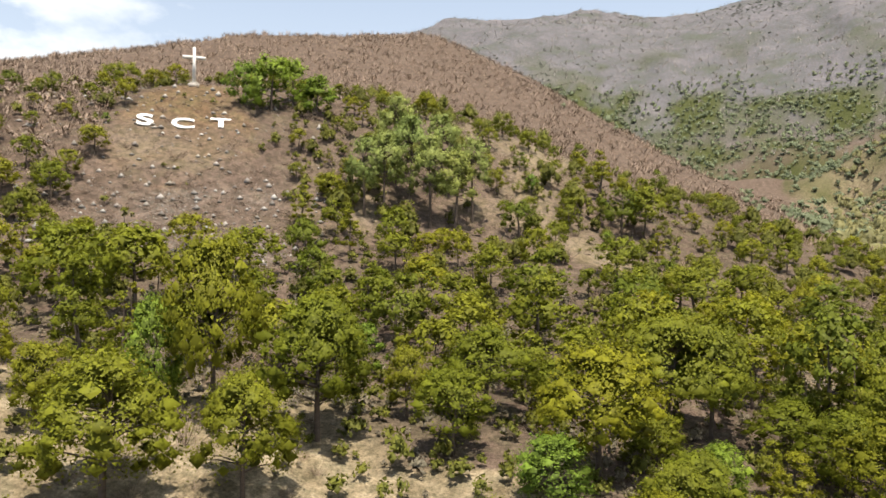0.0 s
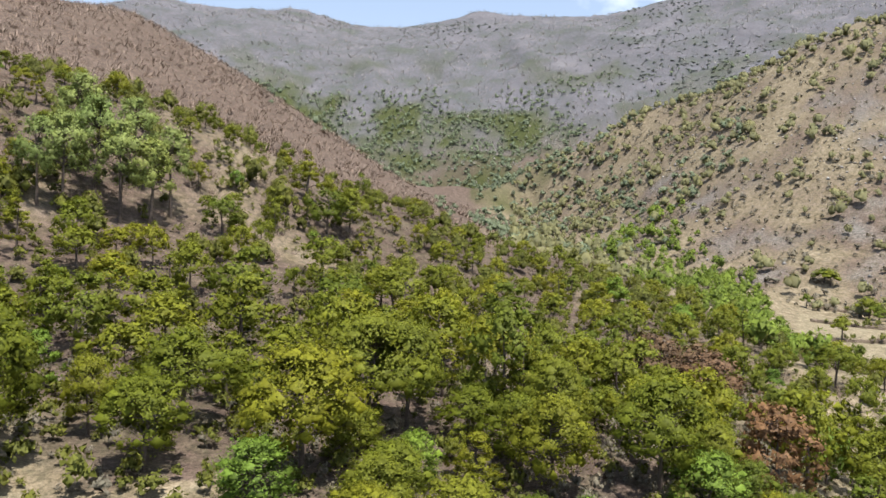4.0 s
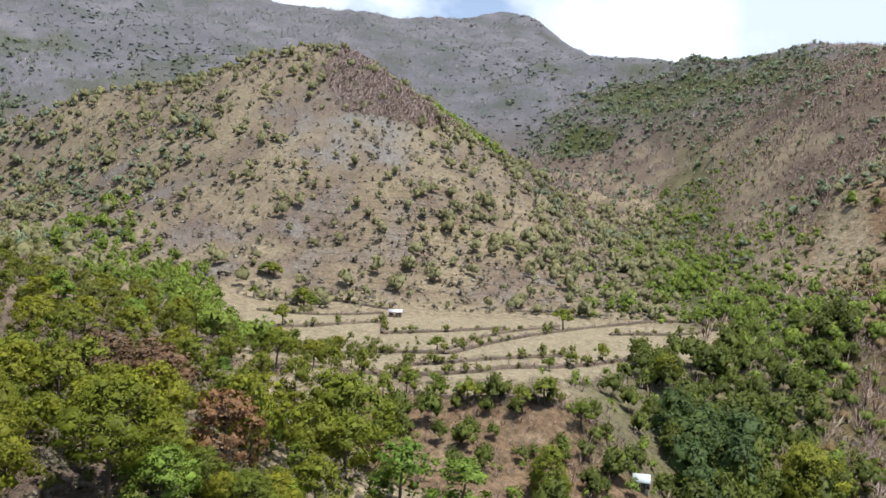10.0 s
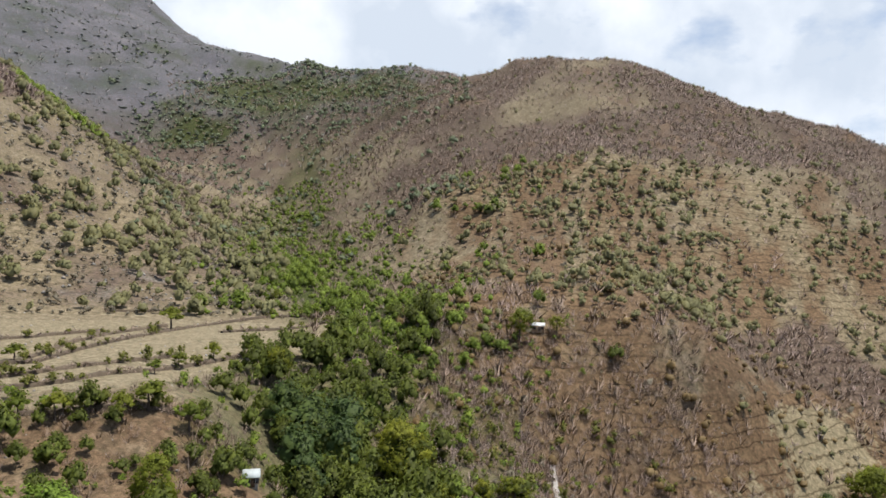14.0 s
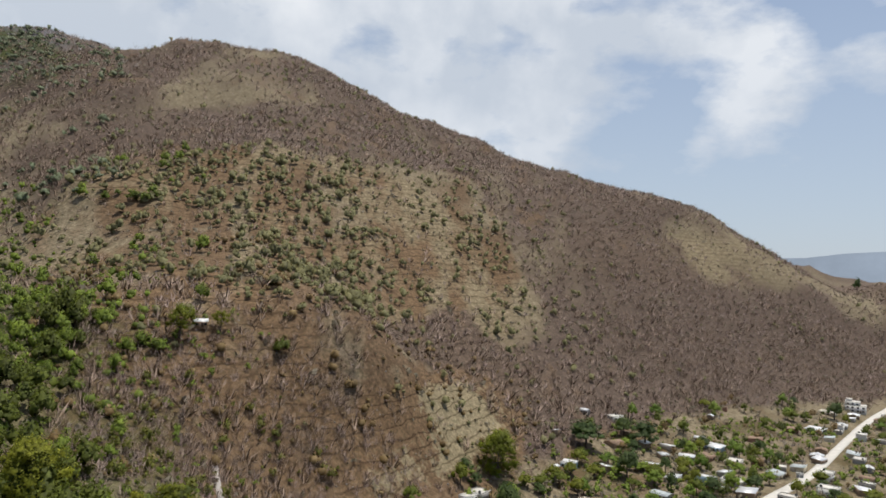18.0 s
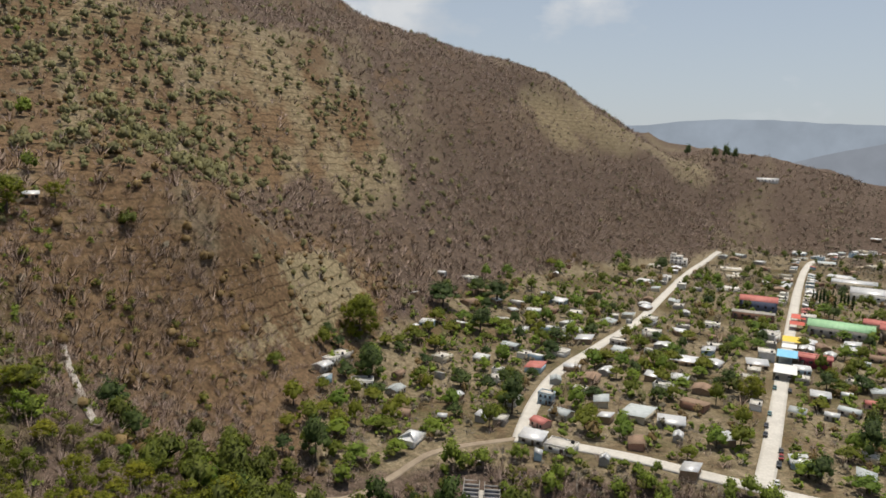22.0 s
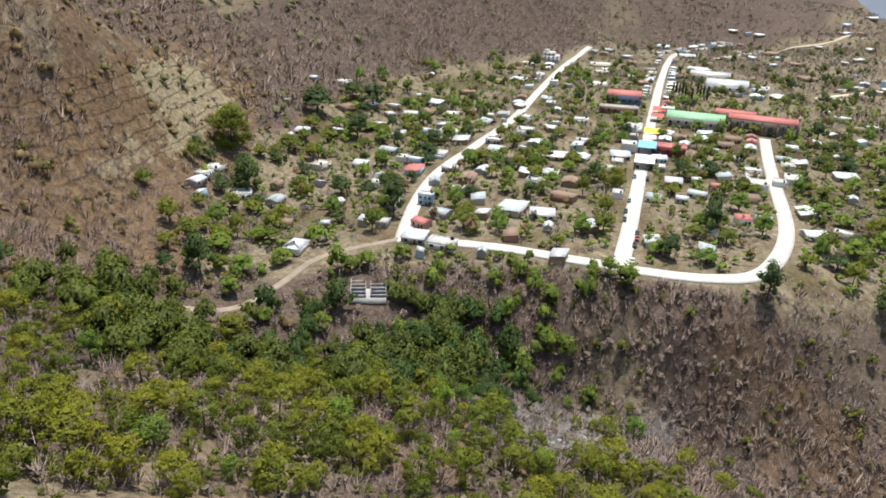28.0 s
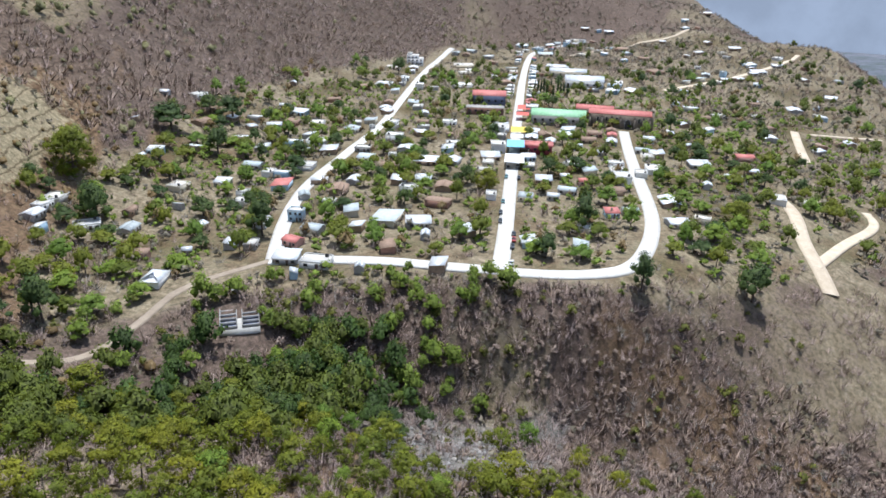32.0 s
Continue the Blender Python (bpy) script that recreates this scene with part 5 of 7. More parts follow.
grow("forest_shrubs", "green undergrowth between the forest trees", "shrubs", (-36, 64, 45, 285), 0.06,
     lambda b, r, x, y: np.clip(0.5 + 1.5 * fbm(x, y, 22, 3, 39), 0, 1) * (1 - 0.85 * clear_slope(b, r)), BUSH, M_WOOD_S, (1.2, 4.0), 2600)
grow("forest_undergrowth", "low dry olive-brown undergrowth between the forest trees", "scrub", (-36, 60, 52, 150), 0.16,
     lambda b, r, x, y: np.clip(0.7 + 1.6 * fbm(x, y, 16, 3, 77), 0, 1) * (1 - 0.75 * patch(b, r, "bare_gap")), BUSH, M_SHRUB_S, (0.8, 2.6), 1900)
grow("forest_undergrowth", "low green undergrowth between the forest trees", "scrub", (-10, 60, 52, 150), 0.12,
     lambda b, r, x, y: np.clip(0.6 + 1.8 * fbm(x, y, 16, 3, 78), 0, 1) * (1 - 0.75 * patch(b, r, "bare_gap")), BUSH, M_WOOD_S, (1.0, 3.0), 1100)
grow("slope_scrub", "dry scrub on the cleared slope below the letters", "scrub", (-31, -12, 150, 246), 0.30,
     lambda b, r, x, y: 0.25 + 0.6 * (1 - smooth(185, 205, r)), BRUSH_NEAR, M_TWIG, (0.8, 2.2), 1000)
grow("bank_trees", "small green trees on the eroded bank below the fields", "trees", (56, 84, 118, 186), 0.02,
     lambda b, r, x, y: np.clip(0.45 + 2.2 * fbm(x, y, 25, 3, 72), 0, 1), WOOD, M_GORGE_S, (3.5, 8), 60)
grow("bank_scrub", "dry brown scrub on the eroded bank below the fields", "scrub", (56, 92, 110, 195), 0.12,
     lambda b, r, x, y: np.clip(0.6 + 1.4 * fbm(x, y, 20, 3, 41), 0, 1), BRUSH, M_TWIG, (1.2, 3.2), 1300)
grow("ridge_shrubs", "yellow-green shrubs on the ridge below the lookout", "shrubs", (94, 172, 80, 150), 0.06,
     lambda b, r, x, y: np.clip(0.6 + 1.5 * fbm(x, y, 25, 3, 42), 0, 1), BUSH, M_WOOD_S, (1.8, 4.2), 1600)
grow("village_gardens", "green garden shrubs among the village houses", "shrubs", (126, 190, 238, 640), 0.030,
     lambda b, r, x, y: np.clip(0.6 + 1.5 * fbm(x, y, 40, 3, 34), 0, 1) * village_zone(b, r), SOFT_BUSH_S, M_LUSH_S, (2.0, 6.0), 3600)
grow("village_shrubs", "grey leafless shrubs on the village plots", "shrubs", (124, 192, 238, 1000), 0.030,
     lambda b, r, x, y: np.clip(0.55 + 1.6 * fbm(x, y, 35, 3, 53), 0, 1) * village_zone(b, r), BRUSH, M_TWIG_G, (2.0, 4.6), 3000)
grow("village_shrubs", "dry tan shrubs on the village plots", "shrubs", (124, 192, 238, 1000), 0.030,
     lambda b, r, x, y: np.clip(0.5 + 1.8 * fbm(x, y, 35, 3, 54), 0, 1) * village_zone(b, r), SOFT_BUSH_S, M_SHRUB_S, (1.8, 5.0), 3200)
grow("slope_shrubs", "brown and olive shrubs on the slope beyond the village", "shrubs", (164, 197, 300, 1300), 0.02,
     lambda b, r, x, y: np.clip(0.5 + 1.8 * fbm(x, y, 60, 3, 56), 0, 1) * smooth(-40, 40, r - np.interp(b, [164, 174, 182, 190], [900, 640, 420, 320])), SOFT_BUSH_S, M_SHRUB_S, (2.0, 6.0), 3200)
grow("slope_thicket", "leafless brown thicket on the slope beyond the village", "thicket", (164, 197, 300, 1300), 0.02,
     lambda b, r, x, y: np.clip(0.6 + 1.8 * fbm(x, y, 60, 3, 57), 0, 1) * smooth(-40, 40, r - np.interp(b, [164, 174, 182, 190], [900, 640, 420, 320])), FUZZ, M_TWIG, (2.6, 5.5), 4500)
grow("village_trees", "green trees filling the gardens between the houses", "trees", (116, 192, 235, 1000), 0.006,
     lambda b, r, x, y: np.clip(0.6 + 1.6 * fbm(x, y, 50, 3, 52), 0, 1) * village_zone(b, r) * smooth(300, 420, r), WOOD_FAR, M_GORGE_S, (5, 10), 420)
grow("dry_trees", "dry orange-brown trees between the village houses", "trees", (118, 190, 240, 700), 0.004,
     lambda b, r, x, y: np.clip(0.5 + 1.6 * fbm(x, y, 40, 3, 69), 0, 1) * village_zone(b, r), WOOD_FAR, M_DRY_S, (4, 8), 200)
grow("dry_shrubs", "dry orange-brown shrubs at the mountain foot", "shrubs", (93, 132, 200, 480), 0.02,
     lambda b, r, x, y: np.clip(0.4 + 2.0 * fbm(x, y, 45, 3, 70), 0, 1) * (1 - village_zone(b, r)), KNOLL, M_DRY_S, (1.8, 5.5), 900)
grow("village_scrub", "dry scrub and weeds on the empty village plots", "scrub", (116, 197, 225, 1350), 0.012,
     lambda b, r, x, y: np.clip(0.6 + 1.5 * fbm(x, y, 40, 3, 44), 0, 1), THICK, M_TWIG, (1.2, 3.2), 1500)


def stone(seed):
    rng = np.random.RandomState(seed)
    v = np.array([(1, 0, 0), (0, 1, 0), (-1, 0, 0), (0, -1, 0), (0, 0, 0.9), (0, 0, -0.4)], float) * rng.uniform(0.6, 1.1, (6, 1))
    f = np.array([(0, 1, 4), (1, 2, 4), (2, 3, 4), (3, 0, 4), (1, 0, 5), (2, 1, 5), (3, 2, 5), (0, 3, 5)])
    return v, f, None


ROCKS = [stone(s) for s in range(5)]
grow("slope_stones", "pale loose stones on the cleared slope and its bank", "stones", (-33, -11, 152, 250), 0.22,
     lambda b, r, x, y: 0.25 + 0.5 * (1 - smooth(178, 195, r)), ROCKS, M_STONES, (0.3, 1.3), 2000)
grow("hill_stones", "pale outcrop stones on the cone hill", "stones", (34, 80, 400, 800), 0.03,
     lambda b, r, x, y: np.clip(0.3 + 1.8 * fbm(x, y, 50, 3, 12), 0, 1), ROCKS, M_STONES, (0.5, 1.8), 3200)
grow("ridge_stones", "grey broken stones on the bare knob of the ridge", "stones", (146, 172, 138, 200), 0.3,
     lambda b, r, x, y: band(b, 150, 167, 3) * band(r, 150, 188, 6), ROCKS, M_STONES, (0.35, 1.5), 1700)
grow("bank_stones", "loose stones on the eroded bank and the dry plots", "stones", (56, 130, 120, 420), 0.02,
     lambda b, r, x, y: 0.5 + 0 * b, ROCKS, M_STONES, (0.25, 0.8), 900)

# hedges between the terraced fields
HEDGES = [
    [(50, 299), (55.5, 313), (60.6, 340)], [(52, 245), (58, 256), (61.2, 256), (66.3, 252), (72, 300), (77.2, 352), (82.8, 392), (86.5, 394)],
    [(57, 196), (61.7, 199), (68.6, 207), (74.3, 238), (78.9, 266), (82.5, 288), (87.6, 329)], [(62.7, 185), (68.6, 181), (73.5, 181), (77.4, 180)],
    [(70.7, 394), (76.3, 397), (82.7, 480)], [(60.6, 365), (60.5, 300)], [(50.4, 395), (55.9, 405), (61.5, 380)],
]


def earth_bank(line, half=0.9, rise=1.1):
    """A low bank of piled earth and stones along the edge of a field."""
    p = along([(b, r, 0) for b, r in line], 14)
    x, y = polar(p[:, 0], p[:, 1])
    tx, ty = np.gradient(x), np.gradient(y)
    ln = np.hypot(tx, ty) + 1e-9
    rows = []
    for off, up in ((-half, -0.5), (-half * 0.5, rise * 0.8), (half * 0.4, rise), (half, -0.5)):
        px, py = x - ty / ln * off, y + tx / ln * off
        lump = up * (1 + 0.8 * fbm(px, py, 5, 2, 76)) if up > 0 else up
        rows.append(np.stack([px, py, ground_z(px, py) + lump], -1))
    n = len(x)
    idx = np.arange(4 * n).reshape(4, n)
    f = np.stack([idx[:-1, :-1], idx[:-1, 1:], idx[1:, 1:], idx[1:, :-1]], -1).reshape(-1, 4)
    ob = new("field_bank", mesh_from("field_bank", np.concatenate(rows), f, M_BANK))
    return tagged(ob, "low brown earth bank between two dry fields", "bank", kind="structure")


HEDGES += [[(62, 218), (66, 226), (70, 243), (76, 268)], [(66, 262), (71, 318), (75, 352)], [(60.6, 300), (66, 308), (70.5, 330)], [(79, 330), (84, 352), (87.5, 372)], [(50.5, 345), (55.5, 356), (60.5, 372)]]
for k, line in enumerate(HEDGES):
    earth_bank(line)
    p = along([(b, r, 0) for b, r in line], 40)
    n = len(p)
    hb, hr = p[:, 0] + veg.normal(0, 0.25, n), p[:, 1] + veg.normal(0, 1.2, n)
    hx, hy = polar(hb, hr)
    stuff("field_hedge", "dry brown hedge on the bank between two fields", "hedge", THICK, (hx, hy, ground_z(hx, hy)), M_TWIG, veg.uniform(1.0, 2.6, n), veg)
    sel = veg.rand(n) < 0.16
    stuff("field_hedge", "green shrubs along the bank between two fields", "hedge", BUSH, (hx[sel], hy[sel], ground_z(hx[sel], hy[sel])), M_WOOD_S, veg.uniform(1.6, 5.0, sel.sum()), veg)


# ---- single trees: (bearing, distance, height, crown width) ----
PINES = [
    (-29.0, 89, 16.0, 8.4), (29.6, 92, 12.0, 6.7), (-31.9, 79, 8.1, 5.2), (-26.2, 96, 11.5, 6.4), (25.7, 74, 6.6, 6.4), (11.3, 217, 16.2, 9.6), (-12.9, 170, 11.0, 8.0),
]
TALL = [
    (-6.3, 177, 22, 11.9), (-2.5, 178, 23, 12.5), (-0.4, 179, 20.6, 13.5), (-7.9, 178, 19.5, 10.0), (-4.2, 184, 24.7, 13.3), (1.0, 186, 22.0, 11.6), (-5.2, 196, 22.5, 13.0), (-1.6, 194, 22.0, 13.0),
]
OAK = [
    (-19.7, 82, 19.5, 11.8), (-27.5, 65, 13.3, 13.6), (-17.4, 65, 11.2, 9.5), (-11.6, 76, 15.3, 13.1), (-4.3, 83, 8.3, 5.9), (-0.5, 74, 9.0, 9.6), (11.4, 72, 13.0, 13.8),
    (2.2, 85, 10.6, 12.5), (25.3, 87, 6.4, 9.5), (-31.3, 78, 8.0, 6.5), (-25.3, 124, 14.2, 15.3), (-30.1, 121, 14.9, 14.5), (-17.0, 145, 11.0, 13.2), (22.2, 111, 12.7, 13.2),
    (27.0, 107, 11.4, 12.3), (30.1, 94, 9.7, 9.2), (-5.3, 152, 8.6, 10.2), (40.2, 83, 12.6, 12.4), (22.9, 122, 12.0, 11.1), (33.6, 121, 10.3, 11.0), (14.8, 204, 13.8, 13.0),
    (50.5, 106, 13.4, 11.0), (83.4, 250, 13.0, 10.3), (102.9, 321, 13.9, 13.8), (105.9, 328, 9.0, 9.0),
]
BROAD = [
    (-25.9, 238, 9.2, 9.8), (13.0, 202, 12.4, 14.1), (6.3, 136, 12.6, 14.7), (16.6, 88, 13.8, 15.1), (-5.3, 115, 11.3, 13.2), (-0.6, 118, 11.0, 12.0), (18.6, 142, 10.8, 15.0),
    (27.8, 149, 10.8, 14.1), (27.8, 94, 15.0, 11.2), (31.9, 88, 11.1, 9.8), (25.3, 96, 5.7, 7.6), (19.8, 89, 12.8, 11.7), (14.3, 130, 11.6, 14.0), (6.5, 114, 12.6, 15.0),
]
BROAD_FAR = [
    (65.5, 178, 8.4, 7.0), (67.8, 179, 6.9, 7.0), (74.0, 180, 7.7, 9.5), (62.7, 179, 10.7, 5.9), (70.0, 180, 6.1, 6.7), (78.5, 266, 7.4, 6.6), (76.0, 247, 6.3, 7.1),
    (74.3, 232, 4.9, 5.7), (83.1, 257, 11.0, 11.7), (54.1, 390, 11.0, 14.0), (52.5, 306, 10.6, 8.8), (51.3, 433, 8.1, 15.0), (50.2, 390, 7.6, 6.4), (65.1, 261, 5.5, 8.6),
    (75.3, 342, 12.4, 13.0), (77.0, 175, 7.5, 7.3), (51.7, 429, 9.2, 12.0), (54.7, 376, 9.2, 10.7), (59.0, 187, 10.6, 4.7), (83.1, 439, 9.0, 7.2), (72.2, 176, 7.2, 6.0), (60.8, 176, 8.4, 6.2),
]
BRIGHT = [
    (-24.0, 86, 12.2, 8.2), (7.8, 66, 6.2, 8.6), (-15.4, 220, 15.7, 17.7), (-11.8, 222, 12.2, 15.3), (-17.3, 223, 13.2, 12.8), (-13.6, 228, 14.0, 14.0), (43.8, 80, 7.0, 8.9),
    (53.1, 91, 5.3, 6.3), (62.5, 114, 10.2, 11.8), (67.6, 125, 9.0, 13.0), (20.5, 74, 5.5, 6.5), (36.4, 196, 9.5, 10.0), (41.5, 188, 8.0, 9.5),
]
DEEP = [
    (86.0, 212, 22, 22.5), (88.9, 217, 23, 20.7), (84.2, 216, 16.3, 15.0), (88.8, 203, 20.7, 16.3), (85.6, 194, 20.6, 16.2), (86.5, 190, 11.8, 12.4), (83.4, 268, 8.5, 11.0),
    (129.3, 327, 22, 16.9), (138.6, 416, 18.1, 17.5), (141.6, 290, 22, 13.9), (152.9, 714, 22, 18.8), (138.3, 490, 15.4, 16.3), (135.4, 446, 22, 26.1), (139.9, 484, 22, 24.2),
    (129.4, 334, 18.2, 14.4), (124.8, 237, 17.7, 13.8), (174.5, 506, 15.1, 13.5), (168.5, 299, 19.4, 13.0), (182.4, 280, 19.4, 15.1), (173.8, 248, 16.2, 11.2), (109.0, 224, 13, 11.0), (110.6, 212, 11, 10.0),
]
YELLOW = [
    (57.9, 139, 18.2, 20.4), (74.6, 145, 10.8, 10.2), (93.4, 204, 17.5, 18.1), (128.4, 372, 22, 23.6), (160.3, 346, 10.9, 13.3), (180.2, 344, 12.5, 14.8),
]
RUST = [
    (39.3, 135, 10.5, 13.5), (43.8, 134, 10.5, 14.6), (48.5, 96, 13.0, 12.0), (41.4, 143, 9.0, 12.0),
]


def tree_model(name, label, seed, height, width, bare, kind, count, leaf, foliage, category="tree", group="", corners=4):
    trunk, (cv, cf, cn) = tree_parts(seed, height, width, bare, kind, count, leaf, corners)
    root = new(name)
    root.empty_display_size = 0.5
    part("trunk", mesh_from("trunk", *trunk, M_BARK, True), root)
    part("crown", mesh_from("crown", cv, cf, foliage, False, cn), root)
    tagged(root, label, category, group)
    root["nominal"] = (height, width)
    return root


def plant(models, b, r, height, width, rng, spare):
    """Set a copy of one of the models on the ground; the model itself serves first."""
    models = FINE.get(id(models), models) if r > 92 else models
    model = models[rng.randint(len(models))]
    h0, w0 = model["nominal"]
    x, y, z = spot(b, r)
    sx = width / w0
    m = Matrix.Translation((x, y, z)) @ Matrix.Rotation(rng.uniform(0, 6.28), 4, 'Z') @ Matrix.Diagonal((sx, sx, height / h0, 1))
    if model.name in spare:
        spare.discard(model.name)
        model.matrix_basis = m
        return model
    return copy_thing(model, m @ Matrix.Diagonal((*(1 / v for v in model.scale), 1)))


def species(tag, name, label, kind, bare, foliage, variants, count, leaf, h=10.0, w=7.0, group="", corners=4):
    return [tree_model(name, label, tag * 10 + k, h, w, bare, kind, count, leaf, foliage, "tree", group, corners) for k in range(variants)]


arbor = np.random.RandomState(21)
G_HILL, G_VILLAGE, G_FIELD = "hillside trees", "village trees", "field trees"
L_PINE, L_OAK = "open-crowned yellow-green pine tree on the hillside", "rounded olive-green oak tree on the hillside"
L_BROAD, L_FLAT = "mid-green broadleaf tree with a rounded crown", "flat-topped olive tree with a bare trunk"
L_BRIGHT = "bright green dense round tree"
talls = species(13, "pine_tree", "tall light-green pine with a clear trunk", "umbrella", 0.42, M_TALL, 4, 3600, 0.25, 20, 12, G_HILL)
pines = species(1, "pine_tree", L_PINE, "pine", 0.25, M_PINE, 3, 4200, 0.17, 15, 8, G_HILL)
oaks = species(2, "oak_tree", L_OAK, "round", 0.30, M_PINE, 5, 8000, 0.124, 10, 9, G_HILL)
broads = species(3, "broadleaf_tree", L_BROAD, "round", 0.26, M_BROAD, 4, 8000, 0.122, 10, 9, G_HILL)
flats = species(4, "acacia_tree", L_FLAT, "umbrella", 0.46, M_PINE, 2, 5600, 0.13, 9, 8, G_HILL)
brights = species(5, "broadleaf_tree", L_BRIGHT, "round", 0.06, M_BRIGHT, 2, 6500, 0.122, 8, 8, G_HILL)
pines_b = species(1, "pine_tree", L_PINE, "pine", 0.25, M_PINE, 2, 1300, 0.28, 15, 8, G_HILL, 3)
oaks_b = species(22, "oak_tree", L_OAK, "round", 0.28, M_PINE, 5, 1700, 0.24, 10, 9, G_HILL, 3)
broads_b = species(23, "broadleaf_tree", L_BROAD, "round", 0.24, M_BROAD, 5, 1700, 0.24, 10, 9, G_HILL, 3)
flats_b = species(24, "acacia_tree", L_FLAT, "umbrella", 0.45, M_PINE, 3, 1300, 0.25, 9, 8, G_HILL, 3)
brights_b = species(25, "broadleaf_tree", L_BRIGHT, "round", 0.06, M_BRIGHT, 3, 1700, 0.235, 8, 8, G_HILL, 3)
yellows = species(6, "broadleaf_tree", "large yellow-green leafy tree", "round", 0.06, M_YELLOW, 2, 7000, 0.20, 12, 13, G_HILL)
rusts = species(7, "broadleaf_tree", "dry tree with rust-brown withered leaves", "round", 0.2, M_RUST, 2, 2200, 0.2, 9, 8, G_HILL)
deeps = species(8, "mango_tree", "dark green dense broadleaf tree", "round", 0.05, M_DEEP, 3, 500, 0.32, 12, 9, G_VILLAGE, 3)
gardens = species(9, "garden_tree", "green leafy garden tree between the houses", "round", 0.10, M_BROAD, 3, 260, 0.32, 8, 7, G_VILLAGE, 3)
limes = species(10, "garden_tree", "bright green garden tree between the houses", "round", 0.08, M_BRIGHT, 2, 260, 0.32, 8, 7, G_VILLAGE, 3)
fieldtrees = species(11, "oak_tree", "small olive tree standing on the field edge", "round", 0.22, M_BROAD, 3, 300, 0.28, 9, 6, G_FIELD, 3)
cypresses = species(12, "cypress_tree", "dark narrow cypress beside the main street", "column", 0.05, M_DEEP, 2, 240, 0.28, 12, 2.6, G_VILLAGE, 3)
FINE = {id(a): c for a, c in ((oaks, oaks_b), (broads, broads_b), (pines, pines_b), (flats, flats_b), (brights, brights_b))}
spare = {o.name for o in scene.objects if o.parent is None and "nominal" in o}

for b, r, h, w in PINES:
    plant(pines, b, r, h, w, arbor, spare)
for b, r, h, w in TALL:
    plant(talls, b, r, h, w, arbor, spare)
for b, r, h, w in OAK:
    plant(oaks, b, r, h, w, arbor, spare)
for b, r, h, w in BROAD:
    plant(broads, b, r, h, w, arbor, spare)
for b, r, h, w in BROAD_FAR:
    plant(fieldtrees, b, r, min(h, 11), max(w, 4), arbor, spare)
for b, r, h, w in BRIGHT:
    plant(brights, b, r, h, w, arbor, spare)
for b, r, h, w in DEEP:
    plant(deeps, b, r, min(h, 18), max(w, 7), arbor, spare)
for b, r, h, w in YELLOW:
    plant(yellows, b, r, h, w, arbor, spare)
for b, r, h, w in RUST:
    plant(rusts, b, r, h, w, arbor, spare)

# the rest of the near forest, tree by tree
taken = [(*polar(b, r), 0.42 * w) for b, r, _, w in PINES + TALL + OAK + BROAD + BRIGHT + YELLOW + RUST]
b, r, x, y, z = scatter(arbor, -36, 60, 54, 262, 0.05, lambda b, r, x, y: forest(b, r, x, y) * (1 - 0.9 * patch(b, r, "bare_gap")), 6000)
for bb, rr, xx, yy in zip(b, r, x, y):
    if len(taken) > 740:
        break
    size = arbor.uniform(5.0, 11.5)
    open_wood = (1 - smooth(-4, 14, bb)) * (1 - smooth(96, 112, rr))
    size *= 1 - 0.25 * smooth(150, 200, rr)
    own = 0.40 * size + 1.0 + 2.2 * open_wood + 1.6 * smooth(150, 200, rr) - 1.7 * smooth(6, 16, bb) * (1 - smooth(125, 155, rr))
    if any((xx - u) ** 2 + (yy - v) ** 2 < (own + w) ** 2 * 0.8 for u, v, w in taken):
        continue
    taken.append((xx, yy, own - 1.0))
    q = arbor.rand()
    if q < 0.45:
        plant(oaks, bb, rr, size, size * arbor.uniform(0.85, 1.2), arbor, spare)
    elif q < 0.72:
        plant(broads, bb, rr, size, size * arbor.uniform(0.85, 1.15), arbor, spare)
    elif q < 0.87:
        plant(flats, bb, rr, size * 0.95, size * arbor.uniform(0.85, 1.1), arbor, spare)
    elif q < 0.94:
        plant(pines, bb, rr, size * 1.15, size * arbor.uniform(0.55, 0.7), arbor, spare)
    else:
        plant(brights, bb, rr, size * 0.7, size * 0.7, arbor, spare)

# trees of the ridge below the lookout
ridge = []
b, r, x, y, z = scatter(arbor, 96, 186, 90, 205, 0.03, lambda b, r, x, y: np.clip(0.9 + 1.5 * fbm(x, y, 30, 3, 33), 0, 1) * (1 - 0.75 * smooth(149, 153, b) * smooth(145, 152, r)) * (1 - 0.6 * smooth(185, 196, r)), 2000)
for bb, rr, xx, yy in zip(b, r, x, y):
    if len(ridge) > 290:
        break
    if any((xx - u) ** 2 + (yy - v) ** 2 < 5.2 ** 2 for u, v in ridge):
        continue
    ridge.append((xx, yy))
    lush = float(smooth(166, 180, rr) * band(bb, 118, 160, 4))
    kinds = (oaks, broads, brights, flats, deeps)[arbor.choice(5, p=[0.40 * (1 - lush), 0.36, 0.12 * (1 - lush), 0.12, 0.52 * lush])]
    tall = arbor.uniform(4.5, 10)
    plant(kinds, bb, rr, tall, tall * arbor.uniform(0.85, 1.15), arbor, spare)
for k in range(11):
    plant(cypresses, 163.75 + 0.26 * k + arbor.uniform(-0.06, 0.06), 612 + arbor.uniform(-12, 14), arbor.uniform(9, 14), arbor.uniform(2.2, 3.2), arbor, spare)
for bb, rr, h in ((154.2, 1243, 27), (156.2, 1228, 24), (157.0, 1232, 30), (157.6, 1236, 26), (186.6, 838, 14)):
    plant(deeps, bb, rr, h, h * 0.55 if rr > 1000 else 16, arbor, spare)

# ---- houses ----
MAIN_DIR = 162.3      # the bearing of the main street


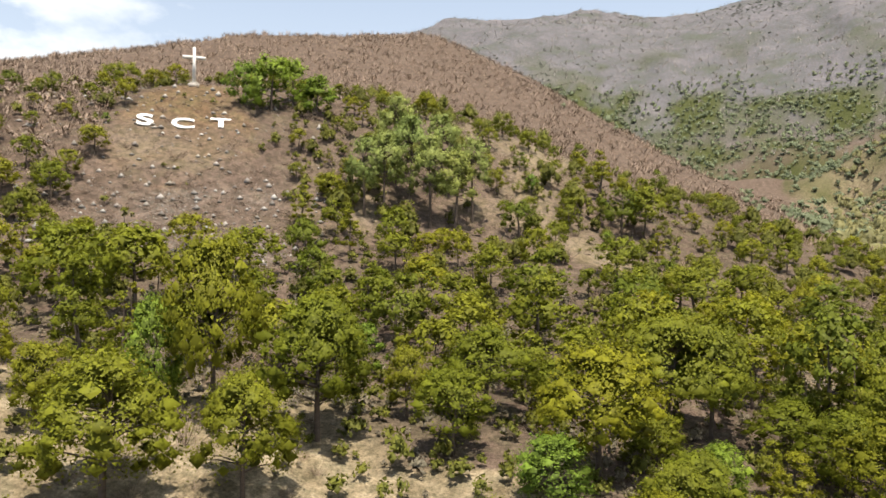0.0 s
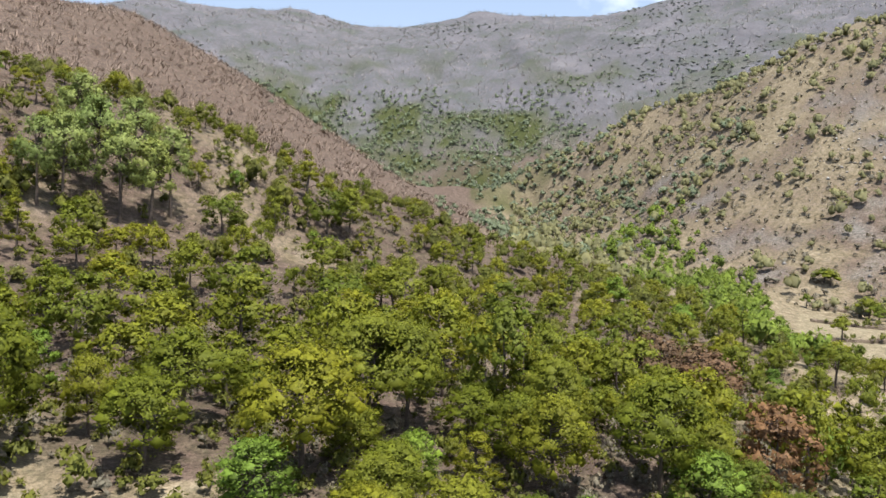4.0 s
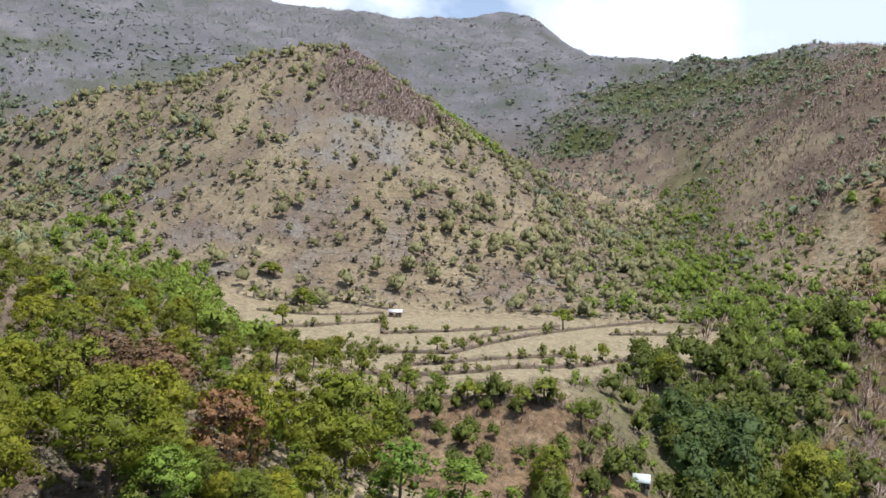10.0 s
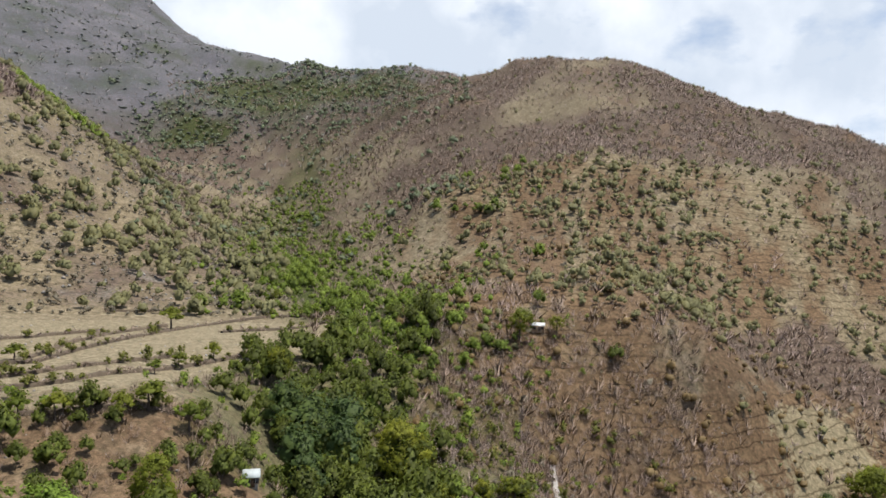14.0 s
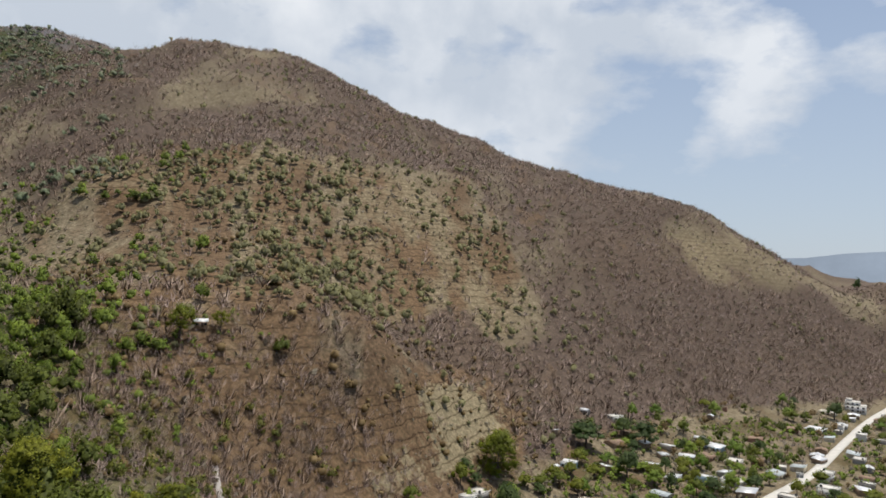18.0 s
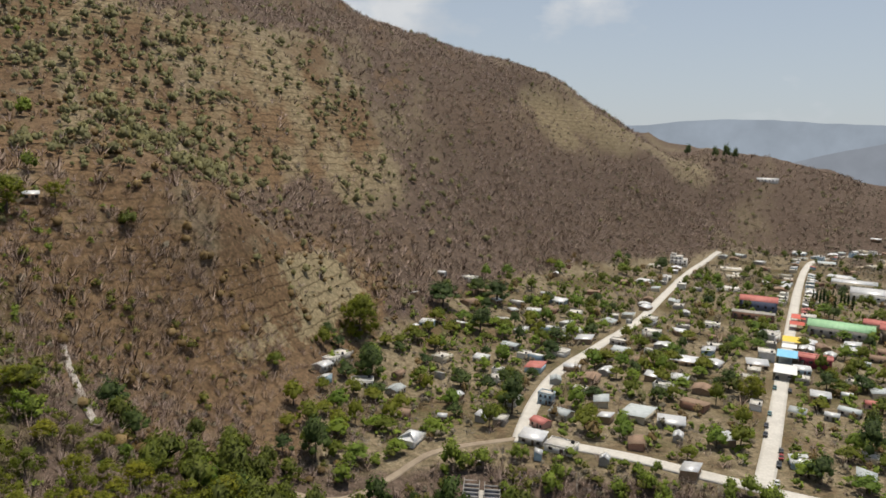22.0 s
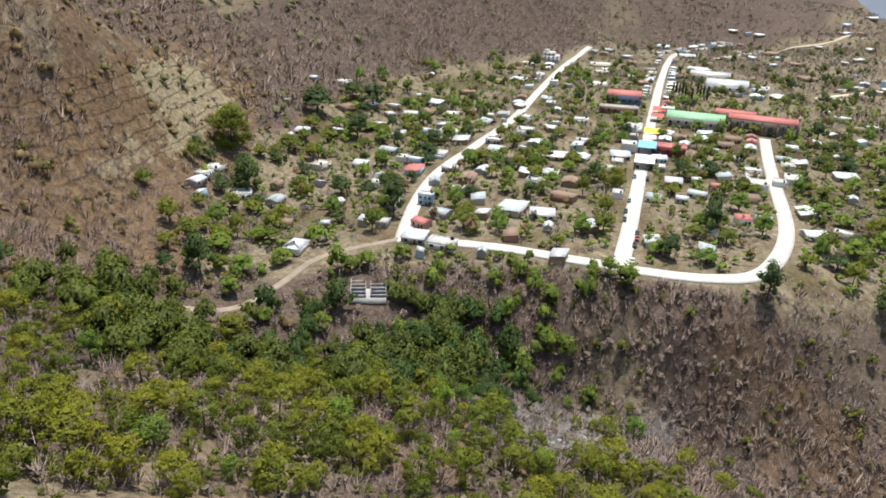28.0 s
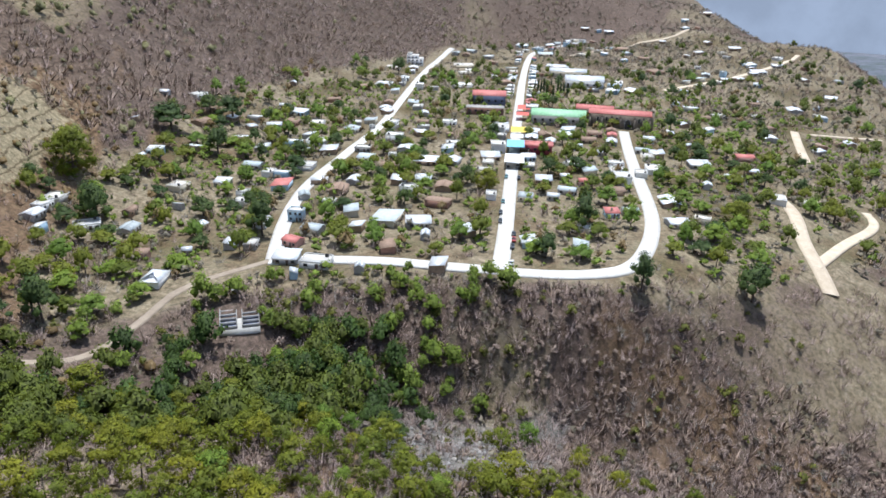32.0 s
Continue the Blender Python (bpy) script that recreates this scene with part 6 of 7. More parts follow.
def box(x0, x1, y0, y1, z0, z1):
    v = np.array([(x0, y0, z0), (x1, y0, z0), (x1, y1, z0), (x0, y1, z0), (x0, y0, z1), (x1, y0, z1), (x1, y1, z1), (x0, y1, z1)], float)
    f = np.array([(0, 3, 2, 1), (4, 5, 6, 7), (0, 1, 5, 4), (1, 2, 6, 5), (2, 3, 7, 6), (3, 0, 4, 7)])
    return v, f


def block(name, pieces, material, parent, label=""):
    return part(name, mesh_from(name, *joined(pieces), material), parent, label)


def slab(p, q, rise_p, rise_q, x0, x1, t=0.14):
    """A roof sheet from y=p at height rise_p to y=q at height rise_q."""
    v = np.array([(x0, p, rise_p), (x1, p, rise_p), (x1, q, rise_q), (x0, q, rise_q), (x0, p, rise_p + t), (x1, p, rise_p + t), (x1, q, rise_q + t), (x0, q, rise_q + t)], float)
    f = np.array([(0, 3, 2, 1), (4, 5, 6, 7), (0, 1, 5, 4), (1, 2, 6, 5), (2, 3, 7, 6), (3, 0, 4, 7)])
    return v, f


def opening(name, x, z, w, h, y, parent, door=False):
    """A door or window with its frame, set in the wall at y; frame proud of the wall."""
    t = 0.12
    frame_bits = [box(x - w / 2 - t, x - w / 2, y - 0.08, y + 0.1, z, z + h + t), box(x + w / 2, x + w / 2 + t, y - 0.08, y + 0.1, z, z + h + t), box(x - w / 2, x + w / 2, y - 0.08, y + 0.1, z + h, z + h + t)]
    if not door:
        frame_bits.append(box(x - w / 2 - t - 0.05, x + w / 2 + t + 0.05, y - 0.16, y + 0.1, z - t, z))
    leaf = block(name, [box(x - w / 2, x + w / 2, y - 0.03, y + 0.1, z, z + h)], M_DOOR if door else M_GLASS, parent)
    block("frame", frame_bits, M_DOOR if not door else M_BLOCK, leaf)
    return leaf


def house_model(style, wall_mat, roof_mat, label, w=9.0, d=8.0, storeys=1):
    """A small house at the origin, its front towards -y."""
    root = new("house")
    h = 2.6 * storeys
    x0, x1, y0, y1 = -w / 2, w / 2, -d / 2, d / 2
    rise = 0.9 if style != "flat" else 0.0
    lift = {"shed": [(y0, h), (y1, h + rise)], "gable": [(y0, h), (0.0, h + rise * 1.2), (y1, h)]}.get(style, [(y0, h), (y1, h)])

    def side(xa, xb):
        """A side wall with the outline that its roof asks for."""
        prof = [(y0 + 0.2, -0.8)] + [(min(max(py, y0 + 0.2), y1 - 0.2), pz - 0.03) for py, pz in lift] + [(y1 - 0.2, -0.8)]
        n = len(prof)
        bm = bmesh.new()
        va = [bm.verts.new((xa, py, pz)) for py, pz in prof]
        vb = [bm.verts.new((xb, py, pz)) for py, pz in prof]
        bm.faces.new(va[::-1])
        bm.faces.new(vb)
        for k in range(n):
            j = (k + 1) % n
            bm.faces.new((va[k], va[j], vb[j], vb[k]))
        me = bpy.data.meshes.new("wall")
        bm.to_mesh(me)
        bm.free()
        me.materials.append(wall_mat)
        return me

    block("wall", [box(x0, x1, y0, y0 + 0.2, -0.8, h)], wall_mat, root)
    block("wall", [box(x0, x1, y1 - 0.2, y1, -0.8, h + (rise if style == "shed" else 0))], wall_mat, root)
    part("wall", side(x0, x0 + 0.2), root)
    part("wall", side(x1 - 0.2, x1), root)
    o = 0.45
    if style == "shed":
        s = rise / d
        roof_bits = [slab(y0 - o, y1 + o, h - o * s + 0.02, h + rise + o * s + 0.02, x0 - o, x1 + o)]
    elif style == "gable":
        s = rise * 1.2 / (d / 2)
        roof_bits = [slab(y0 - o, 0.0, h - o * s + 0.02, h + rise * 1.2 + 0.02, x0 - o, x1 + o), slab(0.002, y1 + o, h + rise * 1.2 + 0.02, h - o * s + 0.02, x0 - o, x1 + o)]
    elif style == "hip":
        k = d / 2
        v = np.array([(x0 - o, y0 - o, h), (x1 + o, y0 - o, h), (x1 + o, y1 + o, h), (x0 - o, y1 + o, h), (x0 + k, 0, h + 2.0), (x1 - k, 0, h + 2.0), (x0 - o, y0 - o, h - 0.12), (x1 + o, y0 - o, h - 0.12), (x1 + o, y1 + o, h - 0.12), (x0 - o, y1 + o, h - 0.12)], float)
        f = np.array([(0, 1, 5, 4), (2, 3, 4, 5), (1, 2, 5, 5), (3, 0, 4, 4), (9, 8, 7, 6), (6, 7, 1, 0), (7, 8, 2, 1), (8, 9, 3, 2), (9, 6, 0, 3)])
        roof_bits = [(v, f)]
    else:
        roof_bits = [box(x0 - 0.3, x1 + 0.3, y0 - 0.3, y1 + 0.3, h, h + 0.2)]
        para = [box(x0, x1, y0, y0 + 0.15, h + 0.2, h + 0.6), box(x0, x1, y1 - 0.15, y1, h + 0.2, h + 0.6), box(x0, x0 + 0.15, y0 + 0.15, y1 - 0.15, h + 0.2, h + 0.6), box(x1 - 0.15, x1, y0 + 0.15, y1 - 0.15, h + 0.2, h + 0.6)]
    me = mesh_from("roof", *joined(roof_bits), roof_mat)
    me.validate()
    roof = part("roof", me, root)
    if style == "flat":
        block("parapet", para, wall_mat, roof)
        tank = [tube([(x1 - 1.6, y1 - 1.6, h + 0.2), (x1 - 1.6, y1 - 1.6, h + 0.3), (x1 - 1.6, y1 - 1.6, h + 1.3), (x1 - 1.6, y1 - 1.6, h + 1.6)], [0.6, 0.62, 0.62, 0.15], 10)]
        block("water_tank", tank, M_DARK, roof, "black plastic water tank")
    opening("door", w * 0.12, 0.0, 1.0, 2.05, y0, root, True)
    for lvl in range(storeys):
        for xx in ((-0.28, 0.36) if lvl == 0 else (-0.3, 0.05, 0.36)):
            opening("window", w * xx, 0.95 + 2.6 * lvl, 1.1, 1.0, y0, root)
    return tagged(root, label, "house", "village houses")


def settle(model, b, r, width, rng, spare, turn=None, deep=None, sink=0.0):
    """Set a copy of the model on the ground, its front towards the lower village edge."""
    x, y, z = spot(b, r)
    half = width * 0.4
    zs = ground_z(np.array([x - half, x + half, x, x]), np.array([y, y, y - half, y + half]))
    z = float(max(z, zs.mean())) - sink
    turn = (MAIN_DIR + rng.normal(0, 8)) if turn is None else turn
    s = width * 0.86 / 9.0
    deep = s * rng.uniform(0.75, 1.0) if deep is None else deep
    m = Matrix.Translation((x, y, z)) @ Matrix.Rotation(radians(-turn), 4, 'Z') @ Matrix.Diagonal((s, deep, 0.95, 1))
    if model.name in spare:
        spare.discard(model.name)
        model.matrix_basis = m
        return model
    return copy_thing(model, m @ Matrix.Diagonal((*(1 / v for v in model.scale), 1)))


WHITE_ROOFED = [
    (137.54, 518, 11.5), (138.34, 495, 6.4), (134.08, 410, 9.2), (132.97, 398, 6.0), (143.04, 479, 10.7), (141.29, 470, 7.0), (140.44, 444, 9.1), (142.4, 380, 8.6),
    (143.46, 376, 10.0), (140.33, 350, 7.4), (140.09, 337, 7.8), (147.3, 417, 13.4), (151.99, 526, 10.8), (150.77, 477, 4.5), (146.44, 360, 9.6), (147.2, 323, 6.8),
    (155.73, 630, 9.3), (155.24, 390, 14.7), (153.84, 342, 10.5), (144.65, 600, 6.6), (143.9, 531, 7.9), (132.97, 446, 5.0), (165.52, 797, 26), (167.4, 682, 26),
    (171.41, 642, 15.4), (169.85, 637, 16.4), (157.97, 650, 20.4), (162.62, 978, 17.9), (157.06, 490, 11.0), (160.52, 403, 12.2),
]
WHITE_ROOFED_B = [
    (157.38, 391, 11.1), (165.3, 444, 9.2), (163.63, 404, 9.1), (166.68, 371, 5.6), (170.66, 406, 9.9), (160.72, 334, 8.3), (165.89, 337, 6.5), (174.53, 495, 8.3),
    (168.95, 887, 13.0), (164.72, 966, 17.7), (172.69, 393, 8.9), (173.63, 438, 11.5), (172.98, 470, 7.9), (169.47, 426, 6.4), (175.14, 352, 13.4), (175.92, 324, 10.6),
    (176.93, 430, 13.7), (181.52, 538, 12.0), (179.56, 418, 10.2), (177.78, 393, 6.7), (182.89, 402, 11.4), (175.95, 467, 5.2), (177.28, 522, 7.8), (174.63, 597, 6.6),
    (175.74, 586, 11.9), (182.92, 668, 14.8), (180.88, 439, 6.6), (143.5, 261, 10.8), (145.95, 255, 12.7), (139.06, 280, 7.1),
]
WHITE_ROOFED_C = [
    (136.72, 308, 7.2), (135.63, 277, 4.5), (149.42, 289, 7.3), (155.25, 279, 6.5), (156.42, 249, 9.4), (135.3, 336, 5.2), (149.59, 248, 4.5), (144.02, 246, 4.5),
    (125.35, 324, 8.9), (126.06, 334, 8.5), (125.54, 312, 7.0), (135.23, 501, 6.6), (180.49, 1245, 17.9), (178.87, 1152, 13.8), (179.38, 858, 18.9), (180.11, 823, 16.5),
    (181.31, 876, 14.0), (178.26, 946, 15.1), (176.36, 955, 11.4), (182.95, 3900, 26), (184.72, 667, 12.1), (184.98, 540, 8.8), (174.6, 1029, 12.3), (174.52, 1086, 10.8),
    (175.89, 811, 6.5), (175.85, 1163, 18.5), (169.12, 1039, 14.5), (168.38, 1045, 8.3), (180.28, 659, 8.0), (184.35, 701, 5.6),
]
WHITE_ROOFED_D = [
    (186.87, 604, 9.8), (177.85, 756, 9.1), (179.76, 810, 9.7), (167.31, 1058, 12.6),
]
GREY_ROOFED = [
    (145.61, 418, 7.9), (145.13, 337, 7.7), (161.85, 785, 13.0), (168.61, 386, 9.5), (163.61, 333, 7.7), (164.45, 874, 19.2), (172.57, 441, 9.1), (172.16, 328, 8.2),
    (168.5, 274, 9.1), (145.76, 289, 9.6), (151.96, 299, 16.3),
]
BROWN_ROOFED = [
    (143.6, 411, 11.6), (145.67, 636, 5.9), (161.57, 664, 13.5), (172.95, 767, 16.9), (157.13, 451, 5.1), (170.16, 925, 16.9), (171.89, 856, 12.5), (180.17, 648, 9.6),
    (132.21, 280, 6.6), (131.76, 336, 7.5), (131.51, 294, 6.2), (147.78, 564, 12.2),
]
FLAT_ROOFED = [
    (150.07, 416, 10.9), (154.47, 540, 12.0), (158.69, 768, 19.8), (158.05, 808, 23.7), (185.02, 412, 10.9), (140.68, 278, 7.6), (126.92, 344, 11.1),
]
TWO_STOREY = [
    (152.6, 438, 11.5), (152.55, 393, 5.9), (161.15, 468, 14.0), (144.45, 306, 7.7),
]
RED_ROOFED = [
    (168.34, 366, 7.7), (170.72, 322, 7.4), (180.06, 466, 12.2), (144.08, 277, 8.2),
]
HIP_ROOFED = [
    (133.05, 253, 11.1),
]

town = np.random.RandomState(5)
homes = {
    "white": [house_model("shed", M_ADOBE, M_ZINC, "adobe house with a pale zinc sheet roof"),
              house_model("gable", M_BLOCK, M_ZINC, "concrete block house with a shiny zinc gable roof"),
              house_model("shed", M_BLOCK, M_ZINC, "bare concrete block house under zinc sheets"),
              house_model("flat", M_WHITE, M_CONCRETE, "white flat-roofed house with a water tank"),
              house_model("gable", M_ADOBE, M_ZINC, "adobe house with a pale metal gable roof"),
              house_model("shed", M_BLUE, M_ZINC, "pale blue house with a zinc sheet roof")],
    "grey": [house_model("gable", M_BLOCK, M_GREY_ROOF, "concrete block house with a grey-green sheet roof"),
             house_model("shed", M_CREAM, M_GREY_ROOF, "cream house with a grey sheet roof")],
    "brown": [house_model("gable", M_ADOBE, M_BROWN_ROOF, "adobe house with an old clay tile roof"),
              house_model("shed", M_BRICK, M_BROWN_ROOF, "small brick house with a brown tile roof")],
    "red": [house_model("gable", M_PINK, M_RED_ROOF, "pink house with a red painted metal roof"),
            house_model("shed", M_BLUE, M_RED_ROOF, "blue house with a red painted metal roof")],
    "flat": [house_model("flat", M_BLOCK, M_CONCRETE, "grey flat-roofed concrete house"),
             house_model("flat", M_CREAM, M_CONCRETE, "cream flat-roofed concrete house with a water tank")],
    "two": [house_model("flat", M_BLUE, M_CONCRETE, "two-storey pale blue house with a flat roof", storeys=2),
            house_model("flat", M_WHITE, M_CONCRETE, "two-storey white house with a flat roof", storeys=2)],
    "hip": [house_model("hip", M_WHITE, M_ZINC, "white house with a bluish zinc hip roof")],
}
vacant = {m.name for ms in homes.values() for m in ms}
for key, spots in (("white", WHITE_ROOFED + WHITE_ROOFED_B + WHITE_ROOFED_C + WHITE_ROOFED_D), ("grey", GREY_ROOFED), ("brown", BROWN_ROOFED), ("red", RED_ROOFED), ("flat", FLAT_ROOFED), ("two", TWO_STOREY), ("hip", HIP_ROOFED)):
    for b, r, w in spots:
        ms = homes[key]
        settle(ms[town.randint(len(ms))], b, r, w, town, vacant, MAIN_DIR + town.choice([0, 0, 90, 90, 180, 270]) + town.normal(0, 10))

# smaller houses filling the blocks
infill = []
landmarks = [polar(b, r) for b, r in ((170.6, 508), (168.6, 528), (165.8, 506), (163.9, 506), (167.4, 506), (160.2, 560), (159.9, 527), (164.4, 422), (167.6, 665), (166.3, 735), (154.2, 790), (172, 510), (169, 506))]


def fill_block(count, b0, b1, r0, r1, size, gap):
    fb, fr, fx, fy, _ = scatter(town, b0, b1, r0, r1, 0.02, lambda b, r, x, y: (village_zone(b, r) > 0.8) * 0.9 + (b > 164) * 0.4, 6000)
    clear = ~on_street(fx, fy, 9.0)
    made = 0
    known = [polar(b, r) for spots in (WHITE_ROOFED, WHITE_ROOFED_B, WHITE_ROOFED_C, WHITE_ROOFED_D, GREY_ROOFED, BROWN_ROOFED, RED_ROOFED, FLAT_ROOFED, TWO_STOREY, HIP_ROOFED) for b, r, _ in spots]
    for bb, rr, xx, yy in zip(fb[clear], fr[clear], fx[clear], fy[clear]):
        if made >= count:
            break
        if any((xx - u) ** 2 + (yy - v) ** 2 < gap ** 2 for u, v in known + infill) or any((xx - u) ** 2 + (yy - v) ** 2 < 26 ** 2 for u, v in landmarks):
            continue
        infill.append((xx, yy))
        made += 1
        ms = homes[("white", "white", "white", "grey", "brown", "flat")[town.randint(6)]]
        settle(ms[town.randint(len(ms))], bb, rr, town.uniform(*size), town, vacant, MAIN_DIR + town.choice([0, 90, 180, 270]) + town.normal(0, 12))


fill_block(44, 144, 174, 262, 520, (8.5, 13.5), 12)
fill_block(18, 150, 172, 520, 900, (9, 16), 15)
fill_block(10, 124, 143, 270, 520, (8, 12), 15)
fill_block(8, 174, 187, 300, 620, (8, 12), 16)
fill_block(14, 164, 186, 640, 1050, (8, 13), 20)



def street_row(line, sides, spacing, odds, start=0.0):
    """Houses in a row along a street, set back from its edge."""
    p = along([(b, r, 0) for b, r in line], 40)
    px, py = polar(p[:, 0], p[:, 1])
    run = np.concatenate([[0], np.cumsum(np.hypot(np.diff(px), np.diff(py)))])
    for side in sides:
        d = start + 8.0
        while d < run[-1] - 6:
            x, y = np.interp(d, run, px), np.interp(d, run, py)
            tx, ty = np.interp(d + 3, run, px) - x, np.interp(d + 3, run, py) - y
            ln = math.hypot(tx, ty) or 1.0
            width = town.uniform(8, 14)
            back = 5.0 + width * 0.42
            hx, hy = x + side * ty / ln * back, y - side * tx / ln * back
            d += width + town.uniform(*spacing)
            if town.rand() > odds or any((hx - u) ** 2 + (hy - v) ** 2 < 10.5 ** 2 for u, v in known_homes + infill) or any((hx - u) ** 2 + (hy - v) ** 2 < 24 ** 2 for u, v in landmarks):
                continue
            if on_street(np.array([hx]), np.array([hy]), 8.0)[0]:
                continue
            infill.append((hx, hy))
            ms = homes[("white", "white", "flat", "grey", "flat", "two", "red", "brown")[town.randint(8)]]
            turn = math.degrees(math.atan2(tx, ty)) + (90 if side < 0 else -90)
            settle(ms[town.randint(len(ms))], float(bearing_of(hx, hy)), math.hypot(hx, hy), width, town, vacant, turn + town.normal(0, 3))


known_homes = [polar(b, r) for spots in (WHITE_ROOFED, WHITE_ROOFED_B, WHITE_ROOFED_C, WHITE_ROOFED_D, GREY_ROOFED, BROWN_ROOFED, RED_ROOFED, FLAT_ROOFED, TWO_STOREY, HIP_ROOFED) for b, r, _ in spots]
street_row(MAIN[2:], (-1, 1), (2, 9), 0.75)
street_row(LEFT, (-1, 1), (4, 22), 0.5)
street_row(FRONT[9:], (-1, 1), (3, 12), 0.6)
street_row(DIRT["road_top"][0], (-1, 1), (10, 30), 0.6)
street_row(DIRT["road_spur"][0], (-1, 1), (12, 40), 0.45)

# garden trees between the houses
built = [polar(b, r) for spots in (WHITE_ROOFED, WHITE_ROOFED_B, WHITE_ROOFED_C, WHITE_ROOFED_D, GREY_ROOFED, BROWN_ROOFED, RED_ROOFED, FLAT_ROOFED, TWO_STOREY, HIP_ROOFED) for b, r, _ in spots] + infill
garden_spots = []
b, r, x, y, z = scatter(arbor, 120, 190, 236, 760, 0.02, lambda b, r, x, y: np.clip(0.65 + 1.6 * fbm(x, y, 45, 3, 51), 0.02, 1) * village_zone(b, r) * (1 - 0.8 * smooth(380, 620, r)), 6000)
free = ~on_street(x, y, 8.0)
for bb, rr, xx, yy in zip(b[free], r[free], x[free], y[free]):
    if len(garden_spots) >= 330:
        break
    if any((xx - u) ** 2 + (yy - v) ** 2 < 6.5 ** 2 for u, v in built) or any((xx - u) ** 2 + (yy - v) ** 2 < 4.5 ** 2 for u, v in garden_spots):
        continue
    garden_spots.append((xx, yy))
    plant((gardens, limes, deeps)[arbor.choice(3, p=[0.55, 0.25, 0.2])], bb, rr, arbor.uniform(6, 12), arbor.uniform(7.5, 12.5), arbor, spare)

# ---- landmarks ----


def at(root, b, r, turn=MAIN_DIR, lift=0.0, z=None):
    x, y, gz = spot(b, r)
    root.matrix_basis = Matrix.Translation((x, y, (gz if z is None else z) + lift)) @ Matrix.Rotation(radians(-turn), 4, 'Z')
    return root


def arch(x, z, w, h, y, parent, name="door", material=M_DARK):
    """A round-headed opening with a stone surround."""
    n = 9
    ring = [(x - w / 2, z)] + [(x + w / 2 * math.cos(math.pi - math.pi * k / n), z + h - w / 2 + w / 2 * math.sin(math.pi * k / n)) for k in range(n + 1)] + [(x + w / 2, z)]
    v = [(px, y - 0.05, pz) for px, pz in ring] + [(px, y + 0.1, pz) for px, pz in ring]
    m = len(ring)
    bm = bmesh.new()
    vs = [bm.verts.new(p) for p in v]
    bm.faces.new(vs[:m][::-1])
    for k in range(m):
        j = (k + 1) % m
        bm.faces.new((vs[k], vs[j], vs[m + j], vs[m + k]))
    me = bpy.data.meshes.new(name)
    bm.to_mesh(me)
    bm.free()
    me.materials.append(material)
    leaf = part(name, me, parent)
    bits = []
    for (ax, az), (bx, bz) in zip(ring[:-1], ring[1:]):
        cx, cz = x, z + h - w / 2
        def out(px, pz):
            d = math.hypot(px - cx, pz - cz) or 1
            return (px + (px - cx) / d * 0.45, pz + (max(pz - cz, 0)) / d * 0.45)
        (cx1, cz1), (cx2, cz2) = out(ax, az), out(bx, bz)
        bits.append((np.array([(ax, y - 0.12, az), (bx, y - 0.12, bz), (cx2, y - 0.12, cz2), (cx1, y - 0.12, cz1), (ax, y + 0.05, az), (bx, y + 0.05, bz), (cx2, y + 0.05, cz2), (cx1, y + 0.05, cz1)], float),
                     np.array([(0, 1, 2, 3), (4, 7, 6, 5), (0, 4, 5, 1), (1, 5, 6, 2), (2, 6, 7, 3), (3, 7, 4, 0)])))
    block("surround", bits, M_SCREE, leaf)
    return leaf


def hall(name, label, w, d, h, rise, wall_mat, roof_mat, windows, category="hall", ribs=0, ridge_dir="x"):
    """A long building: walls, two roof planes with ribs, a row of windows and a door."""
    root = new(name)
    x0, x1, y0, y1 = -w / 2, w / 2, -d / 2, d / 2
    bits = [box(x0, x1, y0, y0 + 0.4, -1, h), box(x0, x1, y1 - 0.4, y1, -1, h), box(x0, x0 + 0.4, y0 + 0.4, y1 - 0.4, -1, h), box(x1 - 0.4, x1, y0 + 0.4, y1 - 0.4, -1, h)]
    for xa, xb in ((x0, x0 + 0.4), (x1 - 0.4, x1)):
        bits.append((np.array([(xa, y0 + 0.4, h), (xb, y0 + 0.4, h), (xb, y1 - 0.4, h), (xa, y1 - 0.4, h), (xa, -0.05, h + rise), (xb, -0.05, h + rise), (xa, 0.05, h + rise), (xb, 0.05, h + rise)], float),
                     np.array([(0, 4, 5, 1), (3, 2, 7, 6), (0, 3, 6, 4), (1, 5, 7, 2), (4, 6, 7, 5)])))
    block("wall", bits, wall_mat, root)
    s = rise / (d / 2)
    o = 0.6
    front = part("roof", mesh_from("roof", *slab(y0 - o, 0, h - o * s + 0.05, h + rise + 0.05, x0 - o, x1 + o, 0.2), roof_mat), root)
    back = part("roof", mesh_from("roof", *slab(0.003, y1 + o, h + rise + 0.05, h - o * s + 0.05, x0 - o, x1 + o, 0.2), roof_mat), root)
    for k in range(ribs):
        xx = x0 + w * (k + 0.5) / ribs
        part("roof_rib", mesh_from("roof_rib", *slab(y0 - o, -0.1, h - o * s + 0.255, h + rise + 0.25, xx - 0.12, xx + 0.12, 0.1), roof_mat), front)
    block("ridge_cap", [box(x0 - o, x1 + o, -0.35, 0.35, h + rise + 0.24, h + rise + 0.36)], roof_mat, back)
    for k in range(windows):
        opening("window", x0 + w * (k + 0.5) / windows, h * 0.45, 1.5, 1.4, y0, root)
    opening("door", x0 + w * 0.08, 0, 2.2, 2.8, y0, root, True)
    return tagged(root, label, category)


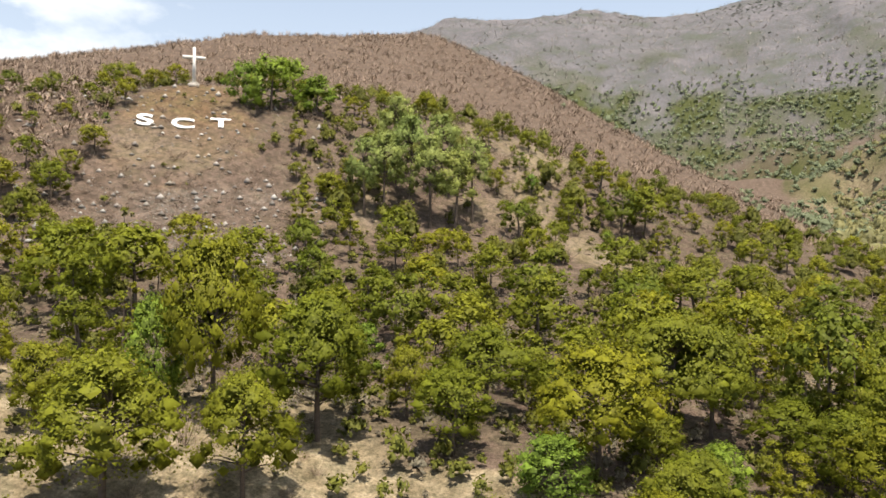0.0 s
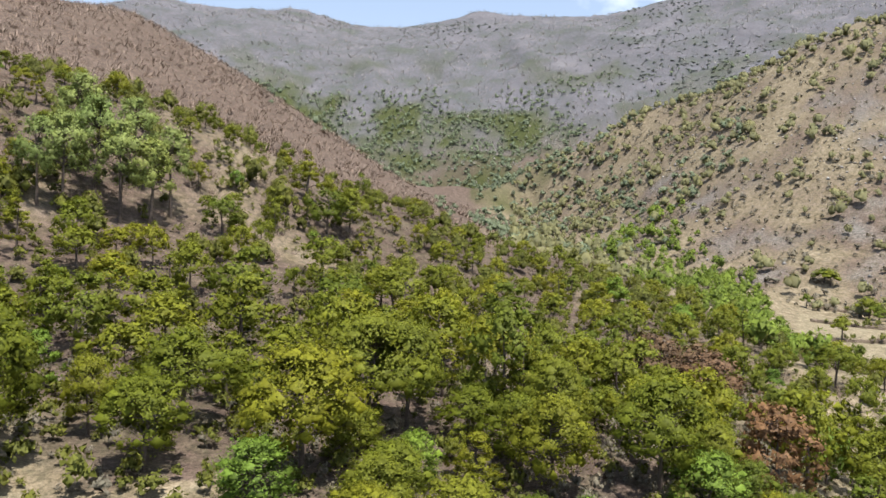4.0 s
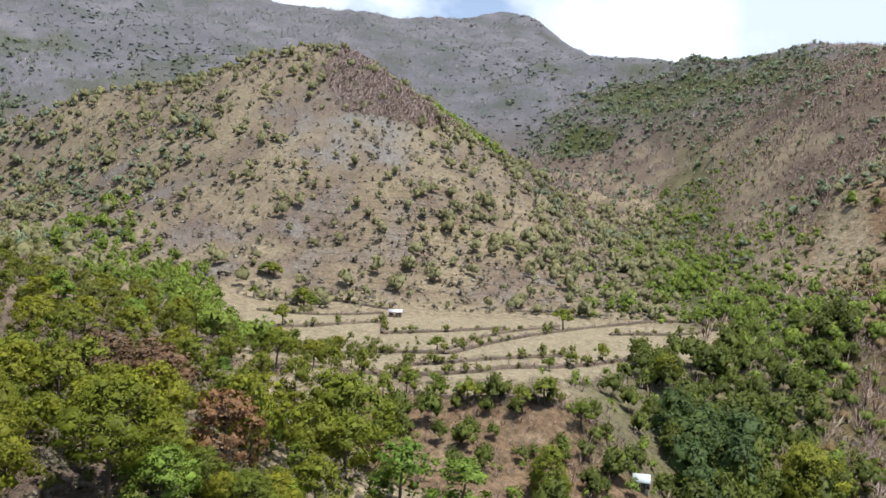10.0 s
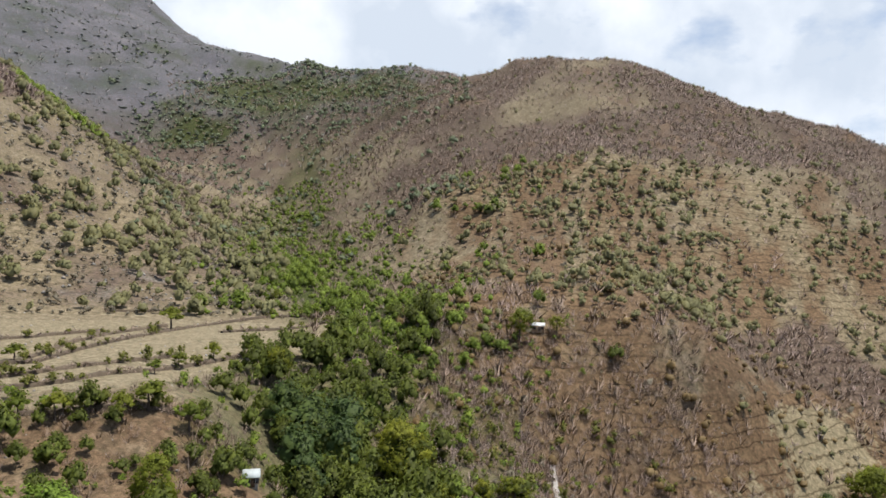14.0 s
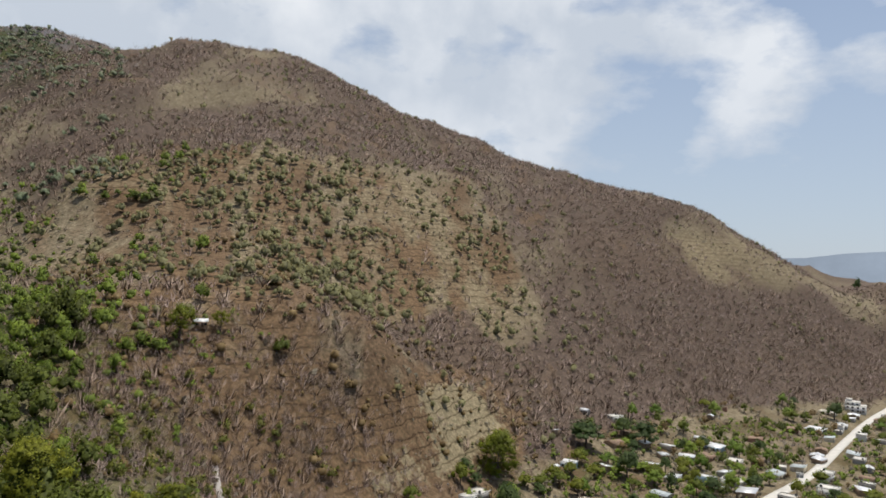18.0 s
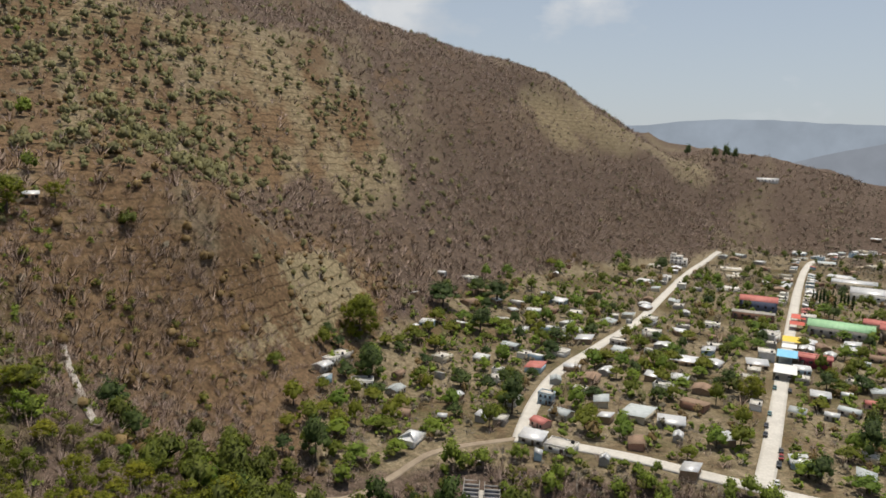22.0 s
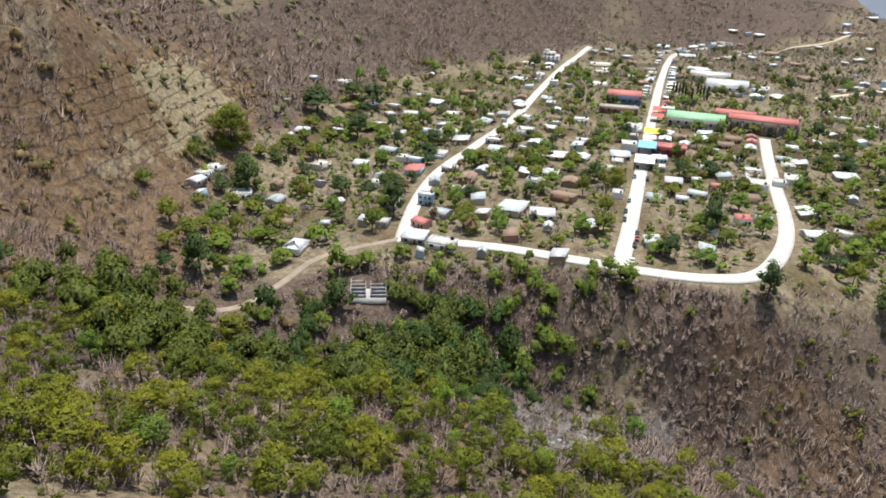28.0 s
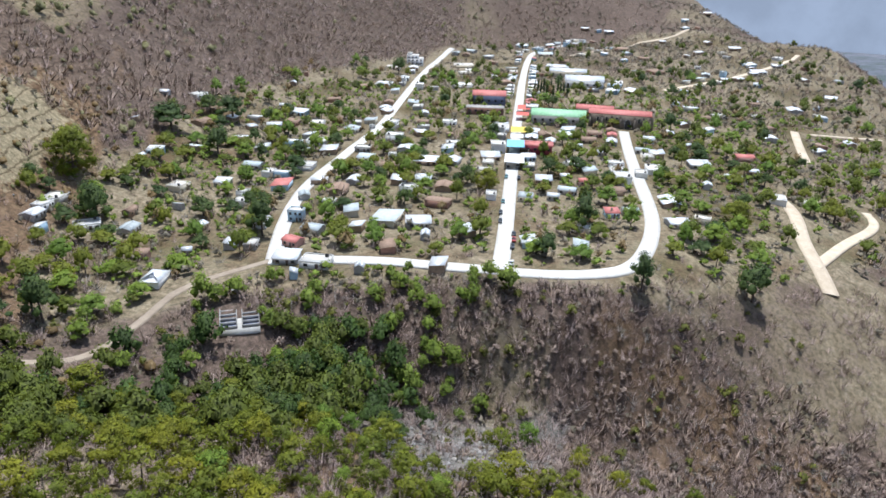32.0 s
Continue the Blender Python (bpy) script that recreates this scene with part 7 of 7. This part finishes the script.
# old church with its side chapel
church = hall("church", "long old stone church with a red painted roof", 42, 13, 9.5, 2.0, M_STONE, M_RED_ROOF, 0, "church", 14)
arch(5.5, 0, 3.4, 6.0, -6.5, church)
for xx in (-15, -9, -2, 13):
    arch(xx, 4.6, 1.3, 2.6, -6.5, church, "window", M_GLASS)
for xx in (-20.2, -12, -5.5, 0.5, 10, 16, 20.2):
    block("buttress", [box(xx - 0.7, xx + 0.7, -7.6, -6.55, -1, 7.0), box(xx - 0.7, xx + 0.7, -7.1, -6.55, 7.0, 8.4)], M_STONE, church)
block("cornice", [box(-21.3, 21.3, -6.8, -6.5, 9.0, 9.5)], M_SCREE, church, "pale stone cornice")
block("gable_wall", [box(21.2, 22.6, -6.8, 6.8, -1, 11.4), box(21.2, 22.6, -3, 3, 11.4, 13.2)], M_STONE, church)
at(church, 170.6, 508, 170)
chapel = hall("chapel", "stone convent wing with a faded red roof", 26, 12, 8, 1.8, M_STONE, M_RED_ROOF, 4, "church", 9)
at(chapel, 168.6, 528, 170)
market = hall("market_hall", "long market hall with a green metal roof", 37, 17, 6.6, 3.0, M_BLOCK, M_GREEN_ROOF, 7, "hall", 12)
at(market, 165.8, 506, 166)
school = hall("assembly_hall", "slate-blue hall with a dull red roof beside the street", 25, 15, 8.5, 2.6, M_NAVY, M_RED_ROOF, 5, "hall", 9)
at(school, 160.2, 560, 160)
annex = hall("brick_building", "low brick building with a flat pale eave", 27, 9, 5.0, 0.4, M_BRICK, M_SCREE, 6, "building")
at(annex, 159.9, 527, 160)
maroon = hall("shop_building", "maroon-painted shop building beside the awnings", 16, 10, 5.5, 0.6, M_MAROON, M_RED_ROOF, 4, "building")
at(maroon, 164.4, 422, 163)
store = hall("storehouse", "large white-roofed storehouse behind the square", 34, 24, 6.5, 3.2, M_WHITE, M_ZINC, 6, "hall", 10)
at(store, 167.6, 665, 166)
shed_row = hall("roofed_court", "white-roofed sports court beside the cypresses", 36, 16, 6.0, 2.0, M_CREAM, M_ZINC, 5, "hall", 8)
at(shed_row, 166.3, 735, 166)
upper = hall("ridge_building", "white building with a zinc roof on the saddle", 30, 11, 5, 1.6, M_WHITE, M_ZINC, 6, "building")
at(upper, 160.0, 1168, 160, -1.0)


def white_house():
    root = new("house")
    block("wall", [box(-9, 9, -7, 7, -1, 6.2), box(-9, 4, -5, 7, 6.2, 9.4), box(-8, -3, 0, 6, 9.4, 11.6)], M_WHITE, root)
    block("roof", [box(-9.3, 9.3, -7.3, 7.3, 6.2, 6.4), box(-9.3, 4.3, -5.3, 7.3, 9.4, 9.6), box(-8.3, -2.7, -0.3, 6.3, 11.6, 11.8)], M_CONCRETE, root)
    for lvl in range(2):
        for xx in (-6.5, -2.5, 2.0, 6.5):
            opening("window", xx, 1.0 + 3.1 * lvl, 1.6, 1.4, -7, root)
    for xx in (-6.5, -2.5, 1.5):
        opening("window", xx, 7.2, 1.5, 1.3, -5, root)
    opening("door", 4.2, 0, 1.2, 2.1, -7, root, True)
    return tagged(root, "tall white three-storey house at the end of the street", "house", "village houses")


at(white_house(), 154.2, 790, 155)


def ruin():
    """Roofless concrete block rooms on a slab."""
    root = new("unfinished_building")
    block("floor", [box(-6.3, 6.3, -10, 10, -4.5, 0.3)], M_CONCRETE, root)
    for k, (xa, xb) in enumerate(((-6.2, -0.9), (0.9, 6.2))):
        for j in range(7):
            ya = -9.8 + 2.8 * j
            block("room_floor", [box(xa + 0.15, xb - 0.15, ya + 0.15, ya + 2.65, 0.304, 0.4)], M_NAVY, root, "dark grey room floor")
            block("partition", [box(xa, xb, ya - 0.12, ya + 0.12, 0.3, 1.5)], M_BLOCK, root)
        block("side_wall", [box(xa - 0.12, xa + 0.12, -9.6, 9.7, 0.3, 1.6)], M_BLOCK, root)
        block("side_wall", [box(xb - 0.12, xb + 0.12, -9.6, 9.7, 0.3, 1.6)], M_BLOCK, root)
    block("stair_tower", [box(-2.2, -0.2, 10, 12, -1.5, 4.0)], M_SCREE, root, "pale concrete stair block")
    return tagged(root, "unfinished grey concrete building with open roofless rooms", "building")


at(ruin(), 139.3, 226, 140, -1.2)

# tarpaulin awnings over the main street


def awning(label, material, b, r, w, d, h=4.2):
    root = new("awning")
    n = 7
    xs, ys = np.meshgrid(np.linspace(-w / 2, w / 2, n), np.linspace(-d / 2, d / 2, n))
    zs = h - 0.5 * (1 - (2 * xs / w) ** 2) * (1 - (2 * ys / d) ** 2)
    top = np.stack([xs, ys, zs], -1).reshape(-1, 3)
    idx = np.arange(n * n).reshape(n, n)
    f = np.stack([idx[:-1, :-1], idx[:-1, 1:], idx[1:, 1:], idx[1:, :-1]], -1).reshape(-1, 4)
    v = np.concatenate([top, top - (0, 0, 0.03)])
    part("sheet", mesh_from("sheet", v, np.concatenate([f, f[:, ::-1] + n * n]), material, True), root)
    for sx in (-1, 1):
        for sy in (-1, 1):
            part("pole", mesh_from("pole", *tube([(sx * w / 2, sy * d / 2, 0), (sx * w / 2, sy * d / 2, h + 0.1)], [0.06, 0.06], 6), M_STEEL), root)
    tagged(root, label, "awning", "street awnings")
    return at(root, b, r)


awning("sagging red tarpaulin awning on poles", M_TARP_R, 163.0, 535, 9, 16)
awning("patched red tarpaulin awning on poles", M_TARP_R, 162.95, 512, 9, 12)
awning("yellow tarpaulin awning stretched on poles", M_TARP_Y, 162.7, 462, 10, 15)
awning("sky-blue tarpaulin awning stretched on poles", M_TARP_B, 162.55, 425, 11, 17)
awning("white tarpaulin awning stretched on poles", M_WHITE, 162.5, 392, 11, 18)
awning("white tarpaulin awning above parked cars", M_WHITE, 162.6, 444, 8, 10)

# parked cars


def car_model(label, paint):
    root = new("car")
    prof = [(-2.1, 0.35), (-2.1, 0.8), (-1.15, 0.95), (1.9, 1.0), (2.1, 0.85), (2.1, 0.35)]
    cab = [(-1.15, 0.95), (-0.45, 1.45), (1.1, 1.47), (1.75, 1.0)]

    def extrude(profile, half, top):
        n = len(profile)
        v = [(-half, y, z) for y, z in profile] + [(half, y, z) for y, z in profile]
        if top:
            v = [(x * (0.84 if z > 1.2 else 1.0), y, z) for x, y, z in v]
        bm = bmesh.new()
        vs = [bm.verts.new(p) for p in v]
        bm.faces.new(vs[:n])
        bm.faces.new(vs[n:][::-1])
        for k in range(n):
            j = (k + 1) % n
            bm.faces.new((vs[k], vs[n + k], vs[n + j], vs[j]))
        bmesh.ops.recalc_face_normals(bm, faces=bm.faces)
        me = bpy.data.meshes.new("body")
        bm.to_mesh(me)
        bm.free()
        return me

    body = extrude(prof, 0.86, False)
    body.materials.append(paint)
    part("body", body, root)
    glass = extrude(cab, 0.80, True)
    glass.materials.append(M_GLASS)
    part("cabin_glass", glass, root)
    block("roof_panel", [box(-0.68, 0.68, -0.45, 1.1, 1.455, 1.52)], paint, root)
    for sx in (-0.8, 0.8):
        for y in (-1.35, 1.3):
            wheel = part("wheel", mesh_from("wheel", *joined([tube([(sx - 0.1, y, 0.32), (sx - 0.1, y, 0.32001), (sx + 0.1, y, 0.32), (sx + 0.1, y, 0.32001)], [0.05, 0.32, 0.32, 0.05], 12)]), M_TYRE), root)
    for sx in (-0.62, 0.62):
        block("headlight", [box(sx - 0.15, sx + 0.15, -2.13, -2.08, 0.6, 0.75)], M_GLASS, root)
    return tagged(root, label, "car", "parked cars")


P_WHITE = plain_mat("white_car_paint", (0.70, 0.70, 0.70), (0.76, 0.76, 0.76), 0.5, 0.3, 0.0, 0.5, 0)
P_DARK = plain_mat("dark_car_paint", (0.03, 0.035, 0.04), (0.05, 0.055, 0.06), 0.5, 0.3, 0.0, 0.5, 0)
P_RED = plain_mat("red_car_paint", (0.30, 0.03, 0.03), (0.38, 0.05, 0.04), 0.5, 0.3, 0.0, 0.5, 0)
P_TEAL = plain_mat("teal_car_paint", (0.06, 0.18, 0.19), (0.09, 0.23, 0.24), 0.5, 0.3, 0.0, 0.5, 0)
cars = [car_model("white hatchback parked on the main street", P_WHITE), car_model("dark hatchback parked on the main street", P_DARK), car_model("red hatchback parked on the main street", P_RED), car_model("teal hatchback parked on the main street", P_TEAL)]
for k, (b, r, c) in enumerate(((162.75, 254, 0), (162.75, 271, 1), (162.85, 279, 2), (162.8, 286, 1), (161.6, 301, 1), (161.6, 312, 1), (161.75, 328, 3), (161.9, 367, 3), (162.95, 366, 1), (162.0, 385, 1), (162.8, 388, 0), (161.95, 405, 1))):
    x, y, z = spot(b, r)
    m = Matrix.Translation((x, y, z + 0.42)) @ Matrix.Rotation(radians(-MAIN_DIR + (180 if k % 3 == 0 else 0)), 4, 'Z')
    if k in (0, 1, 2, 6):
        cars[c].matrix_basis = m
    else:
        copy_thing(cars[c], m)

# the cross and the letters on the cleared slope
cross = new("hilltop_cross")
block("plinth", [box(-1.6, 1.6, -1.6, 1.6, -1.0, 0.5), box(-1.1, 1.1, -1.1, 1.1, 0.5, 1.0)], M_SCREE, cross, "low rubble plinth")
block("upright", [(np.array([(-0.62, -0.62, 1.0), (0.62, -0.62, 1.0), (0.62, 0.62, 1.0), (-0.62, 0.62, 1.0), (-0.42, -0.42, 12.4), (0.42, -0.42, 12.4), (0.42, 0.42, 12.4), (-0.42, 0.42, 12.4)], float), box(0, 1, 0, 1, 0, 1)[1])], M_WHITE, cross)
block("arm", [box(-3.6, -0.5, -0.4, 0.4, 8.6, 9.6)], M_WHITE, cross)
block("arm", [box(0.5, 3.6, -0.4, 0.4, 8.6, 9.6)], M_WHITE, cross)
tagged(cross, "tall white-painted concrete cross on the cleared hilltop", "cross")
at(cross, -21.2, 240, -21.2)


def letter(ch, b, r, size):
    """A white letter of painted stones lying on the slope."""
    cu = bpy.data.curves.new("letter", 'FONT')
    cu.body, cu.size, cu.extrude, cu.align_x, cu.align_y, cu.offset = ch, size, 0.12, 'CENTER', 'CENTER', 0.27
    tmp = new("letter_source", cu)
    dg = bpy.context.evaluated_depsgraph_get()
    me = bpy.data.meshes.new_from_object(tmp.evaluated_get(dg))
    bpy.data.objects.remove(tmp)
    bpy.data.curves.remove(cu)
    me.materials.clear()
    me.materials.append(M_WHITE)
    ob = new("slope_letter", me)
    x, y, z = spot(b, r)
    e = 4.0
    a = radians(b)
    dz = float(ground_z(x + e * math.sin(a), y + e * math.cos(a)) - ground_z(x - e * math.sin(a), y - e * math.cos(a))) / (2 * e)
    ob.matrix_basis = Matrix.Translation((x, y, z + 0.35)) @ Matrix.Rotation(-a, 4, 'Z') @ Matrix.Rotation(math.atan(dz), 4, 'X') @ Matrix.Diagonal((1.0, 0.95, 1, 1))
    return tagged(ob, "white-painted stone letter " + ch + " laid on the slope", "letter", "letters on the slope")


letter("S", -24.7, 212, 10.0)
letter("C", -22.0, 212, 9.4)
letter("T", -19.2, 212, 9.4)
for bb in (-23.45, -20.65, -17.9):
    x, y, z = spot(bb, 206.5)
    dot = new("slope_letter", mesh_from("dot", stone(3)[0] * (0.8, 0.8, 0.5), stone(3)[1], M_WHITE))
    dot.matrix_basis = Matrix.Translation((x, y, z + 0.15))
    tagged(dot, "white-painted stone dot after a letter", "letter", "letters on the slope")

# lone huts
lone = [house_model("shed", M_ADOBE, M_ZINC, "small hut with a zinc roof beside the terraced fields", 6.5, 4.0),
        house_model("gable", M_BLOCK, M_GREY_ROOF, "small farm shed with a grey roof below the fields", 3.0, 2.4),
        house_model("gable", M_ADOBE, M_ZINC, "adobe farmhouse with a zinc roof among the valley trees", 5.5, 4.5),
        house_model("shed", M_ADOBE, M_ZINC, "tiny hut on the upper mountain slope", 8.0, 5.0)]
for ob, b, r, t in zip(lone, (61.55, 81.8, 104.4, 97.4), (362, 163, 329, 744), (62, 80, 105, 98)):
    at(ob, b, r, t)

# dry waterfall chute
chute = ribbon("rock_chute", [(105.9, 262), (106.3, 245), (106.9, 228), (107.4, 214), (107.9, 206)], 2.2, M_SCREE, "pale scoured rock chute of a dry waterfall", 0.5)
tagged(chute, category="rock")


# hazy ranges beyond the low plain
def far_range(name, distance, heights, tint, label):
    """A distant range, a curved backdrop with some thickness, its haze a blue-grey glow."""
    bs = np.linspace(138, 232, 190)
    base = np.interp(bs, [h[0] for h in heights], [h[1] for h in heights])
    x, y = polar(bs, np.full(len(bs), distance))
    top = base + fbm(x, y, 500, 4, 61) * 60
    rows = []
    for f, dr in ((0.0, 0), (0.35, 40), (0.7, 90), (1.0, 150)):
        px, py = polar(bs, np.full(len(bs), distance + dr))
        rows.append(np.stack([px, py, -470 + (top + 470) * f + EYE_Z], -1))
    v = np.concatenate(rows)
    n = len(bs)
    idx = np.arange(4 * n).reshape(4, n)
    f = np.stack([idx[:-1, :-1], idx[1:, :-1], idx[1:, 1:], idx[:-1, 1:]], -1).reshape(-1, 4)
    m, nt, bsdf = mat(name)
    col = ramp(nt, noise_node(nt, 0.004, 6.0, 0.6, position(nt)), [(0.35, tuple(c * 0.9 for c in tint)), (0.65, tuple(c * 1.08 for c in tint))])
    # The tint and its emission paint the haze in front of the range.
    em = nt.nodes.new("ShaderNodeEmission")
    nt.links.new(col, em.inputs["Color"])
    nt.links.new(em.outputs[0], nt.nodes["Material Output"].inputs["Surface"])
    ob = new(name, mesh_from(name, v, f, m, True))
    return tagged(ob, label, "mountains", kind="structure")


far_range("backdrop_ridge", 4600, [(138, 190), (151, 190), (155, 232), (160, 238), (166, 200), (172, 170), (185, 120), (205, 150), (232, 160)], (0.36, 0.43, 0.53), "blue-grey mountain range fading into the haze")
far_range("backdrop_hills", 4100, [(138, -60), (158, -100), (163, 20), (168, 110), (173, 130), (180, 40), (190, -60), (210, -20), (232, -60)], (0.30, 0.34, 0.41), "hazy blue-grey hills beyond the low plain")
